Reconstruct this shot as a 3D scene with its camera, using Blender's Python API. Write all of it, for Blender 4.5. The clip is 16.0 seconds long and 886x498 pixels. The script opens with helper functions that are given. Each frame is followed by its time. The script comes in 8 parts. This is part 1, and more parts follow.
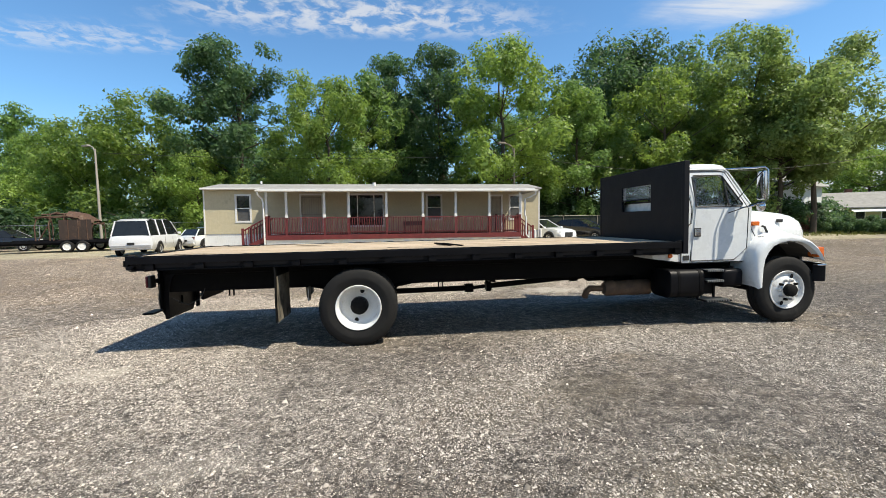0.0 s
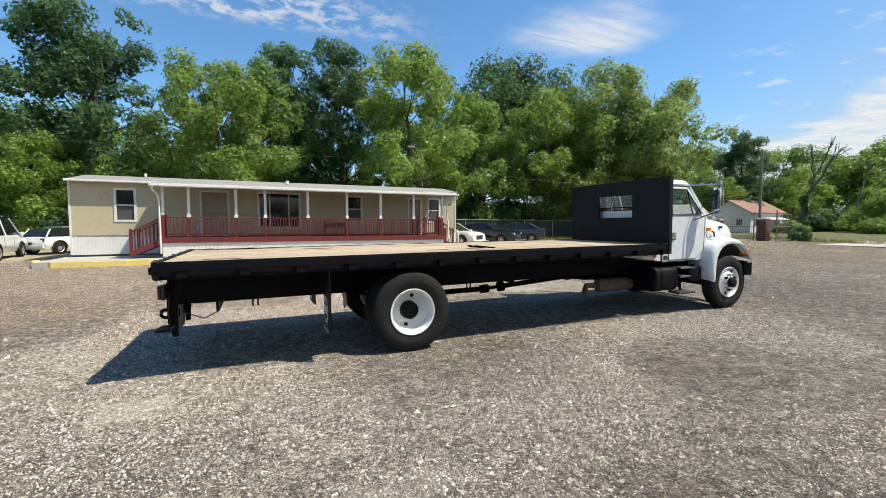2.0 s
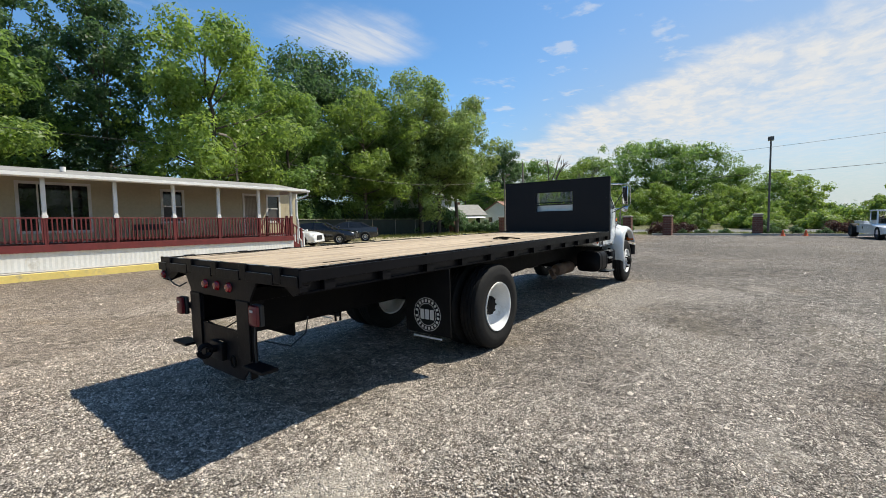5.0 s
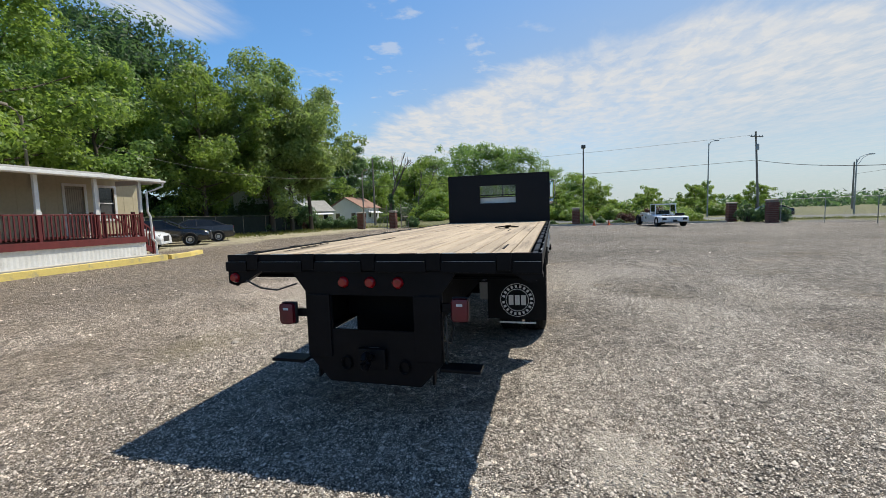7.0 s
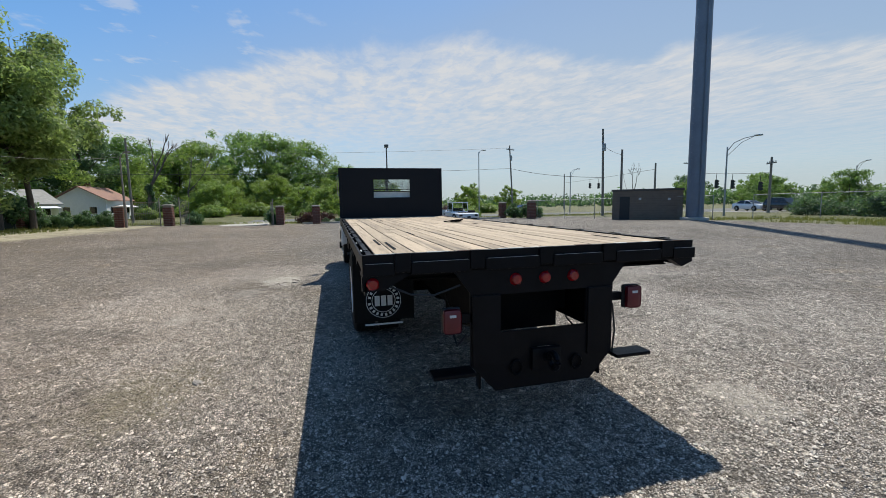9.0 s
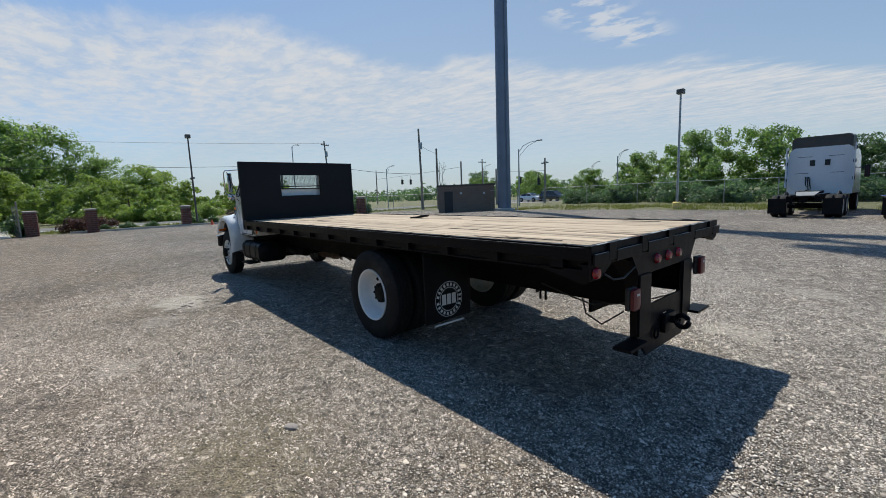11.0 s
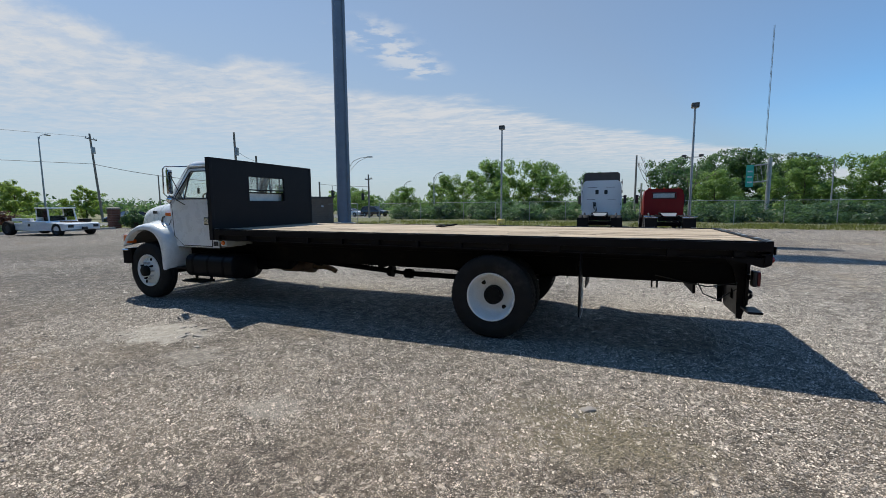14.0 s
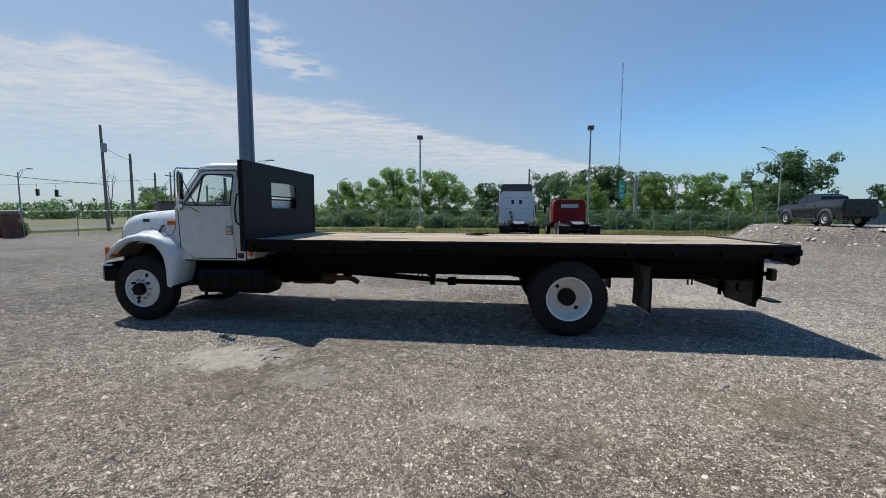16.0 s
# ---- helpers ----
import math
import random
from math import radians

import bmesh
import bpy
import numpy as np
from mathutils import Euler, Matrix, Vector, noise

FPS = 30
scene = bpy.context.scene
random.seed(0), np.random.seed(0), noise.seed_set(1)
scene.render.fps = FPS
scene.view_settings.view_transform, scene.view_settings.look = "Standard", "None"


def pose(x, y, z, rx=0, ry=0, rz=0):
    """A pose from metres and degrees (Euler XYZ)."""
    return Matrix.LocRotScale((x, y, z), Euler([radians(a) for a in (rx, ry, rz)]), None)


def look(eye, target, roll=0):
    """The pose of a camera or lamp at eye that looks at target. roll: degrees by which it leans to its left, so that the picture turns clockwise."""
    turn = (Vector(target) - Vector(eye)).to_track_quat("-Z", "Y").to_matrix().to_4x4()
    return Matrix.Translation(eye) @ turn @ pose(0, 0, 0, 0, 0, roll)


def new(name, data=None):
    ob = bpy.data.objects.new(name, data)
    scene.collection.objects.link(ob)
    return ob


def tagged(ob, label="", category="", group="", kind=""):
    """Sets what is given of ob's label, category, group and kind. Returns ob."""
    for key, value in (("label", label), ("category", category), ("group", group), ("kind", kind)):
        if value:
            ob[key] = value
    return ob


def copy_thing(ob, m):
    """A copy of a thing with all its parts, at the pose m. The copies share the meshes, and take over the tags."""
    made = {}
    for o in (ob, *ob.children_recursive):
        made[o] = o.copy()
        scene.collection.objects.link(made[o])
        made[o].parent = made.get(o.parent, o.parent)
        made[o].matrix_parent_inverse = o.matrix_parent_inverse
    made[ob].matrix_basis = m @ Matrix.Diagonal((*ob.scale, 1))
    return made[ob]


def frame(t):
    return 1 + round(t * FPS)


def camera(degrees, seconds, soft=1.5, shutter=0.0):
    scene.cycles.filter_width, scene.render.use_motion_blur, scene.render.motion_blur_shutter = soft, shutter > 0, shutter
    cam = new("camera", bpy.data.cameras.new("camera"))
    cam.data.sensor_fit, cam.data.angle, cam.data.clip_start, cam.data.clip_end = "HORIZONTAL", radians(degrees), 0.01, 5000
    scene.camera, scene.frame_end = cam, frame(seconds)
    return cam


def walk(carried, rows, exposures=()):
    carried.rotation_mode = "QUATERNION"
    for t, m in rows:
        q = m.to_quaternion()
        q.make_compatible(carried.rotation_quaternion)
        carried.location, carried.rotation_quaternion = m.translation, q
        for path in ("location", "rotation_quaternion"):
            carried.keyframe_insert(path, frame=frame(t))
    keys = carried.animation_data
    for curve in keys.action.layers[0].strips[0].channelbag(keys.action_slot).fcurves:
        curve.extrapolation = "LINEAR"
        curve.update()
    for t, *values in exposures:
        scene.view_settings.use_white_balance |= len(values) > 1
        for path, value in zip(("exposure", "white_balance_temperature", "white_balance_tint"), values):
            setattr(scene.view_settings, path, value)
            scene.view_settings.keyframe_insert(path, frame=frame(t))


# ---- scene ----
cam = camera(93.5, 16.0, soft=0.7)
PATH = [
    (0, (0.515, -6.872, 1.625), (0.743, -4.889, 1.493), -1.2),
    (0.5, (-0.059, -6.822, 1.64), (0.307, -4.86, 1.508), -1.2),
    (1, (-0.648, -6.703, 1.64), (-0.137, -4.774, 1.507), -1.0),
    (1.5, (-1.241, -6.562, 1.638), (-0.59, -4.676, 1.506), -0.6),
    (2, (-1.773, -6.348, 1.658), (-0.985, -4.514, 1.531), -0.4),
    (2.5, (-2.313, -6.086, 1.655), (-1.391, -4.316, 1.532), -0.4),
    (3, (-2.781, -5.718, 1.646), (-1.725, -4.023, 1.527), -0.4),
    (3.5, (-3.247, -5.328, 1.657), (-2.058, -3.725, 1.536), -0.5),
    (4, (-3.74, -4.923, 1.675), (-2.416, -3.43, 1.549), -0.9),
    (4.2, (-3.92, -4.72, 1.659), (-2.539, -3.278, 1.531), -1.0),
    (6.3, (-5.34, -2.208, 1.555), (-3.506, -1.429, 1.386), -1.8),
    (6.5, (-5.456, -1.964, 1.566), (-3.594, -1.256, 1.393), -1.9),
    (7, (-5.668, -1.321, 1.562), (-3.743, -0.809, 1.383), -1.9),
    (7.5, (-5.737, -0.59, 1.562), (-3.764, -0.325, 1.376), -1.5),
    (8, (-5.755, 0.098, 1.565), (-3.764, 0.108, 1.372), -1.1),
    (8.5, (-5.614, 0.774, 1.561), (-3.641, 0.522, 1.356), -1.0),
    (9, (-5.44, 1.412, 1.583), (-3.518, 0.908, 1.362), -1.0),
    (9.5, (-5.197, 2.004, 1.589), (-3.353, 1.267, 1.353), -1.5),
    (9.7, (-5.07, 2.25, 1.6), (-3.263, 1.427, 1.356), -1.7),
    (11.8, (-3.64, 4.482, 1.676), (-2.347, 2.978, 1.423), -2.3),
    (12, (-3.466, 4.655, 1.685), (-2.222, 3.109, 1.435), -2.3),
    (12.5, (-2.991, 5.105, 1.674), (-1.872, 3.467, 1.425), -2.1),
    (13, (-2.445, 5.498, 1.644), (-1.452, 3.779, 1.4), -1.6),
    (13.5, (-1.925, 5.871, 1.641), (-1.057, 4.084, 1.411), -0.8),
    (14, (-1.363, 6.185, 1.639), (-0.623, 4.34, 1.428), -0.3),
    (14.5, (-0.786, 6.478, 1.653), (-0.173, 4.584, 1.46), -0.0),
    (15, (-0.181, 6.704, 1.659), (0.303, 4.771, 1.481), 0.0),
    (15.5, (0.466, 6.865, 1.673), (0.819, 4.904, 1.501), 0.1),
    (16, (1.077, 7.027, 1.673), (1.305, 5.048, 1.497), 0.2),
]
walk(cam, [(t, look(eye, target, roll)) for t, eye, target, roll in PATH],
     [(0, 0.42, 7000, 10), (4, 0.32, 6950, 10), (7, 0.15, 6750, 10), (9, 0.03, 6550, 10), (12, 0.0, 6450, 10), (16, 0.0, 6350, 10)])

# ---- world, sun, exposure ----
SUN_AZ, SUN_EL = radians(-31.5), radians(56.5)
world = bpy.data.worlds.new("daylight_sky")
scene.world = world
world.use_nodes = True
wn, wl = world.node_tree.nodes, world.node_tree.links


def wnode(kind, **settings):
    n = wn.new(kind)
    for key, value in settings.items():
        setattr(n, key, value)
    return n


def wmath(op, a, b=0.0, clamp=False):
    n = wnode("ShaderNodeMath", operation=op, use_clamp=clamp)
    for i, v in enumerate((a, b)):
        if isinstance(v, (int, float)):
            n.inputs[i].default_value = v
        else:
            wl.new(v, n.inputs[i])
    return n.outputs[0]


def wstep(value, lo, hi):
    n = wnode("ShaderNodeMapRange", interpolation_type="SMOOTHSTEP")
    wl.new(value, n.inputs[0])
    n.inputs[1].default_value, n.inputs[2].default_value = lo, hi
    return n.outputs[0]


def wnoise(vec, scale, detail, rough, lac=2.0, distort=0.0):
    n = wnode("ShaderNodeTexNoise")
    wl.new(vec, n.inputs["Vector"])
    n.inputs["Scale"].default_value, n.inputs["Detail"].default_value = scale, detail
    n.inputs["Roughness"].default_value, n.inputs["Distortion"].default_value = rough, distort
    return n.outputs["Fac"]


sky = wnode("ShaderNodeTexSky", sky_type="NISHITA", sun_disc=False, sun_elevation=SUN_EL, sun_rotation=radians(90) - SUN_AZ,
            air_density=1.0, dust_density=0.25, ozone_density=1.6, altitude=200)
coord = wnode("ShaderNodeTexCoord")
sep = wnode("ShaderNodeSeparateXYZ")
wl.new(coord.outputs["Generated"], sep.inputs[0])
rise = wmath("MAXIMUM", sep.outputs[2], 0.02)
px, py = wmath("DIVIDE", sep.outputs[0], rise), wmath("DIVIDE", sep.outputs[1], rise)
flat = wnode("ShaderNodeCombineXYZ")
wl.new(px, flat.inputs[0]), wl.new(py, flat.inputs[1])
deck = flat.outputs[0]
turned = wnode("ShaderNodeMapping")
wl.new(deck, turned.inputs[0])
turned.inputs["Rotation"].default_value[2] = radians(-49)
turned.inputs["Scale"].default_value = (0.55, 1.0, 1)
# the broad sheet of high cloud in the east and south: its curved rim, ragged, rippled and thinning away from the rim
rim = wmath("ADD", wmath("ADD", 2.45, wmath("MULTIPLY", wmath("MAXIMUM", wmath("ADD", py, 0.3), 0.0), 0.9)), wmath("MULTIPLY", wmath("MINIMUM", wmath("ADD", py, 2.1), 0.0), 0.66))
along = wmath("SUBTRACT", px, rim)
ragged = wmath("ADD", along, wmath("MULTIPLY", wmath("SUBTRACT", wnoise(turned.outputs[0], 1.1, 8, 0.62, distort=0.7), 0.5), 1.9))
streak = wnode("ShaderNodeMapping")
wl.new(deck, streak.inputs[0])
streak.inputs["Rotation"].default_value[2] = radians(-62)
streak.inputs["Scale"].default_value = (0.3, 1.6, 1)
body = wmath("ADD", 0.27, wmath("MULTIPLY", wstep(wnoise(deck, 2.4, 9, 0.68, distort=0.25), 0.36, 0.62), 0.32))
body = wmath("ADD", body, wmath("MULTIPLY", wstep(wnoise(turned.outputs[0], 6.5, 6, 0.6, distort=0.35), 0.40, 0.60), 0.34))
body = wmath("ADD", body, wmath("MULTIPLY", wstep(wnoise(streak.outputs[0], 1.5, 7, 0.62, distort=0.3), 0.40, 0.64), 0.22))
thin = wmath("SUBTRACT", 1.0, wmath("MULTIPLY", wstep(along, 0.8, 6.0), 0.56))
sheet = wmath("MULTIPLY", wmath("MULTIPLY", wstep(ragged, 0.0, 0.5), body), thin)
# two mottled fields of small cloudlets over the north


def field(cx, cy, rx, ry):
    ax, ay = wmath("DIVIDE", wmath("SUBTRACT", px, cx), rx), wmath("DIVIDE", wmath("SUBTRACT", py, cy), ry)
    return wstep(wmath("ADD", wmath("SQRT", wmath("ADD", wmath("MULTIPLY", ax, ax), wmath("MULTIPLY", ay, ay))), wmath("SUBTRACT", wnoise(deck, 2.6, 5, 0.6), 0.5)), 1.25, 0.35)


ripple = wstep(wnoise(deck, 9.0, 5, 0.62, distort=0.4), 0.40, 0.62)
north = wmath("MULTIPLY", wmath("MAXIMUM", wmath("MULTIPLY", field(-0.1, 2.12, 0.95, 0.24), 0.8), wmath("MULTIPLY", field(-1.6, 2.45, 0.7, 0.2), 0.5)), ripple)
veins = wmath("ADD", 0.45, wmath("MULTIPLY", wstep(wnoise(streak.outputs[0], 5.0, 6, 0.62, distort=0.5), 0.36, 0.62), 0.5))
north = wmath("MAXIMUM", north, wmath("MULTIPLY", field(1.62, 1.80, 0.42, 0.34), veins))
# loose puffs: a few in the north-east, a short string in the south
puffs = wmath("MULTIPLY", wmath("MULTIPLY", wstep(wnoise(deck, 3.4, 5, 0.55), 0.58, 0.70), 0.55), wmath("MULTIPLY", wstep(along, -2.2, -1.2), wstep(py, -0.5, 0.6)))
dx_ = wmath("SUBTRACT", px, 1.35)
dy_ = wmath("SUBTRACT", wmath("MINIMUM", wmath("MAXIMUM", py, -2.95), -2.2), py)
near = wstep(wmath("SQRT", wmath("ADD", wmath("MULTIPLY", dx_, dx_), wmath("MULTIPLY", dy_, dy_))), 0.30, 0.06)
puffs = wmath("MAXIMUM", puffs, wmath("MULTIPLY", near, wstep(wnoise(deck, 4.6, 6, 0.55), 0.44, 0.58)))
cover = wmath("MAXIMUM", wmath("MAXIMUM", sheet, wmath("MULTIPLY", north, 0.8)), wmath("MULTIPLY", puffs, 0.75), clamp=True)
south = wmath("MULTIPLY", wstep(wmath("MULTIPLY", py, -1.0), 0.2, 2.2), wstep(px, -3.0, 1.0))
sunward = wmath("ADD", wstep(along, -2.6, 1.2), south, clamp=True)
haze = wmath("MAXIMUM", wstep(sep.outputs[2], 0.24, -0.02), wmath("MULTIPLY", wmath("ADD", wstep(along, -1.6, 1.6), south), 0.36))
veil = wnode("ShaderNodeMixRGB")
wl.new(wmath("MULTIPLY", haze, 0.8), veil.inputs[0])
veil.inputs[2].default_value = (4.05, 4.72, 5.12, 1)
tone = wnode("ShaderNodeMixRGB")
wl.new(cover, tone.inputs[0])
tint = wnode("ShaderNodeMixRGB", blend_type="MULTIPLY")
tint.inputs[0].default_value = 1.0
wl.new(sky.outputs[0], tint.inputs[1])
tint.inputs[2].default_value = (0.83, 1.30, 1.60, 1)
# the sky is paler and duller towards the sun's side
pale = wnode("ShaderNodeHueSaturation")
pale.inputs["Saturation"].default_value, pale.inputs["Value"].default_value = 0.80, 0.74
wl.new(sunward, pale.inputs["Fac"]), wl.new(tint.outputs[0], pale.inputs["Color"])
wl.new(pale.outputs[0], veil.inputs[1])
wl.new(veil.outputs[0], tone.inputs[1])
tone.inputs[2].default_value = (6.7, 6.95, 7.25, 1)
back = wn["Background"]
wl.new(tone.outputs[0], back.inputs[0])
back.inputs[1].default_value = 0.096

sun_data = bpy.data.lights.new("sun", "SUN")
sun_data.energy, sun_data.angle, sun_data.color = 5.0, radians(0.53), (0.99, 0.955, 0.85)
sun = new("sun", sun_data)
sun.matrix_world = look((60 * math.cos(SUN_EL) * math.cos(SUN_AZ), 60 * math.cos(SUN_EL) * math.sin(SUN_AZ), 60 * math.sin(SUN_EL)), (0, 0, 0))

# ---- materials ----
def material(name, c1, c2=None, scale=6.0, rough=0.6, metal=0.0, bump=0.0, bump_scale=40.0, rough_var=0.1, coat=0.0, dirt=None, dirt_amount=0.0,
             dirt_scale=1.3, stretch=(1, 1, 1), island=0.0, spec=0.5, per_object=0.0, grain=0.2):
    """Two-scale colour variation, relief and uneven gloss."""
    m = bpy.data.materials.new(name)
    m.use_nodes = True
    n, l = m.node_tree.nodes, m.node_tree.links
    b = n["Principled BSDF"]
    tc = n.new("ShaderNodeTexCoord")
    mp = n.new("ShaderNodeMapping")
    mp.inputs["Scale"].default_value = stretch
    l.new(tc.outputs["Object"], mp.inputs[0])

    def noise_tex(sc, detail=6, ro=0.6):
        t = n.new("ShaderNodeTexNoise")
        l.new(mp.outputs[0], t.inputs["Vector"])
        t.inputs["Scale"].default_value, t.inputs["Detail"].default_value, t.inputs["Roughness"].default_value = sc, detail, ro
        return t.outputs["Fac"]

    def mix(fac, a, bb, mode="MIX"):
        x = n.new("ShaderNodeMixRGB")
        x.blend_type = mode
        for i, v in ((0, fac), (1, a), (2, bb)):
            if isinstance(v, (int, float)):
                x.inputs[i].default_value = v
            elif isinstance(v, tuple):
                x.inputs[i].default_value = (*v, 1)
            else:
                l.new(v, x.inputs[i])
        return x.outputs[0]

    def ramp(v, lo, hi):
        x = n.new("ShaderNodeMapRange")
        x.interpolation_type = "SMOOTHSTEP"
        l.new(v, x.inputs[0])
        x.inputs[1].default_value, x.inputs[2].default_value = lo, hi
        return x.outputs[0]

    col = mix(ramp(noise_tex(scale), 0.3, 0.7), c1, c2 or tuple(v * 0.82 for v in c1))
    col = mix(grain, col, mix(ramp(noise_tex(scale * 9), 0.3, 0.7), tuple(v * 0.75 for v in c1), tuple(min(1, v * 1.2) for v in c1)))
    if dirt:
        col = mix(ramp(noise_tex(dirt_scale, 8, 0.7), 0.62 - dirt_amount * 0.3, 0.8 - dirt_amount * 0.2), col, dirt)
    if island or per_object:
        if island:
            g = n.new("ShaderNodeNewGeometry")
            r = g.outputs["Random Per Island"]
        else:
            g = n.new("ShaderNodeObjectInfo")
            r = g.outputs["Random"]
        hv = n.new("ShaderNodeHueSaturation")
        l.new(col, hv.inputs["Color"])
        amount = island or per_object
        mr = n.new("ShaderNodeMapRange")
        l.new(r, mr.inputs[0])
        mr.inputs[3].default_value, mr.inputs[4].default_value = 1 - amount, 1 + amount
        l.new(mr.outputs[0], hv.inputs["Value"])
        col = hv.outputs[0]
    l.new(col, b.inputs["Base Color"])
    rr = n.new("ShaderNodeMapRange")
    l.new(noise_tex(scale * 3), rr.inputs[0])
    rr.inputs[3].default_value, rr.inputs[4].default_value = max(0.02, rough - rough_var), min(1, rough + rough_var)
    l.new(rr.outputs[0], b.inputs["Roughness"])
    b.inputs["Metallic"].default_value = metal
    b.inputs["Specular IOR Level"].default_value = spec
    b.inputs["Coat Weight"].default_value = coat
    b.inputs["Coat Roughness"].default_value = 0.08
    if bump:
        bp = n.new("ShaderNodeBump")
        bp.inputs["Strength"].default_value, bp.inputs["Distance"].default_value = 1.0, bump
        l.new(noise_tex(bump_scale, 5), bp.inputs["Height"])
        l.new(bp.outputs[0], b.inputs["Normal"])
    return m


def glass(name, tint, rough=0.02):
    m = bpy.data.materials.new(name)
    m.use_nodes = True
    n, l = m.node_tree.nodes, m.node_tree.links
    n.remove(n["Principled BSDF"])
    tr, gl, mx, lw = n.new("ShaderNodeBsdfTransparent"), n.new("ShaderNodeBsdfGlossy"), n.new("ShaderNodeMixShader"), n.new("ShaderNodeLayerWeight")
    pw, fr = n.new("ShaderNodeMath"), n.new("ShaderNodeMath")
    pw.operation, fr.operation = "POWER", "MULTIPLY_ADD"
    tr.inputs[0].default_value = (*tint, 1)
    gl.inputs["Roughness"].default_value = rough
    lw.inputs["Blend"].default_value = 0.5
    l.new(lw.outputs["Facing"], pw.inputs[0]), l.new(pw.outputs[0], fr.inputs[0])
    pw.inputs[1].default_value, fr.inputs[1].default_value, fr.inputs[2].default_value = 5.0, 0.8, 0.04
    l.new(fr.outputs[0], mx.inputs[0]), l.new(tr.outputs[0], mx.inputs[1]), l.new(gl.outputs[0], mx.inputs[2])
    l.new(mx.outputs[0], n["Material Output"].inputs[0])
    return m


def foliage(name, dark, light, lit):
    """Leaves: gloss, some light let through, each leaf with its own tone."""
    m = bpy.data.materials.new(name)
    m.use_nodes = True
    n, l = m.node_tree.nodes, m.node_tree.links
    b = n["Principled BSDF"]
    g = n.new("ShaderNodeNewGeometry")
    cr = n.new("ShaderNodeValToRGB")
    cr.color_ramp.elements[0].color, cr.color_ramp.elements[1].color = (*dark, 1), (*light, 1)
    tc, nz = n.new("ShaderNodeTexCoord"), n.new("ShaderNodeTexNoise")
    l.new(tc.outputs["Object"], nz.inputs["Vector"])
    nz.inputs["Scale"].default_value, nz.inputs["Detail"].default_value = 0.45, 4
    ad = n.new("ShaderNodeMath")
    ad.operation = "MULTIPLY_ADD"
    l.new(nz.outputs["Fac"], ad.inputs[0])
    ad.inputs[1].default_value = 1.1
    sub = n.new("ShaderNodeMath")
    sub.operation = "MULTIPLY_ADD"
    l.new(g.outputs["Random Per Island"], sub.inputs[0])
    sub.inputs[1].default_value, sub.inputs[2].default_value = 0.95, -0.53
    l.new(sub.outputs[0], ad.inputs[2])
    l.new(ad.outputs[0], cr.inputs[0])
    ob, hs, mr = n.new("ShaderNodeObjectInfo"), n.new("ShaderNodeHueSaturation"), n.new("ShaderNodeMapRange")
    l.new(ob.outputs["Random"], mr.inputs[0])
    mr.inputs[3].default_value, mr.inputs[4].default_value = 0.78, 1.22
    l.new(mr.outputs[0], hs.inputs["Value"])
    l.new(cr.outputs[0], hs.inputs["Color"])
    l.new(hs.outputs[0], b.inputs["Base Color"])
    b.inputs["Roughness"].default_value = 0.48
    b.inputs["Specular IOR Level"].default_value = 0.42
    tl, mx = n.new("ShaderNodeBsdfTranslucent"), n.new("ShaderNodeMixShader")
    mxc = n.new("ShaderNodeMixRGB")
    mxc.inputs[0].default_value = 0.6
    l.new(hs.outputs[0], mxc.inputs[1])
    mxc.inputs[2].default_value = (*lit, 1)
    l.new(mxc.outputs[0], tl.inputs[0])
    mx.inputs[0].default_value = 0.46
    l.new(b.outputs[0], mx.inputs[1]), l.new(tl.outputs[0], mx.inputs[2])
    l.new(mx.outputs[0], n["Material Output"].inputs[0])
    return m


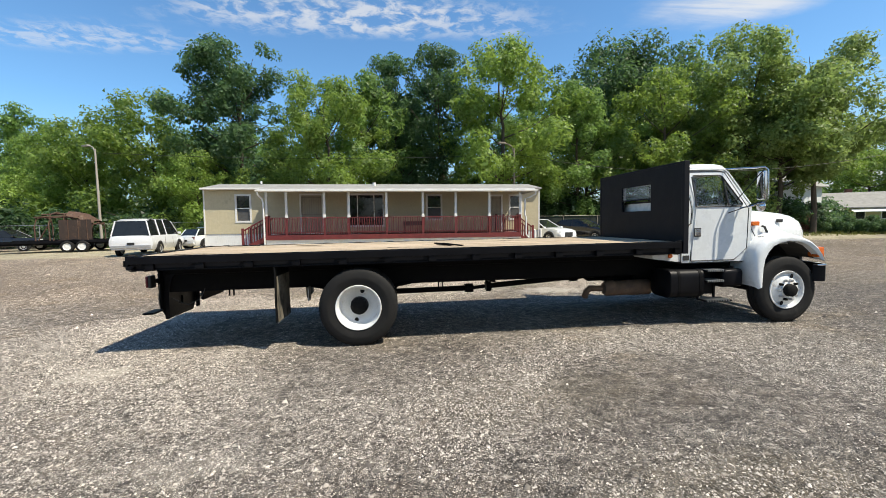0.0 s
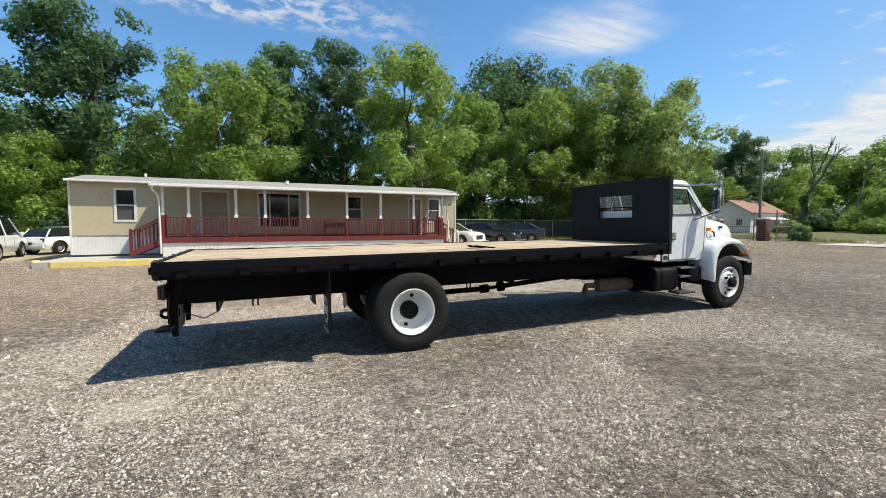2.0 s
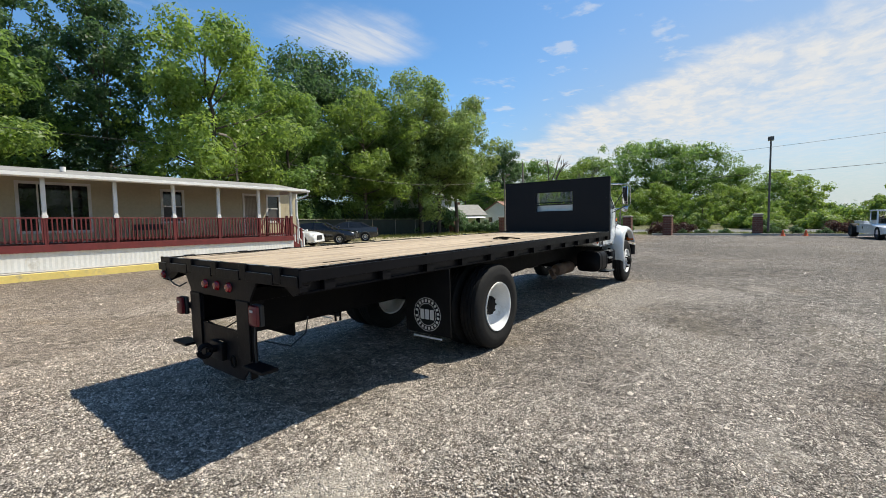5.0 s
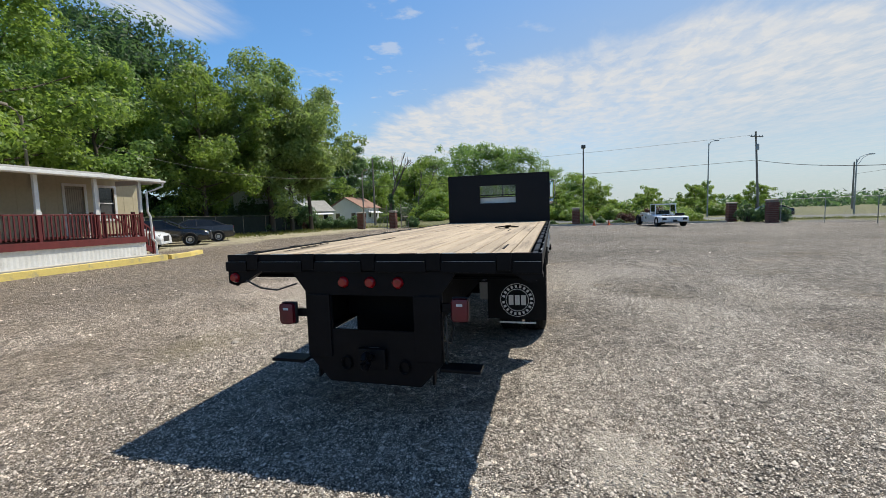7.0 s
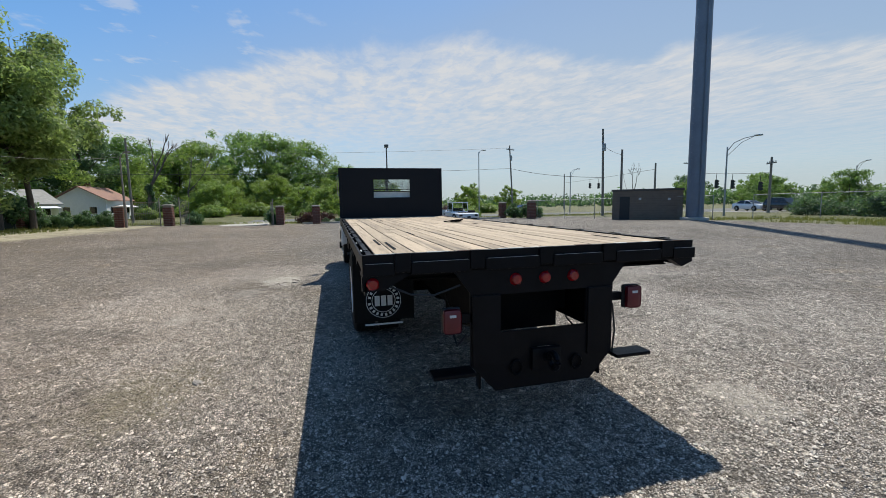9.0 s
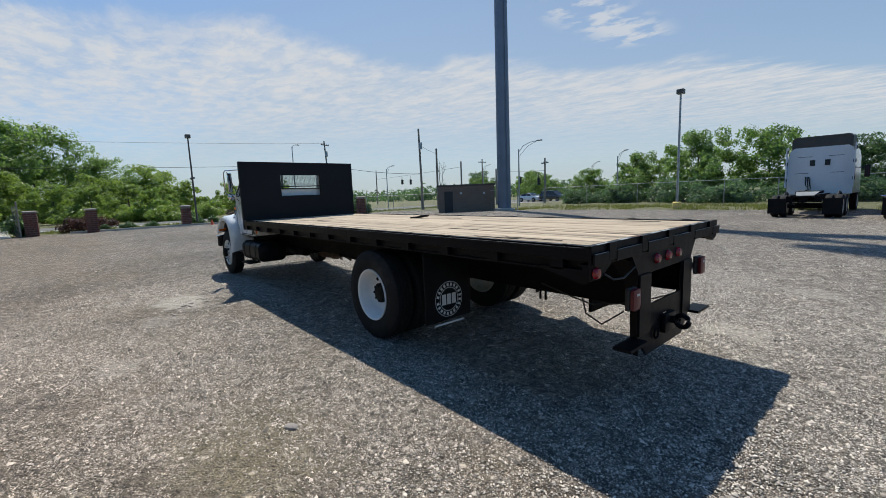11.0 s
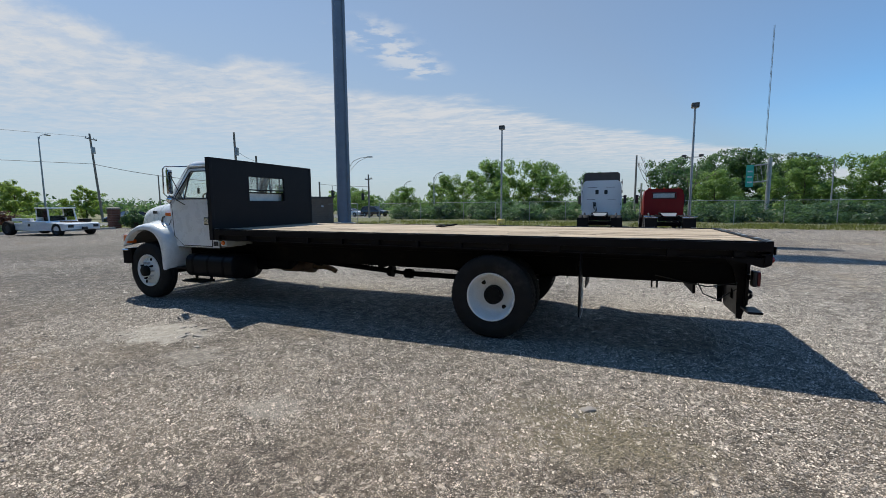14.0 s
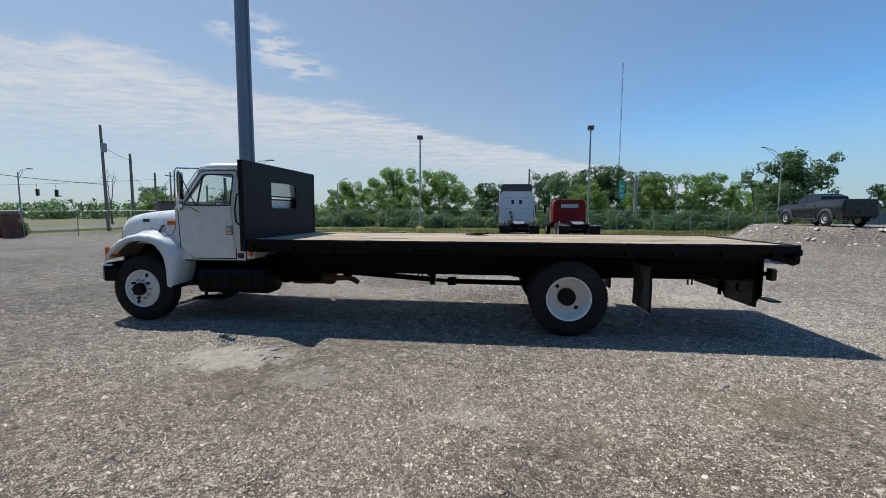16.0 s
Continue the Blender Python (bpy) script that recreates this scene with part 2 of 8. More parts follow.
M = dict(
    white_paint=material("white_truck_paint", (0.72, 0.745, 0.75), (0.69, 0.71, 0.715), 2.5, 0.28, grain=0.03, coat=0.4, dirt=(0.62, 0.59, 0.54), dirt_amount=0.05, bump=0.0003, bump_scale=9),
    black_steel=material("black_painted_steel", (0.007, 0.007, 0.009), (0.004, 0.004, 0.005), 3, 0.42, spec=0.12, dirt=(0.014, 0.013, 0.012), dirt_amount=0.1, bump=0.0015, bump_scale=22),
    board_paint=material("black_board_paint", (0.0050, 0.0055, 0.0085), (0.007, 0.007, 0.0095), 2, 0.5, spec=0.22, dirt=(0.008, 0.008, 0.009), dirt_amount=0.15, bump=0.001, bump_scale=30),
    chassis=material("chassis_black", (0.006, 0.006, 0.007), (0.008, 0.0078, 0.0075), 4, 0.55, spec=0.05, dirt=(0.02, 0.017, 0.014), dirt_amount=0.2, bump=0.002, bump_scale=18),
    rust=material("rusty_steel", (0.10, 0.05, 0.03), (0.055, 0.032, 0.024), 7, 0.85, bump=0.003, bump_scale=30, dirt=(0.22, 0.17, 0.13), dirt_amount=0.3),
    rust_dark=material("dark_rusty_sheet", (0.045, 0.028, 0.022), (0.024, 0.017, 0.015), 5, 0.85, bump=0.003, bump_scale=24, dirt=(0.10, 0.055, 0.035), dirt_amount=0.3),
    muffler=material("rusted_muffler", (0.17, 0.105, 0.065), (0.10, 0.065, 0.045), 9, 0.75, bump=0.002, bump_scale=40, dirt=(0.33, 0.27, 0.2), dirt_amount=0.4),
    rubber=material("tyre_rubber", (0.013, 0.013, 0.013), (0.019, 0.018, 0.017), 8, 0.75, spec=0.2, bump=0.0015, bump_scale=60, dirt=(0.05, 0.044, 0.038), dirt_amount=0.1),
    flap=material("rubber_flap", (0.006, 0.006, 0.0065), (0.010, 0.010, 0.010), 5, 0.6, spec=0.15, bump=0.001, bump_scale=20),
    dry_mud=material("dried_mud", (0.21, 0.185, 0.145), (0.10, 0.09, 0.072), 3, 0.95, spec=0.1, dirt=(0.05, 0.046, 0.04), dirt_amount=0.5, dirt_scale=4, bump=0.002, bump_scale=40),
    rim_white=material("white_rim_paint", (0.78, 0.78, 0.76), (0.7, 0.7, 0.68), 6, 0.4, dirt=(0.36, 0.29, 0.22), dirt_amount=0.22, dirt_scale=5),
    rim_silver=material("silver_rim", (0.55, 0.55, 0.55), (0.42, 0.42, 0.42), 8, 0.35, metal=0.6),
    hub=material("greasy_hub", (0.006, 0.006, 0.006), (0.013, 0.012, 0.011), 20, 0.6, spec=0.15, bump=0.001, bump_scale=60),
    chrome=material("chrome", (0.75, 0.75, 0.76), (0.6, 0.6, 0.62), 8, 0.16, metal=1.0),
    wood=material("weathered_planks", (0.49, 0.385, 0.27), (0.36, 0.275, 0.19), 1.8, 0.85, stretch=(0.35, 5, 5), bump=0.004, bump_scale=14, dirt=(0.19, 0.148, 0.108), dirt_amount=0.42, dirt_scale=1.7, per_object=0.15, grain=0.35),
    red_lens=material("red_lens", (0.30, 0.004, 0.008), (0.22, 0.003, 0.007), 20, 0.15, coat=0.6),
    dull_lens=material("faded_red_lens", (0.15, 0.008, 0.016), (0.10, 0.006, 0.012), 12, 0.4, coat=0.1),
    orange_lens=material("orange_lens", (0.75, 0.16, 0.025), (0.6, 0.11, 0.02), 20, 0.2, coat=0.5),
    white_plain=material("white_print", (0.72, 0.72, 0.7), (0.6, 0.6, 0.58), 30, 0.6),
    cab_trim=material("dark_cab_trim", (0.03, 0.03, 0.032), (0.05, 0.048, 0.046), 7, 0.6, bump=0.001, bump_scale=50),
    seat=material("grey_seat_cloth", (0.07, 0.068, 0.07), (0.045, 0.045, 0.048), 15, 0.9, bump=0.002, bump_scale=80),
    cab_glass=glass("cab_glass", (0.93, 0.95, 0.94)),
    mirror=material("mirror_glass", (0.8, 0.82, 0.84), (0.75, 0.77, 0.8), 3, 0.04, metal=1.0, rough_var=0.02),
    tan=material("tan_siding", (0.52, 0.455, 0.305), (0.485, 0.42, 0.28), 1.1, 0.7, bump=0.002, bump_scale=25, dirt=(0.33, 0.28, 0.19), dirt_amount=0.15),
    trim_white=material("white_trim", (0.76, 0.75, 0.72), (0.68, 0.67, 0.64), 3, 0.55, dirt=(0.48, 0.45, 0.4), dirt_amount=0.15),
    skirt=material("white_skirting", (0.72, 0.72, 0.7), (0.64, 0.63, 0.6), 2, 0.6, dirt=(0.45, 0.41, 0.34), dirt_amount=0.2),
    porch_red=material("dark_red_stained_wood", (0.165, 0.024, 0.024), (0.11, 0.018, 0.018), 4, 0.6, bump=0.002, bump_scale=30, stretch=(1, 1, 0.4)),
    roof_metal=material("grey_roofing", (0.30, 0.29, 0.27), (0.22, 0.21, 0.195), 2, 0.8, bump=0.004, bump_scale=20),
    house_glass=material("dark_window_glass", (0.012, 0.014, 0.016), (0.02, 0.022, 0.024), 3, 0.06, rough_var=0.03, spec=0.6),
    screen=material("window_screen", (0.06, 0.06, 0.06), (0.09, 0.09, 0.09), 9, 0.7),
    door_taupe=material("taupe_door", (0.44, 0.39, 0.30), (0.38, 0.335, 0.26), 5, 0.6),
    iron=material("grey_iron_bars", (0.30, 0.27, 0.22), (0.24, 0.215, 0.18), 8, 0.6),
    yellow=material("yellow_kerb_paint", (0.80, 0.62, 0.19), (0.70, 0.54, 0.17), 4, 0.8, bump=0.004, bump_scale=30, dirt=(0.36, 0.32, 0.25), dirt_amount=0.35, dirt_scale=3),
    concrete=material("pale_concrete", (0.46, 0.43, 0.38), (0.38, 0.355, 0.31), 1.5, 0.9, bump=0.003, bump_scale=30, dirt=(0.26, 0.24, 0.2), dirt_amount=0.2),
    asphalt=material("grey_asphalt", (0.15, 0.147, 0.14), (0.11, 0.108, 0.104), 2, 0.9, bump=0.003, bump_scale=50),
    brick=material("red_brick", (0.20, 0.085, 0.06), (0.15, 0.065, 0.05), 5, 0.85, bump=0.003, bump_scale=40, per_object=0.2),
    mortar=material("mortar", (0.30, 0.26, 0.22), (0.24, 0.2, 0.17), 8, 0.95, bump=0.003, bump_scale=40),
    cap=material("cast_stone_cap", (0.33, 0.29, 0.25), (0.26, 0.23, 0.2), 5, 0.9, bump=0.003, bump_scale=30),
    block_wall=material("brown_block_wall", (0.20, 0.155, 0.12), (0.16, 0.125, 0.1), 3, 0.9, bump=0.004, bump_scale=20, dirt=(0.13, 0.105, 0.085), dirt_amount=0.3),
    tower=material("blue_grey_galvanised", (0.17, 0.20, 0.25), (0.14, 0.165, 0.21), 0.8, 0.5, metal=0.3, bump=0.002, bump_scale=8),
    galv=material("galvanised_steel", (0.36, 0.37, 0.37), (0.28, 0.285, 0.285), 4, 0.45, metal=0.6),
    pole_bronze=material("bronze_lamp_post", (0.10, 0.09, 0.08), (0.075, 0.07, 0.06), 3, 0.55),
    timber_pole=material("weathered_pole_timber", (0.27, 0.235, 0.20), (0.19, 0.165, 0.14), 2, 0.9, stretch=(4, 4, 0.3), bump=0.004, bump_scale=10),
    pole_pale=material("pale_weathered_pole", (0.36, 0.33, 0.29), (0.28, 0.255, 0.22), 2, 0.9, stretch=(4, 4, 0.3), bump=0.004, bump_scale=10),
    cable=material("black_cable", (0.02, 0.02, 0.02), (0.03, 0.03, 0.03), 5, 0.6),
    sign_green=material("green_road_sign", (0.05, 0.45, 0.32), (0.045, 0.4, 0.29), 5, 0.4),
    mesh_dark=material("dark_fence_fabric", (0.014, 0.024, 0.019), (0.009, 0.016, 0.013), 2, 0.85),
    car_white=material("white_car_paint", (0.76, 0.77, 0.78), (0.72, 0.73, 0.74), 2, 0.25, coat=0.6),
    car_black=material("black_car_paint", (0.010, 0.010, 0.012), (0.014, 0.014, 0.016), 2, 0.2, coat=0.8),
    car_grey=material("charcoal_car_paint", (0.030, 0.031, 0.034), (0.036, 0.037, 0.04), 2, 0.25, coat=0.7),
    car_bluegrey=material("slate_pickup_paint", (0.010, 0.013, 0.019), (0.014, 0.017, 0.024), 2, 0.28, spec=0.4, coat=0.4, dirt=(0.06, 0.058, 0.055), dirt_amount=0.1),
    car_red=material("dark_red_truck_paint", (0.22, 0.006, 0.010), (0.18, 0.005, 0.008), 2, 0.4, spec=0.25, coat=0.08),
    car_silver=material("silver_car_paint", (0.45, 0.46, 0.47), (0.4, 0.41, 0.42), 2, 0.25, metal=0.4, coat=0.5),
    car_glass=material("tinted_car_glass", (0.012, 0.014, 0.016), (0.018, 0.02, 0.022), 3, 0.06, rough_var=0.03),
    plastic=material("black_plastic", (0.02, 0.02, 0.021), (0.03, 0.03, 0.03), 9, 0.6),
    lamp_glass=material("clear_lamp_lens", (0.62, 0.63, 0.64), (0.5, 0.51, 0.52), 12, 0.15, coat=0.5),
    grey_roof=material("dark_roof_panel", (0.075, 0.062, 0.055), (0.055, 0.048, 0.042), 3, 0.5),
    shingle=material("brown_shingles", (0.30, 0.17, 0.125), (0.22, 0.13, 0.10), 3, 0.9, bump=0.006, bump_scale=14),
    far_white=material("white_house_siding", (0.72, 0.73, 0.74), (0.66, 0.67, 0.68), 2, 0.6, bump=0.002, bump_scale=10),
    far_yellow=material("pale_yellow_siding", (0.56, 0.56, 0.36), (0.5, 0.5, 0.32), 2, 0.7),
    bark=material("tree_bark", (0.10, 0.078, 0.06), (0.065, 0.052, 0.042), 3, 0.95, stretch=(3, 3, 0.6), bump=0.02, bump_scale=6),
    bark_pale=material("dead_wood", (0.15, 0.12, 0.1), (0.1, 0.08, 0.07), 3, 0.95, bump=0.01, bump_scale=8),
    stone=material("gravel_stone", (0.375, 0.340, 0.300), (0.215, 0.194, 0.169), 14, 0.7, island=0.75, bump=0.003, bump_scale=60),
    stone_pale=material("pale_loose_stone", (0.43, 0.385, 0.335), (0.31, 0.277, 0.24), 14, 0.62, island=0.4, bump=0.003, bump_scale=60),
    stone_dark=material("dark_loose_stone", (0.105, 0.092, 0.078), (0.060, 0.053, 0.046), 14, 0.8, island=0.5, bump=0.003, bump_scale=60),
    cone=material("orange_plastic", (0.75, 0.13, 0.03), (0.6, 0.1, 0.03), 8, 0.5),
    leaf_a=foliage("leaves_bright", (0.044, 0.098, 0.018), (0.265, 0.368, 0.086), (0.44, 0.61, 0.10)),
    leaf_p=foliage("leaves_pale", (0.066, 0.116, 0.028), (0.280, 0.365, 0.125), (0.46, 0.60, 0.16)),
    leaf_b=foliage("leaves_mid", (0.034, 0.086, 0.020), (0.212, 0.325, 0.098), (0.36, 0.56, 0.12)),
    leaf_c=foliage("leaves_deep", (0.017, 0.048, 0.022), (0.105, 0.180, 0.080), (0.19, 0.34, 0.10)),
    leaf_red=foliage("leaves_purple", (0.030, 0.016, 0.014), (0.075, 0.034, 0.028), (0.12, 0.05, 0.03)),
    grass=foliage("grass_blades", (0.075, 0.10, 0.022), (0.20, 0.20, 0.065), (0.25, 0.28, 0.06)),
)


# the stones are paler towards the west, like the ground they lie on
for key in ("stone", "stone_pale", "stone_dark"):
    n_, l_ = M[key].node_tree.nodes, M[key].node_tree.links
    shader = n_["Principled BSDF"]
    source = shader.inputs["Base Color"].links[0].from_socket
    tc_, sx_, mr_, cr_, mu_ = n_.new("ShaderNodeTexCoord"), n_.new("ShaderNodeSeparateXYZ"), n_.new("ShaderNodeMapRange"), n_.new("ShaderNodeMixRGB"), n_.new("ShaderNodeMixRGB")
    l_.new(tc_.outputs["Object"], sx_.inputs[0]), l_.new(sx_.outputs[0], mr_.inputs[0])
    mr_.inputs[1].default_value, mr_.inputs[2].default_value = -7.0, 5.0
    l_.new(mr_.outputs[0], cr_.inputs[0])
    cr_.inputs[1].default_value, cr_.inputs[2].default_value = (1.62, 1.57, 1.52, 1), (1.16, 1.14, 1.13, 1)
    mu_.blend_type, mu_.inputs[0].default_value = "MULTIPLY", 1.0
    l_.new(source, mu_.inputs[1]), l_.new(cr_.outputs[0], mu_.inputs[2])
    # and yellower on the far side of the truck
    my_, cy_, mv_ = n_.new("ShaderNodeMapRange"), n_.new("ShaderNodeMixRGB"), n_.new("ShaderNodeMixRGB")
    l_.new(sx_.outputs[1], my_.inputs[0])
    my_.inputs[1].default_value, my_.inputs[2].default_value = 0.5, 4.5
    l_.new(my_.outputs[0], cy_.inputs[0])
    cy_.inputs[1].default_value, cy_.inputs[2].default_value = (0.99, 1.0, 1.005, 1), (1.16, 1.09, 1.02, 1)
    mv_.blend_type, mv_.inputs[0].default_value = "MULTIPLY", 1.0
    l_.new(mu_.outputs[0], mv_.inputs[1]), l_.new(cy_.outputs[0], mv_.inputs[2]), l_.new(mv_.outputs[0], shader.inputs["Base Color"])


# ---- modelling helpers ----
def thing(name, label, category, m=None, group="", kind=""):
    ob = tagged(new(name), label, category, group, kind)
    ob.empty_display_size = 0.2
    if m is not None:
        ob.matrix_world = m
    return ob


def part(name, bm, mat, parent=None, label="", smooth=False, kind=""):
    """Links a bmesh as one mesh object, under a thing or a part."""
    bmesh.ops.recalc_face_normals(bm, faces=bm.faces)
    me = bpy.data.meshes.new(name)
    bm.to_mesh(me)
    bm.free()
    return link(name, me, mat, parent, label, smooth, kind)


def link(name, me, mat, parent=None, label="", smooth=False, kind=""):
    if not me.materials:
        me.materials.append(M[mat] if isinstance(mat, str) else mat)
    if smooth:
        me.polygons.foreach_set("use_smooth", [True] * len(me.polygons))
        me.set_sharp_from_angle(angle=radians(smooth if smooth > 1 else 40))
    ob = new(name, me)
    ob.parent = parent
    if label or kind:
        tagged(ob, label, kind=kind)
    return ob


def box(bm, x0, y0, z0, x1, y1, z1, bevel=0.0, m=None):
    r = bmesh.ops.create_cube(bm, size=1)["verts"]
    for v in r:
        v.co = Vector(((x0 + x1) / 2 + (x1 - x0) * v.co.x, (y0 + y1) / 2 + (y1 - y0) * v.co.y, (z0 + z1) / 2 + (z1 - z0) * v.co.z))
        if m is not None:
            v.co = m @ v.co
    if bevel:
        bmesh.ops.bevel(bm, geom=list({e for v in r for e in v.link_edges}), offset=bevel, segments=2, affect="EDGES", profile=0.6)
    return bm


def B(*a, **k):
    return box(bmesh.new(), *a, **k)


def tube(bm, pts, r, seg=8, r1=None, cap=True):
    """A round tube along a polyline, tapering from r to r1."""
    pts = [Vector(p) for p in pts]
    rings, n = [], len(pts)
    up = Vector((0, 0, 1))
    for i, p in enumerate(pts):
        d = (pts[min(i + 1, n - 1)] - pts[max(i - 1, 0)]).normalized()
        a = d.cross(up if abs(d.dot(up)) < 0.95 else Vector((1, 0, 0))).normalized()
        b = d.cross(a)
        rad = r if r1 is None else r + (r1 - r) * i / (n - 1)
        rings.append([bm.verts.new(p + (a * math.cos(t) + b * math.sin(t)) * rad) for t in [2 * math.pi * k / seg for k in range(seg)]])
    for u, v in zip(rings, rings[1:]):
        for k in range(seg):
            bm.faces.new((u[k], u[(k + 1) % seg], v[(k + 1) % seg], v[k]))
    if cap:
        bm.faces.new(rings[0]), bm.faces.new(rings[-1][::-1])
    return bm


def T(*a, **k):
    return tube(bmesh.new(), *a, **k)


def lathe(bm, profile, seg=32, m=None, wave=None, cap=True):
    """Turns (radius, offset) pairs about the local y axis. wave(k, i): extra radius."""
    rings = []
    for i, (r, o) in enumerate(profile):
        ring = []
        for k in range(seg):
            t = 2 * math.pi * k / seg
            q = r + (wave(k, i) if wave else 0)
            c = Vector((q * math.cos(t), o, q * math.sin(t)))
            ring.append(bm.verts.new(m @ c if m is not None else c))
        rings.append(ring)
    for u, v in zip(rings, rings[1:]):
        for k in range(seg):
            bm.faces.new((u[k], u[(k + 1) % seg], v[(k + 1) % seg], v[k]))
    for end in (0, -1):
        if cap and profile[end][0] > 1e-4:
            bm.faces.new(rings[end])
    return bm


def sheet_panel(outer, holes=(), place=None, thick=0.03, bm=None):
    """A plate with holes: outlines in (u, v), place(u, v, depth) to local space."""
    bm = bm or bmesh.new()
    loops = [outer, *holes]
    front, back, edges = [], [], []
    flat = bmesh.new()
    for lp in loops:
        vs = [flat.verts.new((u, v, 0)) for u, v in lp]
        for a, b in zip(vs, vs[1:] + vs[:1]):
            edges.append(flat.edges.new((a, b)))
    flat.verts.index_update()
    bmesh.ops.triangle_fill(flat, use_beauty=True, edges=edges)
    fr = {v: bm.verts.new(place(v.co.x, v.co.y, 0)) for v in flat.verts}
    bk = {v: bm.verts.new(place(v.co.x, v.co.y, thick)) for v in flat.verts}
    for f in flat.faces:
        bm.faces.new([fr[v] for v in f.verts])
        bm.faces.new([bk[v] for v in reversed(f.verts)])
    for e in edges:
        a, b = e.verts
        bm.faces.new((fr[a], fr[b], bk[b], bk[a]))
    flat.free()
    return bm


def loft(sections, closed=False, cap=True, bm=None):
    """Skins a row of equal-length outlines."""
    bm = bm or bmesh.new()
    rows = [[bm.verts.new(p) for p in s] for s in sections]
    n = len(rows[0])
    for u, v in zip(rows, rows[1:]):
        for k in range(n if closed else n - 1):
            bm.faces.new((u[k], u[(k + 1) % n], v[(k + 1) % n], v[k]))
    if cap and closed:
        bm.faces.new(rows[0]), bm.faces.new(rows[-1][::-1])
    return bm


def rect(u0, v0, u1, v1):
    return [(u0, v0), (u1, v0), (u1, v1), (u0, v1)]


def smoothstep(a, b, v):
    t = min(1, max(0, (v - a) / (b - a)))
    return t * t * (3 - 2 * t)


def ground_z(x, y):
    """The lot: flat round the truck, falling a little eastward, rising towards the house."""
    z = -0.045 + 0.20 * smoothstep(8, 18, y) - 0.34 * smoothstep(8, 52, x)
    d = math.hypot((x + 22.0) / 5.2, (y + 22.5) / 5.2)
    z += 0.95 * smoothstep(1.30, 0.95, d)
    return z

# ---- ground ----
def ground_material():
    m = bpy.data.materials.new("gravel_lot")
    m.use_nodes = True
    n, l = m.node_tree.nodes, m.node_tree.links
    b = n["Principled BSDF"]
    tc = n.new("ShaderNodeTexCoord")

    def noise_tex(sc, detail=6, ro=0.6, dist=0.0):
        t = n.new("ShaderNodeTexNoise")
        l.new(tc.outputs["Object"], t.inputs["Vector"])
        t.inputs["Scale"].default_value, t.inputs["Detail"].default_value, t.inputs["Roughness"].default_value, t.inputs["Distortion"].default_value = sc, detail, ro, dist
        return t.outputs["Fac"]

    def mix(fac, a, c, mode="MIX"):
        x = n.new("ShaderNodeMixRGB")
        x.blend_type = mode
        for i, v in ((0, fac), (1, a), (2, c)):
            if isinstance(v, (int, float)):
                x.inputs[i].default_value = v
            elif isinstance(v, tuple):
                x.inputs[i].default_value = (*v, 1)
            else:
                l.new(v, x.inputs[i])
        return x.outputs[0]

    def ramp(v, lo, hi, o0=0.0, o1=1.0):
        x = n.new("ShaderNodeMapRange")
        x.interpolation_type = "SMOOTHSTEP"
        l.new(v, x.inputs[0])
        x.inputs[1].default_value, x.inputs[2].default_value, x.inputs[3].default_value, x.inputs[4].default_value = lo, hi, o0, o1
        return x.outputs[0]

    def op(kind, a, c=0.0):
        x = n.new("ShaderNodeMath")
        x.operation = kind
        for i, v in enumerate((a, c)):
            if isinstance(v, (int, float)):
                x.inputs[i].default_value = v
            else:
                l.new(v, x.inputs[i])
        return x.outputs[0]

    def cells(sc, feature="F1"):
        v = n.new("ShaderNodeTexVoronoi")
        v.feature = feature
        l.new(tc.outputs["Object"], v.inputs["Vector"])
        v.inputs["Scale"].default_value = sc
        return v

    small, big, joints = cells(70), cells(42), cells(70, "DISTANCE_TO_EDGE")
    grey = n.new("ShaderNodeSeparateColor")
    l.new(small.outputs["Color"], grey.inputs[0])
    grey2 = n.new("ShaderNodeSeparateColor")
    l.new(big.outputs["Color"], grey2.inputs[0])
    stones = mix(ramp(grey.outputs[0], 0.2, 0.95), (0.070, 0.062, 0.053), (0.64, 0.59, 0.525))
    stones2 = mix(ramp(grey2.outputs[0], 0.2, 0.95), (0.085, 0.075, 0.064), (0.62, 0.57, 0.51))
    gravel = mix(ramp(noise_tex(9, 4), 0.42, 0.6), stones, stones2)
    fine = cells(135)
    grey3 = n.new("ShaderNodeSeparateColor")
    l.new(fine.outputs["Color"], grey3.inputs[0])
    gravel = mix(ramp(grey3.outputs[0], 0.55, 0.98, 0.0, 0.75), gravel, (0.66, 0.61, 0.54))
    gravel = mix(ramp(grey3.outputs[1], 0.5, 0.95, 0.0, 0.8), gravel, (0.062, 0.052, 0.043))
    gravel = mix(ramp(noise_tex(0.8, 5, 0.6), 0.4, 0.62, 0.0, 0.12), gravel, (0.27, 0.205, 0.15))
    # shade in the gaps between stones, painted along the cell edges
    gravel = mix(ramp(joints.outputs["Distance"], 0.0, 0.22, 0.9, 0.0), gravel, (0.030, 0.027, 0.024))
    lumps = cells(15)
    grey4 = n.new("ShaderNodeSeparateColor")
    l.new(lumps.outputs["Color"], grey4.inputs[0])
    core = ramp(lumps.outputs["Distance"], 0.42, 0.22)
    gravel = mix(op("MULTIPLY", core, ramp(grey4.outputs[0], 0.80, 0.92, 0.0, 0.8)), gravel, (0.62, 0.57, 0.50))
    gravel = mix(op("MULTIPLY", core, ramp(grey4.outputs[1], 0.62, 0.86, 0.0, 0.75)), gravel, (0.055, 0.047, 0.040))
    dust = mix(ramp(noise_tex(30, 6), 0.35, 0.65), (0.31, 0.272, 0.225), (0.23, 0.20, 0.165))
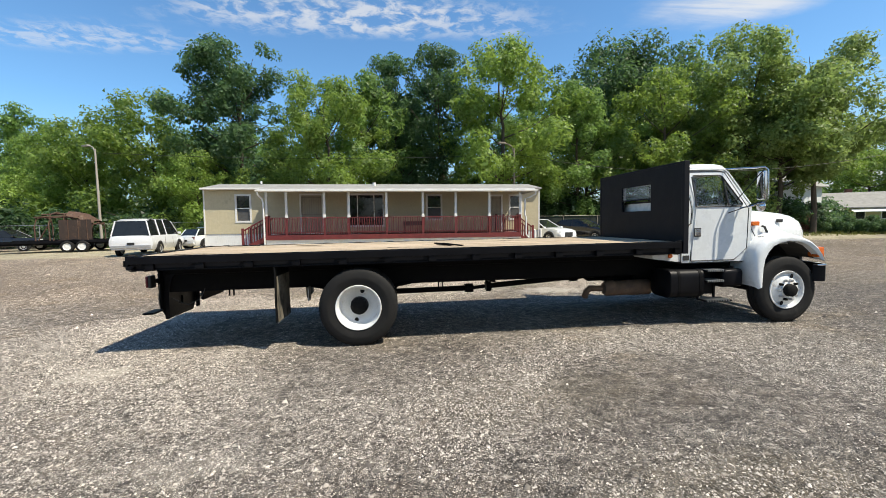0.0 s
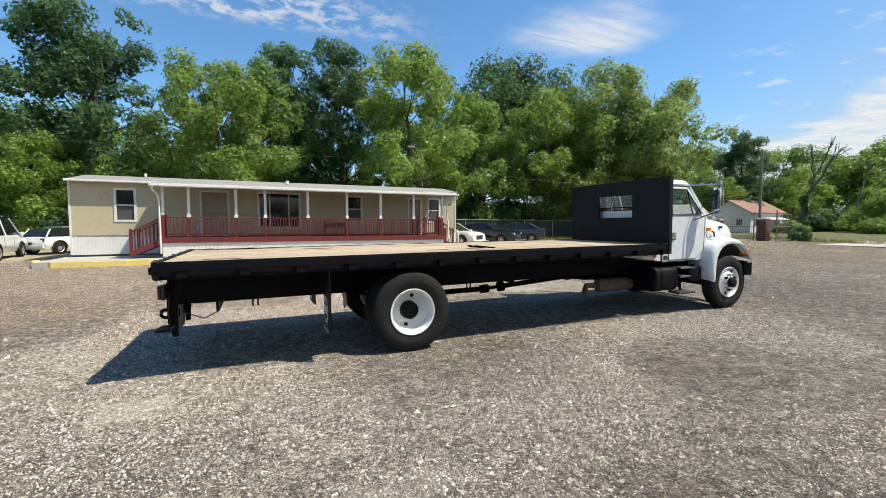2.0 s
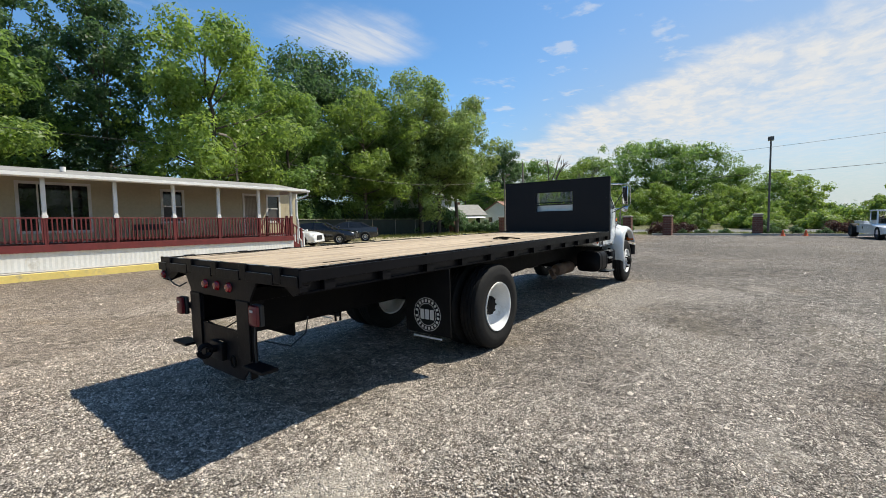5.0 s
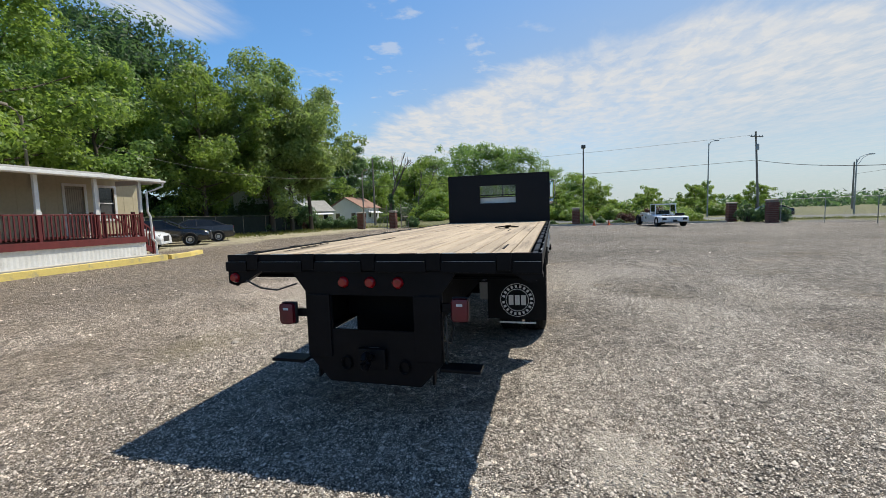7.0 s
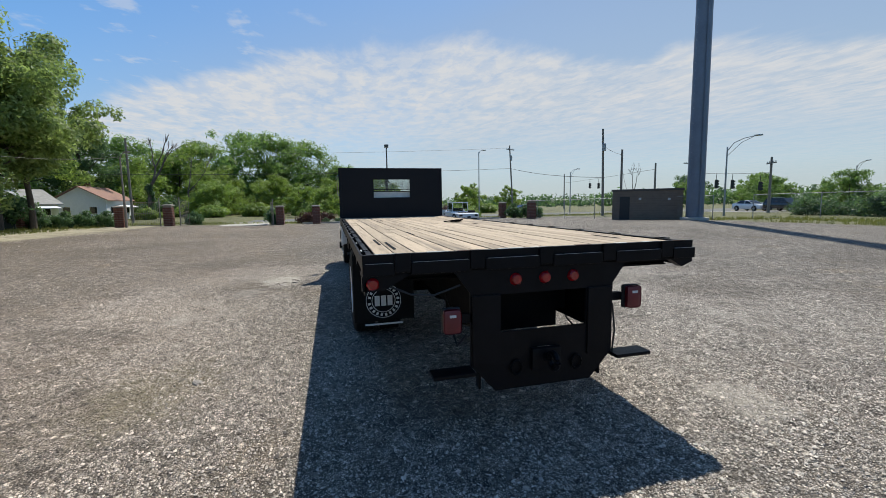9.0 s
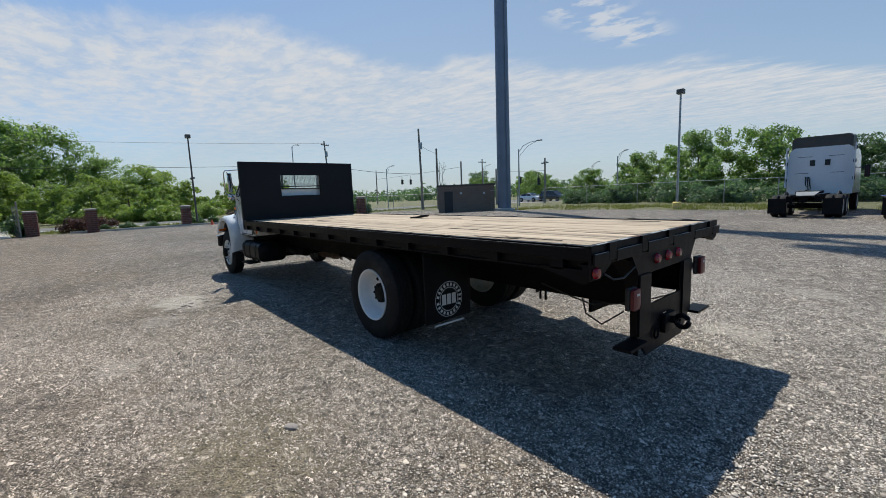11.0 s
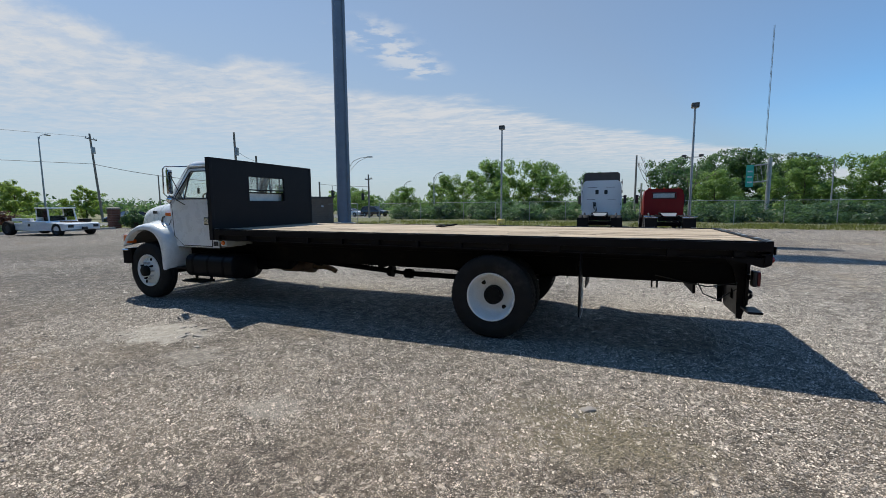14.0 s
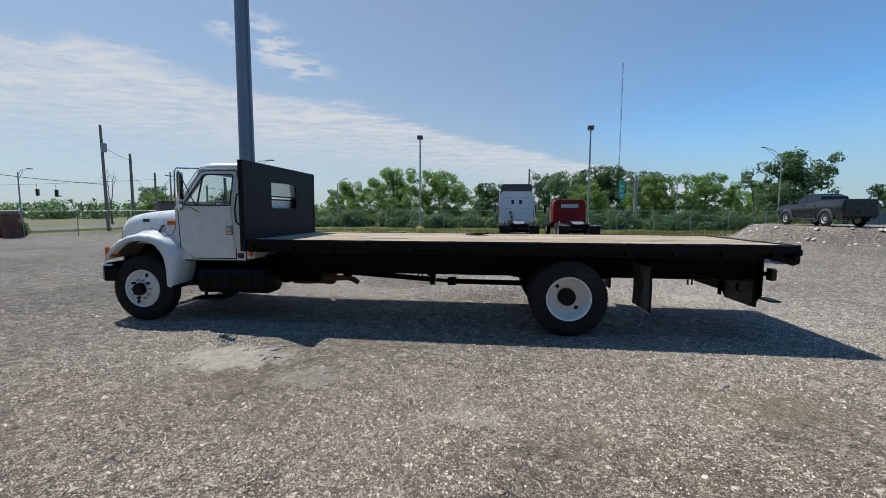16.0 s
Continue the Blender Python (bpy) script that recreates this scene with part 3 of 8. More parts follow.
    col = mix(ramp(noise_tex(0.55, 8, 0.62, 0.4), 0.55, 0.72, 0.0, 0.45), gravel, dust)
    col = mix(ramp(noise_tex(0.16, 6, 0.6, 0.6), 0.44, 0.62, 0.0, 0.75), col, mix(1.0, col, (0.66, 0.64, 0.63), "MULTIPLY"))
    col = mix(ramp(noise_tex(0.42, 8, 0.68), 0.54, 0.68, 0.0, 0.6), col, mix(1.0, col, (0.95, 0.84, 0.66), "MULTIPLY"))
    col = mix(ramp(noise_tex(2.1, 9, 0.7, 0.5), 0.36, 0.62, 0.3, 0.0), col, mix(0.5, col, (0.075, 0.068, 0.06)))
    col = mix(ramp(noise_tex(11, 7, 0.78), 0.36, 0.56, 0.48, 0.0), col, mix(0.5, col, (0.06, 0.053, 0.046)))
    col = mix(ramp(noise_tex(17, 7, 0.78), 0.56, 0.70, 0.0, 0.16), col, (0.42, 0.38, 0.325))
    # ruts and scraped streaks
    col = mix(ramp(noise_tex(4.5, 8, 0.75, 0.3), 0.36, 0.52, 0.75, 0.0), col, mix(0.6, col, (0.07, 0.058, 0.047)))
    col = mix(ramp(noise_tex(1.2, 8, 0.72, 0.8), 0.52, 0.70, 0.0, 0.22), col, mix(0.5, col, (0.25, 0.185, 0.13)))
    # dry brown spots, then bare pale ones
    xyz = n.new("ShaderNodeSeparateXYZ")
    l.new(tc.outputs["Object"], xyz.inputs[0])
    # clods and hollows: relief shading put into the colour, then sparse dark clods
    col = mix(1.0, col, mix(ramp(noise_tex(7.5, 7, 0.72, 0.3), 0.37, 0.63), (0.74, 0.725, 0.71), (1.56, 1.53, 1.50)), "MULTIPLY")
    col = mix(ramp(noise_tex(4.2, 8, 0.74, 0.6), 0.58, 0.68, 0.0, 0.8), col, mix(1.0, col, (0.42, 0.39, 0.37), "MULTIPLY"))
    # paler towards the west of the lot
    col = mix(1.0, col, mix(ramp(xyz.outputs[0], -7.0, 5.0), (1.42, 1.37, 1.32), (0.98, 0.965, 0.95)), "MULTIPLY")
    # browner dirt worn through on the far side of the truck
    worn = op("MULTIPLY", ramp(xyz.outputs[1], 0.5, 3.0), ramp(noise_tex(0.75, 8, 0.7, 0.6), 0.40, 0.60, 0.1, 0.6))
    col = mix(worn, col, mix(0.35, col, (0.19, 0.155, 0.10)))
    # all of the ground is lighter and yellower on that side
    col = mix(1.0, col, mix(ramp(xyz.outputs[1], 0.5, 4.5), (0.99, 1.0, 1.005), (1.15, 1.08, 1.01)), "MULTIPLY")
    wob = op("MULTIPLY", op("SUBTRACT", noise_tex(3.6, 7, 0.7), 0.5), 2.4)
    for cx, cy, rx, ry, amount in ((-1.3, 3.0, 0.85, 0.55, 0.45), (1.8, -3.1, 1.3, 0.7, 0.12), (2.6, -4.6, 1.0, 0.5, 0.12)):
        dx, dy = op("DIVIDE", op("SUBTRACT", xyz.outputs[0], cx), rx), op("DIVIDE", op("SUBTRACT", xyz.outputs[1], cy), ry)
        d = op("ADD", op("SQRT", op("ADD", op("MULTIPLY", dx, dx), op("MULTIPLY", dy, dy))), wob)
        col = mix(ramp(d, 1.3, 0.3, 0.0, amount), col, mix(ramp(noise_tex(60, 3), 0.35, 0.65), (0.085, 0.07, 0.034), (0.32, 0.262, 0.14)))
    for cx, cy, rx, ry, amount in ((-2.95, -1.75, 0.36, 0.3, 0.75), (4.15, 2.55, 0.7, 0.45, 0.95), (-0.9, -3.9, 0.4, 0.24, 0.3), (-3.3, -4.4, 0.4, 0.3, 0.45), (3.0, 3.0, 0.4, 0.26, 0.4), (1.2, 3.6, 0.28, 0.22, 0.5), (-4.9, -3.4, 0.4, 0.3, 0.3), (6.5, -3.9, 0.5, 0.3, 0.3)):
        dx, dy = op("DIVIDE", op("SUBTRACT", xyz.outputs[0], cx), rx), op("DIVIDE", op("SUBTRACT", xyz.outputs[1], cy), ry)
        d = op("ADD", op("SQRT", op("ADD", op("MULTIPLY", dx, dx), op("MULTIPLY", dy, dy))), wob)
        col = mix(ramp(d, 1.15, 0.6, 0.0, amount), col, mix(ramp(noise_tex(14, 6), 0.3, 0.7), (0.50, 0.445, 0.37), (0.36, 0.315, 0.26)))
    # grass verge to the north-east, south and beyond the lot
    edge = op("MULTIPLY", op("SUBTRACT", noise_tex(0.35, 6, 0.65), 0.5), 5.0)
    east = ramp(op("ADD", xyz.outputs[0], edge), 38.5, 40.5)
    south = ramp(op("ADD", op("MULTIPLY", xyz.outputs[1], -1.0), edge), 25.5, 28.0)
    north = ramp(op("ADD", op("ADD", xyz.outputs[1], op("MULTIPLY", xyz.outputs[0], 0.12)), edge), 29.0, 32.0)
    west = ramp(op("ADD", op("MULTIPLY", xyz.outputs[0], -1.0), edge), 33, 37)
    green = op("MAXIMUM", op("MAXIMUM", east, south), op("MAXIMUM", north, west))
    turf = mix(ramp(noise_tex(1.3, 7, 0.7), 0.35, 0.65), (0.13, 0.13, 0.05), (0.27, 0.235, 0.125))
    turf = mix(ramp(noise_tex(14, 5), 0.3, 0.7), turf, (0.07, 0.085, 0.025))
    lane = op("MULTIPLY", ramp(op("ADD", xyz.outputs[1], op("MULTIPLY", edge, 0.7)), 15.6, 17.4), ramp(xyz.outputs[1], 32.0, 29.0))
    col = mix(op("MULTIPLY", lane, ramp(noise_tex(0.5, 7, 0.65), 0.30, 0.56, 0.2, 0.9)), col, mix(ramp(noise_tex(1.7, 7, 0.7), 0.35, 0.65), (0.52, 0.45, 0.32), (0.38, 0.34, 0.21)))
    col = mix(green, col, turf)
    l.new(col, b.inputs["Base Color"])
    b.inputs["Roughness"].default_value = 0.8
    b.inputs["Specular IOR Level"].default_value = 0.3
    height = op("ADD", op("MULTIPLY", op("SUBTRACT", 0.6, small.outputs["Distance"]), 0.016), op("MULTIPLY", op("SUBTRACT", 0.6, big.outputs["Distance"]), 0.018))
    height = op("ADD", height, op("MULTIPLY", noise_tex(2.5, 10, 0.74), 0.05))
    height = op("ADD", height, op("MULTIPLY", noise_tex(8.0, 5, 0.66, 0.4), 0.075))
    height = op("ADD", height, op("MULTIPLY", op("SUBTRACT", 0.6, lumps.outputs["Distance"]), 0.022))
    bp = n.new("ShaderNodeBump")
    bp.inputs["Strength"].default_value, bp.inputs["Distance"].default_value = 0.9, 1.0
    l.new(height, bp.inputs["Height"])
    l.new(bp.outputs[0], b.inputs["Normal"])
    return m


def axis_steps(near, step, far):
    out, v, s = [], 0.0, step
    while v < far:
        out.append(v)
        if v > near:
            s *= 1.18
        v += s
    out.append(far)
    return sorted({-q for q in out} | set(out))


gx, gy = axis_steps(30, 0.5, 2500), axis_steps(30, 0.5, 2500)
verts = []
for y in gy:
    for x in gx:
        lump = 0.0
        if abs(x) < 40 and abs(y) < 32:
            lump = (noise.noise((x * 0.35, y * 0.35, 1.7)) * 0.022 + noise.noise((x * 1.3, y * 1.3, 4.2)) * 0.008) * smoothstep(0.9, 2.4, max(abs(x - 3.2) - 4.6, abs(y) - 0.3, 0))
            d = math.hypot((x + 22.0) / 5.2, (y + 22.5) / 5.2)
            lump += 0.16 * noise.noise((x * 0.9, y * 0.9, 8.0)) * smoothstep(1.35, 1.1, d) * smoothstep(0.8, 1.1, d)
        verts.append((x, y, ground_z(x, y) + lump))
w_ = len(gx)
faces = [(j * w_ + i, j * w_ + i + 1, (j + 1) * w_ + i + 1, (j + 1) * w_ + i) for j in range(len(gy) - 1) for i in range(w_ - 1)]
me = bpy.data.meshes.new("ground")
me.from_pydata(verts, [], faces)
ground = link("ground", me, ground_material(), None, "grey crushed-gravel lot with dusty bare patches and grassy edges", smooth=True, kind="structure")

# ---- the flatbed truck ----
truck = thing("flatbed_truck", "white medium-duty flatbed truck with black steel bed and wooden deck", "truck")


def mirror_y(pts, s):
    return [(x, y * s, z) for x, y, z in pts]


# chassis
for s in (-1, 1):
    bm = B(-2.79, s * 0.43 - 0.012, 0.68, 6.9, s * 0.43 + 0.012, 0.94)
    box(bm, -2.79, s * 0.385 - 0.045, 0.68, 6.9, s * 0.385 + 0.045, 0.695), box(bm, -2.79, s * 0.385 - 0.045, 0.925, 6.9, s * 0.385 + 0.045, 0.94)
    part("frame_rail", bm, "chassis", truck)
    bm = B(-2.79, s * 0.43 - 0.05, 0.945, 4.65, s * 0.43 + 0.05, 1.06, bevel=0.006)
    part("bed_sill", bm, "chassis", truck)
for x in (-2.46, -1.3, 1.3, 2.6, 3.9, 5.2):
    part("frame_crossmember", B(x - 0.04, -0.37, 0.72, x + 0.04, 0.37, 0.9), "chassis", truck)
# added black plate, keeps the view through the tail opening dark
part("tail_crossmember", B(-2.36, -0.37, 0.54, -2.33, 0.37, 0.92, bevel=0.004), "chassis", truck)
for i in range(20):
    x = -2.66 + i * 0.385
    bm = B(x - 0.025, -1.16, 1.062, x + 0.025, 1.16, 1.072)
    box(bm, x - 0.004, -1.16, 1.072, x + 0.004, 1.16, 1.17), box(bm, x - 0.025, -1.16, 1.17, x + 0.025, 1.16, 1.18)
    part("bed_crossmember", bm, "chassis", truck)

# bed rim: side channels, stake pockets, rub rails, end rail
for s in (-1, 1):
    bm = B(-2.82, s * 1.175 - 0.012, 1.075, 4.68, s * 1.175 + 0.012, 1.262, bevel=0.004)
    box(bm, -2.82, s * 1.19 - 0.02, 1.075, 4.68, s * 1.19 + 0.02, 1.088), box(bm, -2.82, s * 1.19 - 0.026, 1.248, 4.68, s * 1.19 + 0.026, 1.262)
    part("side_channel", bm, "black_steel", truck)
    part("rub_rail", B(-2.84, s * 1.243 - 0.008, 1.165, 4.66, s * 1.243 + 0.008, 1.252, bevel=0.004), "black_steel", truck)
    for i in range(13):
        x = -2.58 + i * 0.6
        bm = bmesh.new()
        for dx in (-0.05, 0.044):
            box(bm, x + dx, s * 1.21 - 0.026, 1.09, x + dx + 0.006, s * 1.21 + 0.026, 1.266)
        box(bm, x - 0.05, s * 1.236 - 0.004, 1.09, x + 0.05, s * 1.236 + 0.004, 1.266)
        pocket = part("stake_pocket", bm, "black_steel", truck)
        part("worn_edge", B(x - 0.05, s * 1.238 - 0.006, 1.2675, x + 0.05 - 0.03 * (i % 3), s * 1.238 + 0.004, 1.2695), "galv", pocket, "bright worn steel edge")
bm = B(-2.85, -1.25, 1.13, -2.825, 1.25, 1.268, bevel=0.005)
box(bm, -2.85, -1.25, 1.125, -2.76, 1.25, 1.14), box(bm, -2.845, -1.25, 1.25, -2.79, 1.25, 1.264)
part("end_rail", bm, "black_steel", truck)
for y in (-1.0, -0.5, 0.0, 0.5, 1.0):
    bm = B(-2.872, y - 0.05, 1.15, -2.85, y + 0.05, 1.272, bevel=0.004)
    part("end_pocket", bm, "black_steel", truck)

for y0, y1 in ((-1.25, -1.055), (-0.945, -0.555), (-0.445, -0.055), (0.055, 0.445), (0.555, 0.945), (1.055, 1.25)):
    rail = part("end_rub_rail", B(-2.874, y0, 1.135, -2.862, y1, 1.212, bevel=0.003), "black_steel", truck)
    part("worn_edge", B(-2.8735, y0 + 0.01, 1.2118, -2.8625, y1 - 0.015, 1.2138), "galv", rail, "bright worn steel edge")
rw = random.Random(3)
for k in range(9):
    y0 = -1.2 + k * 0.27 + rw.uniform(0, 0.1)
    part("worn_edge", B(-2.853, y0, 1.2665, -2.835 + rw.uniform(0, 0.02), y0 + rw.uniform(0.06, 0.2), 1.270), "galv" if k % 3 else "rust", truck, "bright scuffed steel on the bed's edge")
# deck planks, each its own board
rng = random.Random(5)
for i in range(17):
    y0 = -1.155 + i * 0.1362
    cuts = [-2.785] + sorted(rng.uniform(-1.6, 3.6) for _ in range(rng.choice((0, 1, 1, 2)))) + [4.66]
    for a, b in zip(cuts, cuts[1:]):
        bm = B(a + 0.003, y0 + rng.uniform(0.001, 0.006), 1.185, b - 0.003, y0 + 0.1362 - rng.uniform(0.001, 0.007), 1.254, bevel=0.005)
        for v in bm.verts:
            v.co.z += rng.uniform(-0.004, 0.004)
        part("deck_plank", bm, "wood", truck)
# broken splinter of board lying by the hole in the deck
bm = bmesh.new()
for k, (x, y, a) in enumerate(((1.3, -0.58, 10), (1.38, -0.66, -25), (1.22, -0.52, 50))):
    box(bm, -0.16, -0.03, 0, 0.16, 0.03, 0.018, m=pose(x, y, 1.26 + 0.008 * k, 0, 6, a))
part("splintered_board", bm, "chassis", truck, "dark rotten splinters of deck board")
for x0, y0, ln in ((-2.46, 0.98, 0.55), (-2.41, -0.95, 0.4), (-2.1, 1.05, 0.5), (-1.2, 0.6, 0.45), (0.4, -0.7, 0.35), (2.4, 0.5, 0.5)):
    part("deck_crack", B(x0, y0, 1.2555, x0 + ln, y0 + 0.018, 1.2585), "chassis", truck, "dark gaps where boards have rotted")

# headboard with window
hole = rect(-0.44, 1.73, 0.44, 2.16)
bm = sheet_panel(rect(-1.225, 1.14, 1.225, 2.425), [hole], lambda u, v, d: (4.70 + d, u, v), 0.05)
headboard = part("headboard", bm, "board_paint", truck, "black painted steel headboard with a window opening")
bm = bmesh.new()
for k in range(1, 30):
    tube(bm, [(4.72, -0.44 + k * 0.88 / 30, 1.93), (4.72, -0.44 + k * 0.88 / 30, 2.16)], 0.0028, 4)
for k in range(9):
    tube(bm, [(4.72, -0.44, 1.935 + k * 0.026), (4.72, 0.44, 1.935 + k * 0.026)], 0.0028, 4)
part("window_guard", bm, "galv", headboard, "fine wire guard over the window")
part("guard_rail", B(4.705, -0.44, 1.915, 4.735, 0.44, 1.935), "board_paint", headboard)
for s in (-1, 1):
    part("corner_post", B(4.695, s * 1.215 - 0.03, 1.08, 4.775, s * 1.215 + 0.03, 2.43, bevel=0.006), "board_paint", headboard)
part("top_rail", B(4.695, -1.185, 2.395, 4.775, 1.185, 2.43, bevel=0.006), "board_paint", headboard)
for y in (-0.8, 0.8):
    part("stiffener", B(4.752, y - 0.03, 1.2, 4.80, y + 0.03, 2.39), "board_paint", headboard)

# tail assembly
outline = [(-0.66, 1.13), (-0.55, 0.98), (-0.55, 0.47), (-0.37, 0.275), (0.37, 0.275), (0.55, 0.47), (0.55, 0.98), (0.66, 1.13)]
bm = sheet_panel(outline, [rect(-0.33, 0.69, 0.33, 0.955), [(-0.05, 0.44), (0.05, 0.44), (0.075, 0.5), (0.05, 0.56), (-0.05, 0.56), (-0.075, 0.5)]],
                 lambda u, v, d: (-2.845 + d, u, v), 0.018)
tail = part("tail_plate", bm, "black_steel", truck, "black tail plate with lamp row and towing hitch")
for s in (-1, 1):
    g = [(-2.825, 1.06), (-2.58, 1.06), (-2.70, 0.90), (-2.755, 0.70), (-2.765, 0.30), (-2.825, 0.29)]
    part("gusset", sheet_panel(g, (), lambda u, v, d, s=s: (u, s * 0.47 + d, v), 0.015), "black_steel", tail)
    part("upright", B(-2.86, s * 0.44 - 0.1, 0.47, -2.847, s * 0.44 + 0.1, 0.96, bevel=0.004), "black_steel", tail)
    step = part("side_step", B(-2.93, s * 0.685 - 0.145, 0.435, -2.79, s * 0.685 + 0.145, 0.46, bevel=0.004), "black_steel", tail, "flat black step bar")
for y in (-0.22, 0.0, 0.22):
    lamp = lathe(bmesh.new(), [(0.001, -0.028), (0.03, -0.026), (0.042, -0.012), (0.045, 0.0)], 20, pose(-2.847, y, 1.055, 0, 0, -90))
    part("marker_lamp", lamp, "red_lens", tail, "small round red marker lamp", smooth=True)
for s in (-1, 1):
    z = 0.81 if s > 0 else 0.875
    bm = B(-2.912, s * 0.69 - 0.062, z - 0.083, -2.875, s * 0.69 + 0.062, z + 0.083, bevel=0.03)
    lens = part("tail_lamp", bm, "dull_lens", truck, "boxy faded red tail lamp", smooth=True)
    part("lamp_housing", B(-2.876, s * 0.69 - 0.064, z - 0.087, -2.836, s * 0.69 + 0.064, z + 0.087, bevel=0.015), "plastic", lens)
    part("clear_lens", B(-2.9155, s * 0.69 - 0.022, z + 0.03, -2.911, s * 0.69 + 0.022, z + 0.048, bevel=0.001), "lamp_glass", lens, "small clear reversing lens")
    part("lamp_bracket", B(-2.845, s * 0.58 - 0.05, z - 0.03, -2.81, s * 0.58 + 0.05, z + 0.03), "black_steel", lens)
    tri = [(s * 1.255, 1.13), (s * 1.255, 1.035), (s * 1.12, 1.035), (s * 0.95, 1.13)] if s > 0 else [(s * 1.255, 1.13), (s * 1.255, 1.10), (s * 1.16, 1.065), (s * 1.10, 1.10), (s * 1.05, 1.13)]
    br = part("corner_bracket", sheet_panel(tri, (), lambda u, v, d: (-2.845 + d, u, v), 0.06), "black_steel", truck)
    if s > 0:
        part("side_plate", sheet_panel([(-2.845, 1.10), (-2.38, 1.10), (-2.66, 1.035), (-2.78, 1.0), (-2.845, 1.03)], (), lambda u, v, d: (u, 1.24 - d, v), 0.012), "black_steel", br)
        lamp = lathe(bmesh.new(), [(0.001, -0.03), (0.028, -0.027), (0.04, -0.012), (0.042, 0.0)], 20, pose(-2.847, 1.19, 1.082, 0, 0, -90))
        part("corner_lamp", lamp, "red_lens", br, "small round red corner lamp", smooth=True)
# pintle hook
bm = B(-2.89, -0.11, 0.40, -2.845, 0.11, 0.56, bevel=0.01)
tube(bm, [(-2.88, 0, 0.50), (-2.93, 0, 0.505)], 0.032, 10)
ring = [(-2.93 - 0.05 + 0.05 * math.cos(a) * -1, 0, 0.50 + 0.05 * math.sin(a)) for a in [2 * math.pi * k / 14 for k in range(15)]]
tube(bm, ring, 0.022, 8)
part("pintle_hook", bm, "black_steel", tail, "black towing hook", smooth=True)
for y, dz in ((-0.25, 0.0), (0.22, 0.01)):
    rr = [(-2.86, y + 0.04 * math.cos(a), 0.42 + dz + 0.05 * math.sin(a)) for a in [2 * math.pi * k / 12 for k in range(13)]]
    part("chain_ring", T(rr, 0.009, 6), "chassis", tail, smooth=True)
# hanging hoses and wires
wires = ([(-2.76, 0.5, 0.72), (-2.46, 0.52, 0.66), (-2.25, 0.5, 0.69), (-1.9, 0.47, 0.76)],
         [(-2.74, 0.55, 0.66), (-2.56, 0.56, 0.52), (-2.41, 0.55, 0.58), (-2.36, 0.52, 0.7)],
         [(-2.71, -0.5, 0.6), (-2.48, -0.52, 0.5), (-2.31, -0.5, 0.58), (-2.26, -0.47, 0.72)],
         [(-2.85, 1.08, 1.06), (-2.85, 0.95, 1.0), (-2.85, 0.8, 0.985), (-2.85, 0.62, 1.04)],
         [(-2.82, -0.57, 0.82), (-2.84, -0.58, 0.62), (-2.83, -0.57, 0.46)])
for w in wires:
    fine = []
    for a, b in zip(w, w[1:]):
        fine += [tuple(Vector(a).lerp(Vector(b), t)) for t in (0, 0.25, 0.5, 0.75)]
    fine.append(w[-1])
    part("hanging_wire", T(fine, 0.007, 6), "cable", truck, smooth=True)
for x, y in ((-1.9, -0.45), (-1.9, 0.45), (1.2, -0.45), (2.2, 0.45)):
    bm = bmesh.new()
    for dx in (-0.03, 0.03):
        tube(bm, [(x + dx, y, 0.70), (x + dx, y, 0.60)], 0.011, 6)
    part("u_bolt", bm, "chassis", truck)
part("underbody_plate", B(-0.78, -0.62, 0.50, -0.76, -0.46, 0.70, m=pose(0, 0, 0, 0, 0, 0)), "galv", truck, "small pale plate below the frame")

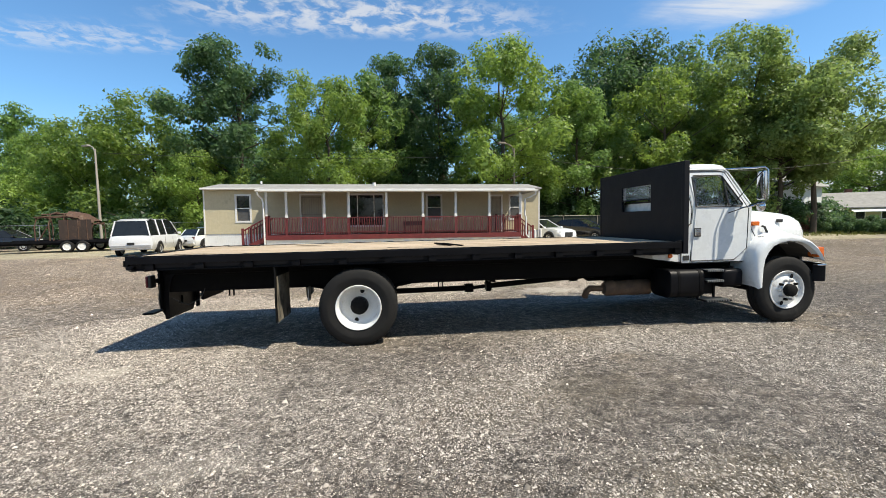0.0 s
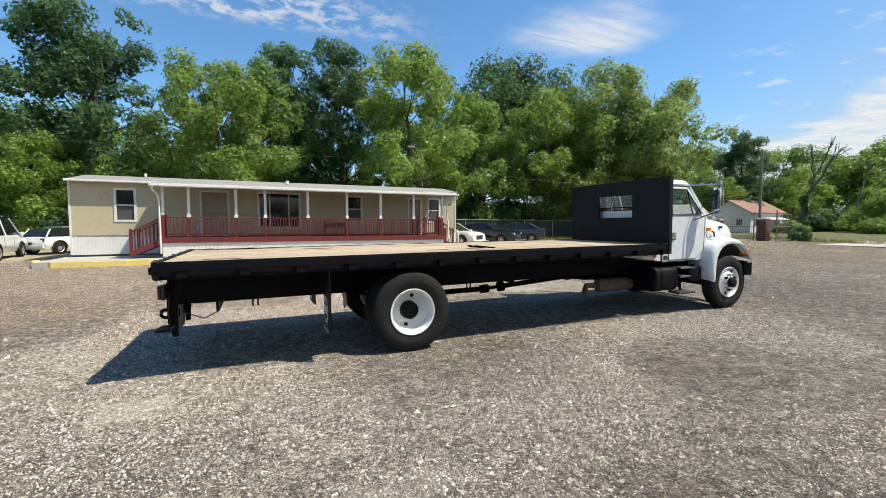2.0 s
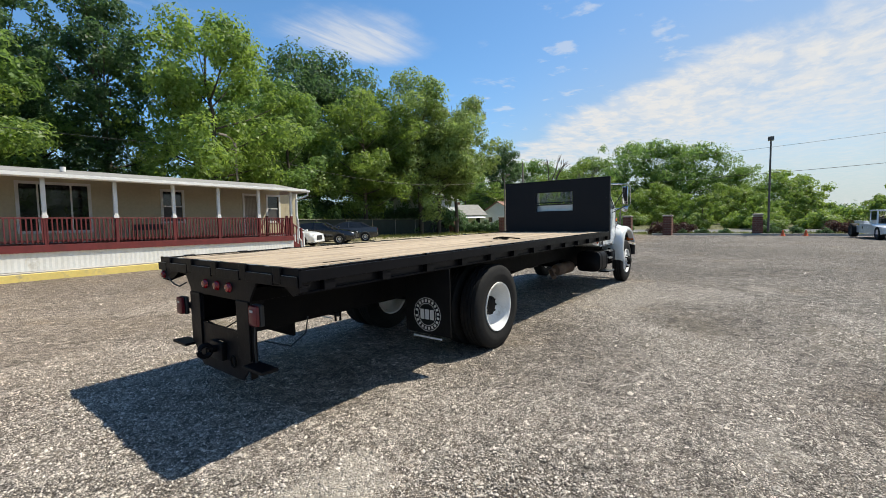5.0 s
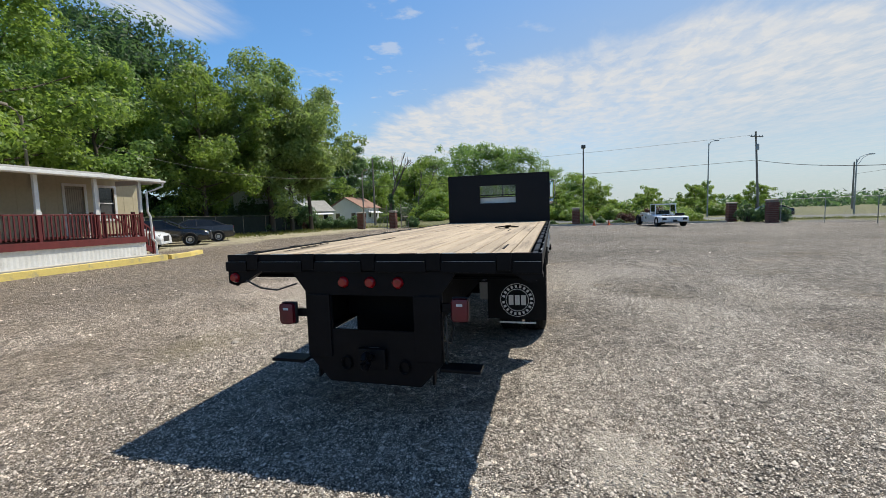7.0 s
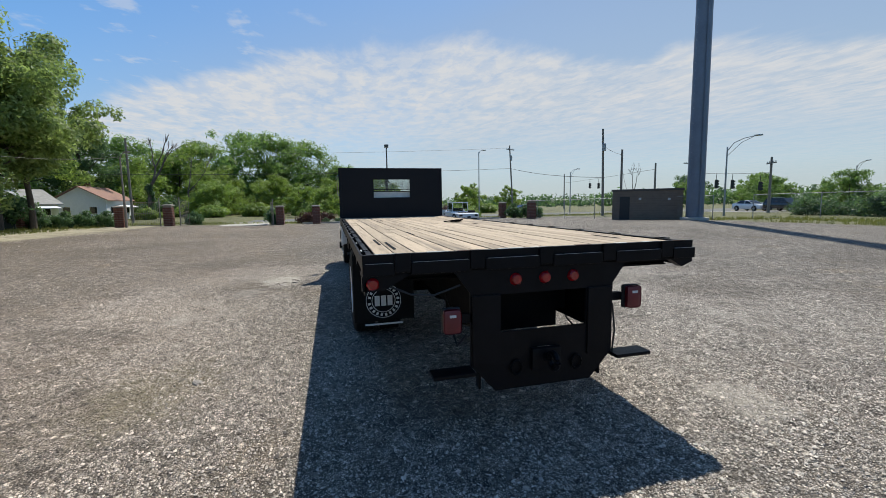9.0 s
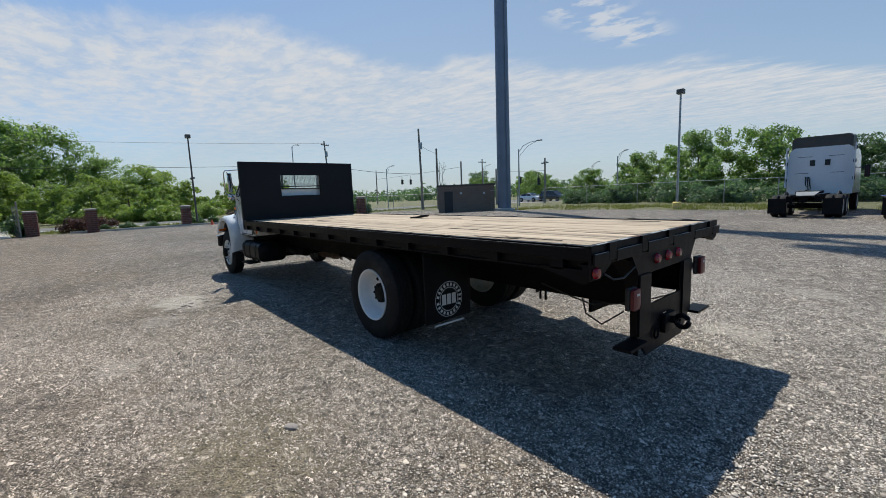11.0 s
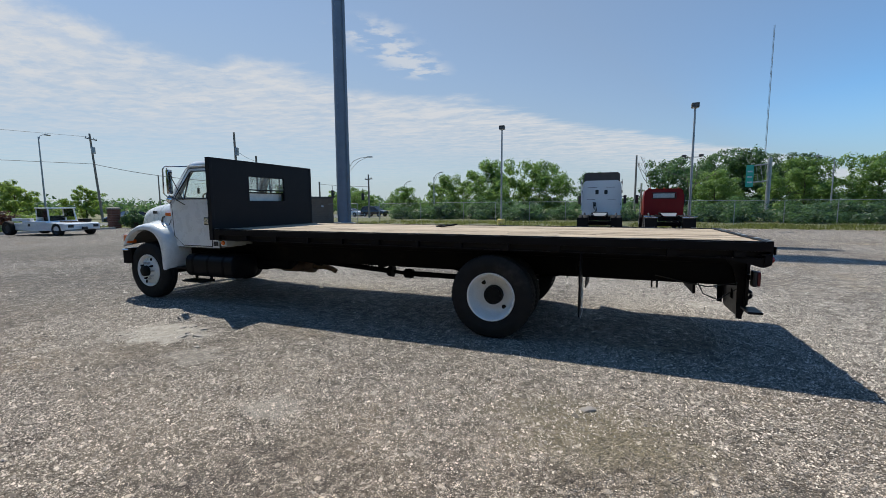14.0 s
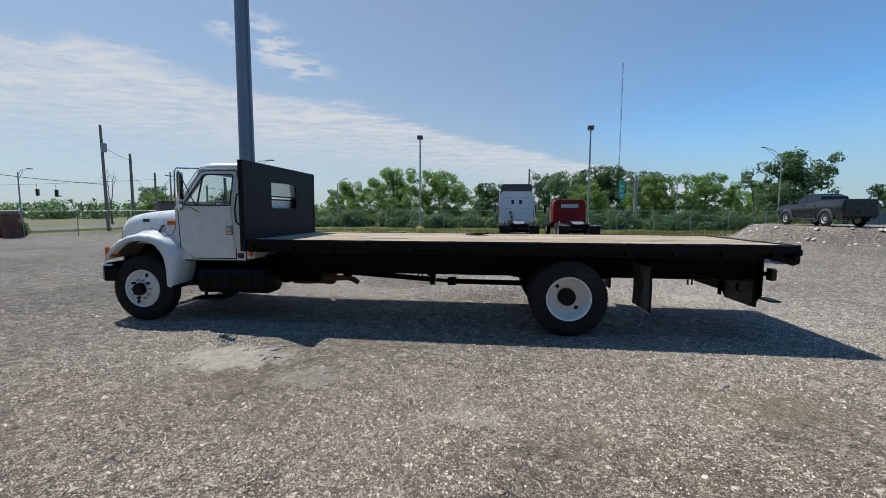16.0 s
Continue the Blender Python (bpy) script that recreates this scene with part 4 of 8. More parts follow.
# mudflaps, with a plain ring badge
for s in (-1, 1):
    bm = bmesh.new()
    rows = []
    for k in range(7):
        z = 1.07 - 0.122 * k
        rows.append([(-1.05 + 0.004 * math.sin(k * 1.3) + 0.008 * math.cos(3 * u), s * (0.6 + 0.64 * u), z) for u in (0, 0.25, 0.5, 0.75, 1)])
    loft(rows, bm=bm)
    back = bmesh.ops.extrude_face_region(bm, geom=list(bm.faces))
    bmesh.ops.translate(bm, verts=[e for e in back["geom"] if isinstance(e, bmesh.types.BMVert)], vec=(-0.012, 0, 0))
    flap = part("mudflap", bm, "flap", truck, "black rubber mudflap with a white round badge", smooth=True)
    mud = bmesh.new()
    loft([[(-1.0385 + 0.004 * math.sin(k * 1.3) + 0.008 * math.cos(3 * u), s * (0.62 + 0.60 * u), 1.07 - 0.122 * k) for u in (0, 0.25, 0.5, 0.75, 1)] for k in range(1, 7)], bm=mud)
    part("mud_film", mud, "dry_mud", flap, "pale dry mud caked on the flap", smooth=True)
    cy, cz, cx = s * 0.93, 0.56, -1.076
    lean = pose(cx, cy, cz, 0, 0, 0)
    for r0, r1, nm in ((0.186, 0.180, "badge_ring"), (0.126, 0.119, "badge_ring")):
        bm = bmesh.new()
        a = [bm.verts.new(lean @ Vector((0, r0 * math.cos(t), r0 * math.sin(t)))) for t in [2 * math.pi * k / 48 for k in range(48)]]
        b = [bm.verts.new(lean @ Vector((0, r1 * math.cos(t), r1 * math.sin(t)))) for t in [2 * math.pi * k / 48 for k in range(48)]]
        for k in range(48):
            bm.faces.new((a[k], a[(k + 1) % 48], b[(k + 1) % 48], b[k]))
        part(nm, bm, "white_plain", flap)
    for k in range(20):
        t = radians(15 + k * 17.6)
        q = lean @ pose(0, 0.153 * math.cos(t), 0.153 * math.sin(t), math.degrees(t), 0, 0)
        part("badge_tick", box(bmesh.new(), -0.002, -0.015, -0.012, 0.002, 0.015, 0.012, m=q), "white_plain", flap)
    for dy in (-0.068, 0.0, 0.068):
        part("badge_bar", box(bmesh.new(), -0.002, dy - 0.026, -0.055, 0.002, dy + 0.026, 0.055, m=lean), "white_plain", flap)
    part("badge_line", box(bmesh.new(), -0.002, -0.2, -0.262, 0.002, 0.2, -0.243, m=lean), "white_plain", flap)


# wheels
TYRE = [(0.285, -0.115), (0.325, -0.13), (0.37, -0.137), (0.385, -0.140), (0.40, -0.138), (0.44, -0.132), (0.468, -0.122), (0.488, -0.108), (0.496, -0.098),
        (0.497, -0.055), (0.486, -0.053), (0.486, -0.043), (0.499, -0.041), (0.50, -0.006), (0.488, -0.004)]
TYRE = TYRE + [(r, -o) for r, o in reversed(TYRE)]


def tread(k, i):
    return (0.005 if k % 2 else -0.005) if 6 <= i <= 8 or len(TYRE) - 9 <= i <= len(TYRE) - 7 else 0.0


def hand_holes(m, radius, depth, count, size, wheel, phase=1.2):
    for k in range(count):
        bm = bmesh.new()
        t = 2 * math.pi * k / count + phase
        c = Vector((radius * math.cos(t), depth, radius * math.sin(t)))
        vs = [bm.verts.new(m @ (c + Vector((size * math.cos(a) * math.cos(t) - size * 0.75 * math.sin(a) * math.sin(t), 0, size * math.cos(a) * math.sin(t) + size * 0.75 * math.sin(a) * math.cos(t))))) for a in [2 * math.pi * j / 16 for j in range(16)]]
        bm.faces.new(vs)
        part("hand_hole", bm, "hub", wheel)


def road_wheel(parent, x, y, s, front, outer=True):
    """A wheel whose outside faces s along y."""
    m = pose(x, y, 0.466 if front else 0.484, 0, 0, 0 if s < 0 else 180)
    wheel = part("wheel", lathe(bmesh.new(), TYRE, 120, m @ (Matrix.Diagonal((1.02, 0.88, 1.02, 1)) if front else Matrix.Diagonal((1.06, 1, 1.06, 1))), tread, cap=False), "rubber", parent, "black truck tyre on a white steel rim", smooth=35)
    if front:
        prof = [(0.001, -0.145), (0.085, -0.145), (0.10, -0.13), (0.17, -0.125), (0.22, -0.10), (0.262, -0.075), (0.275, -0.10), (0.29, -0.128), (0.305, -0.132), (0.31, -0.12), (0.30, -0.08), (0.30, 0.1)]
    else:
        prof = [(0.001, 0.075), (0.15, 0.075), (0.2, 0.065), (0.24, 0.045), (0.264, 0.0), (0.275, -0.10), (0.29, -0.128), (0.305, -0.132), (0.31, -0.12), (0.30, -0.08), (0.30, 0.1)]
    rim = part("rim", lathe(bmesh.new(), prof, 48, m @ Matrix.Diagonal((0.955, 0.9, 0.955, 1)) if front else m), "rim_white", wheel, "white painted steel rim", smooth=40)
    if not outer:
        return
    if front:
        hub = lathe(bmesh.new(), [(0.001, -0.215), (0.07, -0.215), (0.092, -0.20), (0.098, -0.14)], 20, m)
        part("hub", hub, "hub", wheel, "greasy black hub", smooth=40)
        for k in range(10):
            t = 2 * math.pi * k / 10
            nut = lathe(bmesh.new(), [(0.001, -0.165), (0.016, -0.165), (0.021, -0.152), (0.021, -0.105)], 6, m @ Matrix.Translation((0.15 * math.cos(t), 0, 0.15 * math.sin(t))))
            part("lug_nut", nut, "hub" if k % 3 == 1 else "rim_silver", wheel)
        hand_holes(m, 0.222, -0.104, 2, 0.036, wheel)
    else:
        hub = lathe(bmesh.new(), [(0.001, -0.025), (0.085, -0.025), (0.118, -0.01), (0.125, 0.08)], 20, m)
        for k in range(8):
            t = 2 * math.pi * k / 8
            lathe(hub, [(0.001, -0.033), (0.014, -0.033), (0.014, -0.01)], 6, m @ Matrix.Translation((0.095 * math.cos(t), 0, 0.095 * math.sin(t))))
        part("hub", hub, "hub", wheel, "greasy black hub", smooth=40)
        hand_holes(m, 0.212, 0.054, 2, 0.04, wheel, 1.35 if s < 0 else 2.3)


for s in (-1, 1):
    road_wheel(truck, 0.0, s * 1.085, s, False)
    road_wheel(truck, 0.0, s * 0.765, -s, False, outer=False)
    road_wheel(truck, 6.49, s * 1.05, s, True)

# axles, springs, drive line
bm = T([(0, -0.95, 0.5), (0, 0.95, 0.5)], 0.085, 14)
lathe(bm, [(0.02, -0.22), (0.16, -0.17), (0.225, -0.06), (0.225, 0.06), (0.16, 0.17), (0.02, 0.22)], 20, pose(0, 0, 0.5, 0, 0, 90))
part("rear_axle", bm, "chassis", truck, smooth=40)
bm = T([(6.49, -0.9, 0.47), (6.49, -0.6, 0.40), (6.49, 0.6, 0.40), (6.49, 0.9, 0.47)], 0.06, 8)
part("front_axle", bm, "chassis", truck)
for s in (-1, 1):
    for x, half in ((0.0, 0.75), (6.49, 0.62)):
        bm = bmesh.new()
        for k in range(5):
            h = half * (1 - 0.15 * k)
            tube(bm, [(x - h, s * 0.46, 0.70 - 0.02 * k), (x - h / 2, s * 0.46, 0.63 - 0.02 * k), (x, s * 0.46, 0.60 - 0.02 * k), (x + h / 2, s * 0.46, 0.63 - 0.02 * k), (x + h, s * 0.46, 0.70 - 0.02 * k)], 0.022, 4)
        part("leaf_spring", bm, "chassis", truck)
bm = T([(0.2, 0, 0.49), (1.72, 0, 0.50)], 0.045, 12)
tube(bm, [(1.66, 0, 0.5), (1.80, 0, 0.5)], 0.075, 10), tube(bm, [(1.8, 0, 0.5), (2.0, 0, 0.52)], 0.03, 10)
tube(bm, [(2.02, 0, 0.52), (2.1, 0, 0.525)], 0.095, 12), tube(bm, [(2.1, 0, 0.525), (3.55, 0, 0.62)], 0.045, 12), tube(bm, [(3.5, 0, 0.615), (3.62, 0, 0.625)], 0.075, 10)
tube(bm, [(3.62, 0, 0.625), (4.3, 0, 0.66)], 0.045, 12)
box(bm, 2.0, -0.38, 0.64, 2.1, 0.38, 0.7), box(bm, 2.02, -0.05, 0.56, 2.08, 0.05, 0.66)
part("drive_shaft", bm, "chassis", truck, smooth=40)
bm = lathe(bmesh.new(), [(0.02, 3.92), (0.09, 3.93), (0.125, 3.97), (0.13, 4.1), (0.122, 4.11), (0.122, 4.36), (0.13, 4.37), (0.13, 4.62), (0.125, 4.72), (0.06, 4.76), (0.02, 4.77)], 20, Matrix.Translation((0.0, -0.36, 0.46)) @ pose(0, 0, 0, 0, 0, -90))
tube(bm, [(3.95, -0.32, 0.45), (3.7, -0.34, 0.47), (3.6, -0.42, 0.42), (3.55, -0.48, 0.36)], 0.05, 10)
part("muffler", bm, "muffler", truck, "rusty brown exhaust muffler", smooth=40)
bm = B(4.5, -0.3, 0.45, 6.6, 0.3, 0.95, bevel=0.05)
box(bm, 4.2, -0.2, 0.5, 4.6, 0.2, 0.85, bevel=0.05), box(bm, 5.3, -0.25, 0.36, 5.9, 0.25, 0.5, bevel=0.05)
part("engine_underside", bm, "chassis", truck)
for x, y in ((3.3, 0.3), (3.3, -0.3)):
    part("air_tank", lathe(bmesh.new(), [(0.02, -0.4), (0.1, -0.38), (0.13, -0.33), (0.13, 0.33), (0.1, 0.38), (0.02, 0.4)], 16, pose(x + 1.0 if y > 0 else x - 0.2, y, 0.62 if y > 0 else 0.80, 0, 0, 90)), "chassis", truck, smooth=40)


# fuel tanks, battery box, steps
def rounded_tank(x0, x1, s, y_in, y_out, z0, z1, r=0.12):
    pts = []
    for cy, cz, a0 in ((y_out - r, z1 - r, 0), (y_in + r, z1 - r, 90), (y_in + r, z0 + r, 180), (y_out - r, z0 + r, 270)):
        for k in range(5):
            a = radians(a0 + k * 22.5)
            pts.append((cy + r * math.cos(a), cz + r * math.sin(a)))
    cyc, czc = (y_in + y_out) / 2, (z0 + z1) / 2

    def sec(x, q):
        return [(x, s * (cyc + (u - cyc) * q), czc + (v - czc) * q) for u, v in pts]
    return loft([sec(x0, 0.9), sec(x0 + 0.02, 1), sec(x1 - 0.02, 1), sec(x1, 0.9)], closed=True), sec


bm, sec = rounded_tank(4.62, 5.20, -1, 0.56, 1.07, 0.38, 0.82)
tank = part("fuel_tank", bm, "black_steel", truck, "glossy black fuel tank", smooth=50)
for x in (4.75, 5.1):
    part("tank_strap", loft([sec(x, 1.015), sec(x + 0.045, 1.015)], closed=True), "chassis", tank, smooth=50)
bm, sec = rounded_tank(5.5, 5.84, -1, 0.6, 1.06, 0.52, 0.80, 0.06)
box_r = part("battery_box", bm, "black_steel", truck, "black battery box beside the steps", smooth=50)
part("filler_cap", T([(5.72, -0.95, 0.79), (5.72, -0.95, 0.835)], 0.035, 14), "chassis", box_r)
for z0, x0, x1 in ((0.61, 5.2, 5.5), (0.31, 5.2, 5.62), (0.77, 5.2, 5.5)):
    bm = B(x0, -1.10, z0, x1, -0.86, z0 + 0.03, bevel=0.004)
    step_ = part("cab_step", bm, "black_steel", truck)
    for k in range(9):
        xk = x0 + 0.015 + k * (x1 - x0 - 0.03) / 9
        part("tread_bar", B(xk, -1.103, z0 + 0.008, xk + 0.018, -0.88, z0 + 0.0395, bevel=0.003), "galv", step_)
bm = B(5.2, -0.9, 0.33, 5.23, -0.87, 0.8)
box(bm, 5.47, -0.9, 0.33, 5.5, -0.87, 0.8), box(bm, 5.2, -0.88, 0.4, 5.5, -0.86, 0.75)
part("step_hanger", bm, "black_steel", truck)
bm, sec = rounded_tank(4.50, 5.62, 1, 0.52, 1.08, 0.40, 0.79)
tank = part("fuel_tank", bm, "black_steel", truck, "glossy black fuel tank", smooth=50)
for x in (4.7, 5.06, 5.42):
    part("tank_strap", loft([sec(x, 1.015), sec(x + 0.045, 1.015)], closed=True), "chassis", tank, smooth=50)
bm = B(5.57, 0.8, 0.52, 5.86, 1.08, 0.56, bevel=0.006)
box(bm, 5.2, 0.84, 0.30, 5.7, 1.1, 0.33, bevel=0.006), box(bm, 5.25, 0.84, 0.3, 5.28, 0.88, 0.6), box(bm, 5.62, 0.84, 0.3, 5.65, 0.88, 0.6)
part("cab_step", bm, "black_steel", truck)


# cab
def half_width(z):
    return 1.03 - 0.13 * smoothstep(1.70, 2.36, z) * 1.0 - 0.02 * smoothstep(1.2, 0.9, z)


side = [(4.84, 0.92), (5.90, 0.92), (5.97, 1.0), (5.98, 1.74), (5.93, 1.80), (5.62, 2.32), (5.56, 2.36), (4.84, 2.36)]
pane = [(5.05, 1.765), (5.80, 1.765), (5.815, 1.80), (5.56, 2.22), (5.52, 2.245), (5.08, 2.245), (5.05, 2.22)]
cab = part("cab_shell", bmesh.new(), "white_paint", truck, "white painted steel truck cab")
for s in (-1, 1):
    bm = sheet_panel(side, [pane], lambda u, v, d, s=s: (u, s * (half_width(v) - d), v), 0.05)
    part("cab_side", bm, "white_paint", cab, smooth=30)
    door_line = [(4.99, 0.945), (5.70, 0.945), (5.90, 1.12), (5.915, 1.72), (5.60, 2.285), (5.54, 2.30), (5.01, 2.30), (4.99, 2.28)]
    bm = sheet_panel(door_line, [pane], lambda u, v, d, s=s: (u, s * (half_width(v) + 0.012 - d), v), 0.011)
    door = part("cab_door", bm, "white_paint", cab, "white cab door with window", smooth=30)
    loop = [(u, s * (half_width(v) + 0.009), v) for u, v in door_line + door_line[:1]]
    part("door_seal", T(loop, 0.0085, 6), "plastic", door)
    loop = [(u, s * (half_width(v) + 0.012), v) for u, v in pane + pane[:1]]
    part("window_gasket", T(loop, 0.011, 6), "plastic", door)
    bm = sheet_panel(pane, (), lambda u, v, d, s=s: (u, s * (half_width(v) - 0.018 - d), v), 0.005)
    gl = part("window_glass", bm, "cab_glass", door)
    gl.visible_shadow = False
    part("window_divider", T([(5.565, s * (half_width(2.23)), 2.23), (5.60, s * half_width(1.77), 1.77)], 0.013, 6), "plastic", door)
    bm = B(5.03, s * 1.045 - 0.008, 1.33, 5.12, s * 1.045 + 0.008, 1.43, bevel=0.004)
    box(bm, 5.045, s * 1.06 - 0.01, 1.375, 5.11, s * 1.06 + 0.01, 1.40, bevel=0.004)
    part("handle_plate", B(5.02, s * 1.042 - 0.004, 1.315, 5.13, s * 1.042 + 0.004, 1.445, bevel=0.003), "plastic", door)
    part("door_handle", bm, "chrome", door, "chrome door handle")
    part("grab_handle", T([(4.90, s * 1.00, 1.95), (4.91, s * 1.07, 1.93), (4.945, s * 1.085, 1.7), (4.93, s * 1.085, 1.52), (4.92, s * 1.03, 1.47)], 0.014, 8), "chrome" if s < 0 else "plastic", cab, smooth=40)
    part("side_marker", B(6.0, s * 1.0 - 0.03, 1.46, 6.12, s * 1.0 + 0.03, 1.525, bevel=0.01), "orange_lens", cab, "orange side marker lamp")
    # mirrors on their tube frame; the one on the far side is folded back a little
    fx, fy = (-0.10, -0.10) if s > 0 else (0.05, 0.0)
    half = 0.045 if s > 0 else 0.066
    arm = [(5.60, 0.94, 2.335)] + [(x + fx, y + fy, z) for x, y, z in ((5.75, 1.16, 2.325), (5.84, 1.34, 2.315), (5.86, 1.365, 2.27), (5.87, 1.37, 1.86), (5.84, 1.33, 1.80), (5.80, 1.18, 1.76))] + [(5.76, 1.05, 1.735)]
    frame_ = part("mirror_arm", T([(x, s * y, z) for x, y, z in arm], 0.012, 8), "chrome", cab, "chrome mirror arm", smooth=40)
    tube_bm = T([(5.87 + fx, s * (1.28 + fy), 1.83), (5.55, s * 1.06, 1.66)], 0.008, 6)
    tube(tube_bm, [(5.86 + fx, s * (1.30 + fy), 2.29), (5.60, s * 1.05, 1.75)], 0.008, 6)
    part("mirror_brace", tube_bm, "plastic", frame_)
    mx, my = 5.87 + fx, s * (1.255 + fy)
    head = part("mirror_head", B(mx - 0.025, my - half, 1.85, mx + 0.025, my + half, 2.27, bevel=0.018), "chrome", frame_, "tall chrome side mirror", smooth=40)
    part("mirror_face", B(mx - 0.032, my - half + 0.012, 1.87, mx - 0.027, my + half - 0.012, 2.25), "mirror", head)
    part("spot_mirror", lathe(bmesh.new(), [(0.001, -0.05), (0.05, -0.03), (0.075, 0.0), (0.07, 0.02)], 18, pose(mx - 0.01, my, 1.75, 0, 0, -90)), "chrome", frame_, "round convex mirror", smooth=50)
# roof: a low crown with rounded edges
sections = []
for x, drop, wd in ((4.82, 0.0, 0.905), (4.9, -0.012, 0.915), (5.2, -0.022, 0.915), (5.45, -0.02, 0.91), (5.60, 0.0, 0.895), (5.68, 0.045, 0.87)):
    top = 2.415 - drop
    sections.append([(x, -wd, 2.325), (x, -wd - 0.01, 2.355), (x, -wd * 0.96, top - 0.015), (x, -wd * 0.6, top), (x, 0, top + 0.006), (x, wd * 0.6, top), (x, wd * 0.96, top - 0.015), (x, wd + 0.01, 2.355), (x, wd, 2.325)])
part("cab_roof", loft(sections, closed=True), "white_paint", cab, smooth=60)
for s in (-1, 1):
    part("drip_rail", T([(4.83, s * 0.925, 2.335), (5.58, s * 0.92, 2.335), (5.68, s * 0.90, 2.29), (5.98, s * 1.0, 1.80)], 0.011, 6), "white_paint", cab)
# back wall with rear window
bm = sheet_panel([(-1.01, 0.92), (1.01, 0.92), (1.03, 1.7), (0.90, 2.36), (-0.90, 2.36), (-1.03, 1.7)], [rect(-0.62, 1.88, 0.62, 2.22)], lambda u, v, d: (4.84 + d, u, v), 0.04)
part("cab_back", bm, "white_paint", cab)
loop = [(4.838, u, v) for u, v in rect(-0.62, 1.88, 0.62, 2.22)]
part("rear_gasket", T(loop + loop[:1], 0.014, 6), "plastic", cab)
gl = part("rear_glass", B(4.852, -0.615, 1.885, 4.857, 0.615, 2.215), "cab_glass", cab)
gl.visible_shadow = False


# windscreen frame and glass
def screen_place(u, v, d):
    t = (v - 1.76) / 0.58
    return (5.95 - 0.33 * t - d, u * (1 - 0.11 * t), v)


bm = sheet_panel([(-1.0, 1.70), (1.0, 1.70), (1.0, 2.34), (-1.0, 2.34)], [[(-0.9, 1.80), (0.9, 1.80), (0.88, 2.27), (-0.88, 2.27)]], screen_place, 0.045)
part("screen_frame", bm, "white_paint", cab)
gl = part("windscreen", sheet_panel([(-0.9, 1.80), (0.9, 1.80), (0.88, 2.27), (-0.88, 2.27)], (), lambda u, v, d: screen_place(u, v, d + 0.015), 0.006), "cab_glass", cab)
gl.visible_shadow = False
part("screen_post", B(5.80, -0.02, 1.80, 5.83, 0.02, 2.27, m=Matrix.Identity(4)), "plastic", cab)
# floor and rear skirt
part("cab_floor", B(4.86, -0.98, 0.90, 5.95, 0.98, 0.96), "cab_trim", cab)
bm = loft([[(4.36, y, 1.045), (4.40, y, 0.985), (4.84, y, 0.93), (4.84, y, 1.06)] for y in (-0.99, 0.25)], closed=True)
part("rear_skirt", bm, "white_paint", cab)
for s in (-1, 1):
    if s > 0:
        part("skirt_block", B(4.70, 0.8, 0.95, 4.84, 0.99, 1.06, bevel=0.01), "white_paint", cab)
    part("skirt_lamp", lathe(bmesh.new(), [(0.001, -0.02), (0.03, -0.018), (0.038, 0)], 16, pose(4.66 if s < 0 else 4.76, s * 1.0, 1.03 if s < 0 else 1.01, 0, 0, 0 if s < 0 else 180)), "orange_lens", cab, "round amber lamp", smooth=50)
    part("data_plate", B(4.86, s * 1.018 - 0.003, 0.955, 4.96, s * 1.018 + 0.003, 1.03), "plastic", cab)
# interior
bm = B(5.62, -0.92, 1.35, 5.93, 0.92, 1.74, bevel=0.05)
part("dashboard", bm, "cab_trim", cab)
for y0, y1 in ((-0.85, -0.1), (0.25, 0.8)):
    bm = B(5.0, y0, 1.2, 5.5, y1, 1.38, bevel=0.05)
    box(bm, 4.93, y0, 1.3, 5.07, y1, 1.86, bevel=0.05)
    part("seat", bm, "seat", cab, "grey cloth cab seat", smooth=50)
rr = [(5.52 + 0.09 * math.sin(a), 0.5 + 0.21 * math.cos(a), 1.77 + 0.19 * math.sin(a) * 0.6) for a in [2 * math.pi * k / 24 for k in range(25)]]
bm = T(rr, 0.014, 8)
tube(bm, [(5.52, 0.5, 1.77), (5.7, 0.5, 1.6)], 0.025, 8), tube(bm, [rr[0], (5.52, 0.5, 1.77), rr[12]], 0.01, 6)
part("steering_wheel", bm, "cab_trim", cab, smooth=50)


# hood and fenders
hood_rows = []
for x, top, wd, low in ((5.96, 1.745, 0.99, 1.0), (6.05, 1.735, 0.985, 1.0), (6.25, 1.71, 0.95, 1.1), (6.52, 1.688, 0.89, 1.15), (6.79, 1.656, 0.84, 1.15), (7.0, 1.615, 0.80, 1.1), (7.11, 1.57, 0.775, 1.0), (7.17, 1.50, 0.76, 0.95), (7.19, 1.40, 0.745, 0.9), (7.195, 0.95, 0.74, 0.85)):
    row = []
    for u, q in ((1.0, 0.0), (1.0, 0.45), (0.985, 0.72), (0.94, 0.88), (0.84, 0.965), (0.55, 0.995), (0.0, 1.0)):
        row.append((x, -wd * u, low + (top - low) * q))
    row += [(p[0], -p[1], p[2]) for p in reversed(row[:-1])]
    hood_rows.append(row)
hood = part("hood", loft(hood_rows, bm=bmesh.new()), "white_paint", truck, "white sloping fibreglass hood", smooth=50)
part("radiator_panel", B(7.16, -0.73, 0.85, 7.21, 0.73, 1.36, bevel=0.01), "plastic", hood)
part("firewall", B(5.93, -0.95, 0.95, 5.965, 0.95, 1.72), "cab_trim", hood)
OUT = [(5.955, 0.52), (5.9, 0.66), (5.885, 0.85), (5.895, 1.03), (5.955, 1.15), (6.075, 1.24), (6.255, 1.305), (6.475, 1.325), (6.675, 1.29), (6.855, 1.215), (6.975, 1.12), (7.055, 1.01), (7.09, 0.90)]
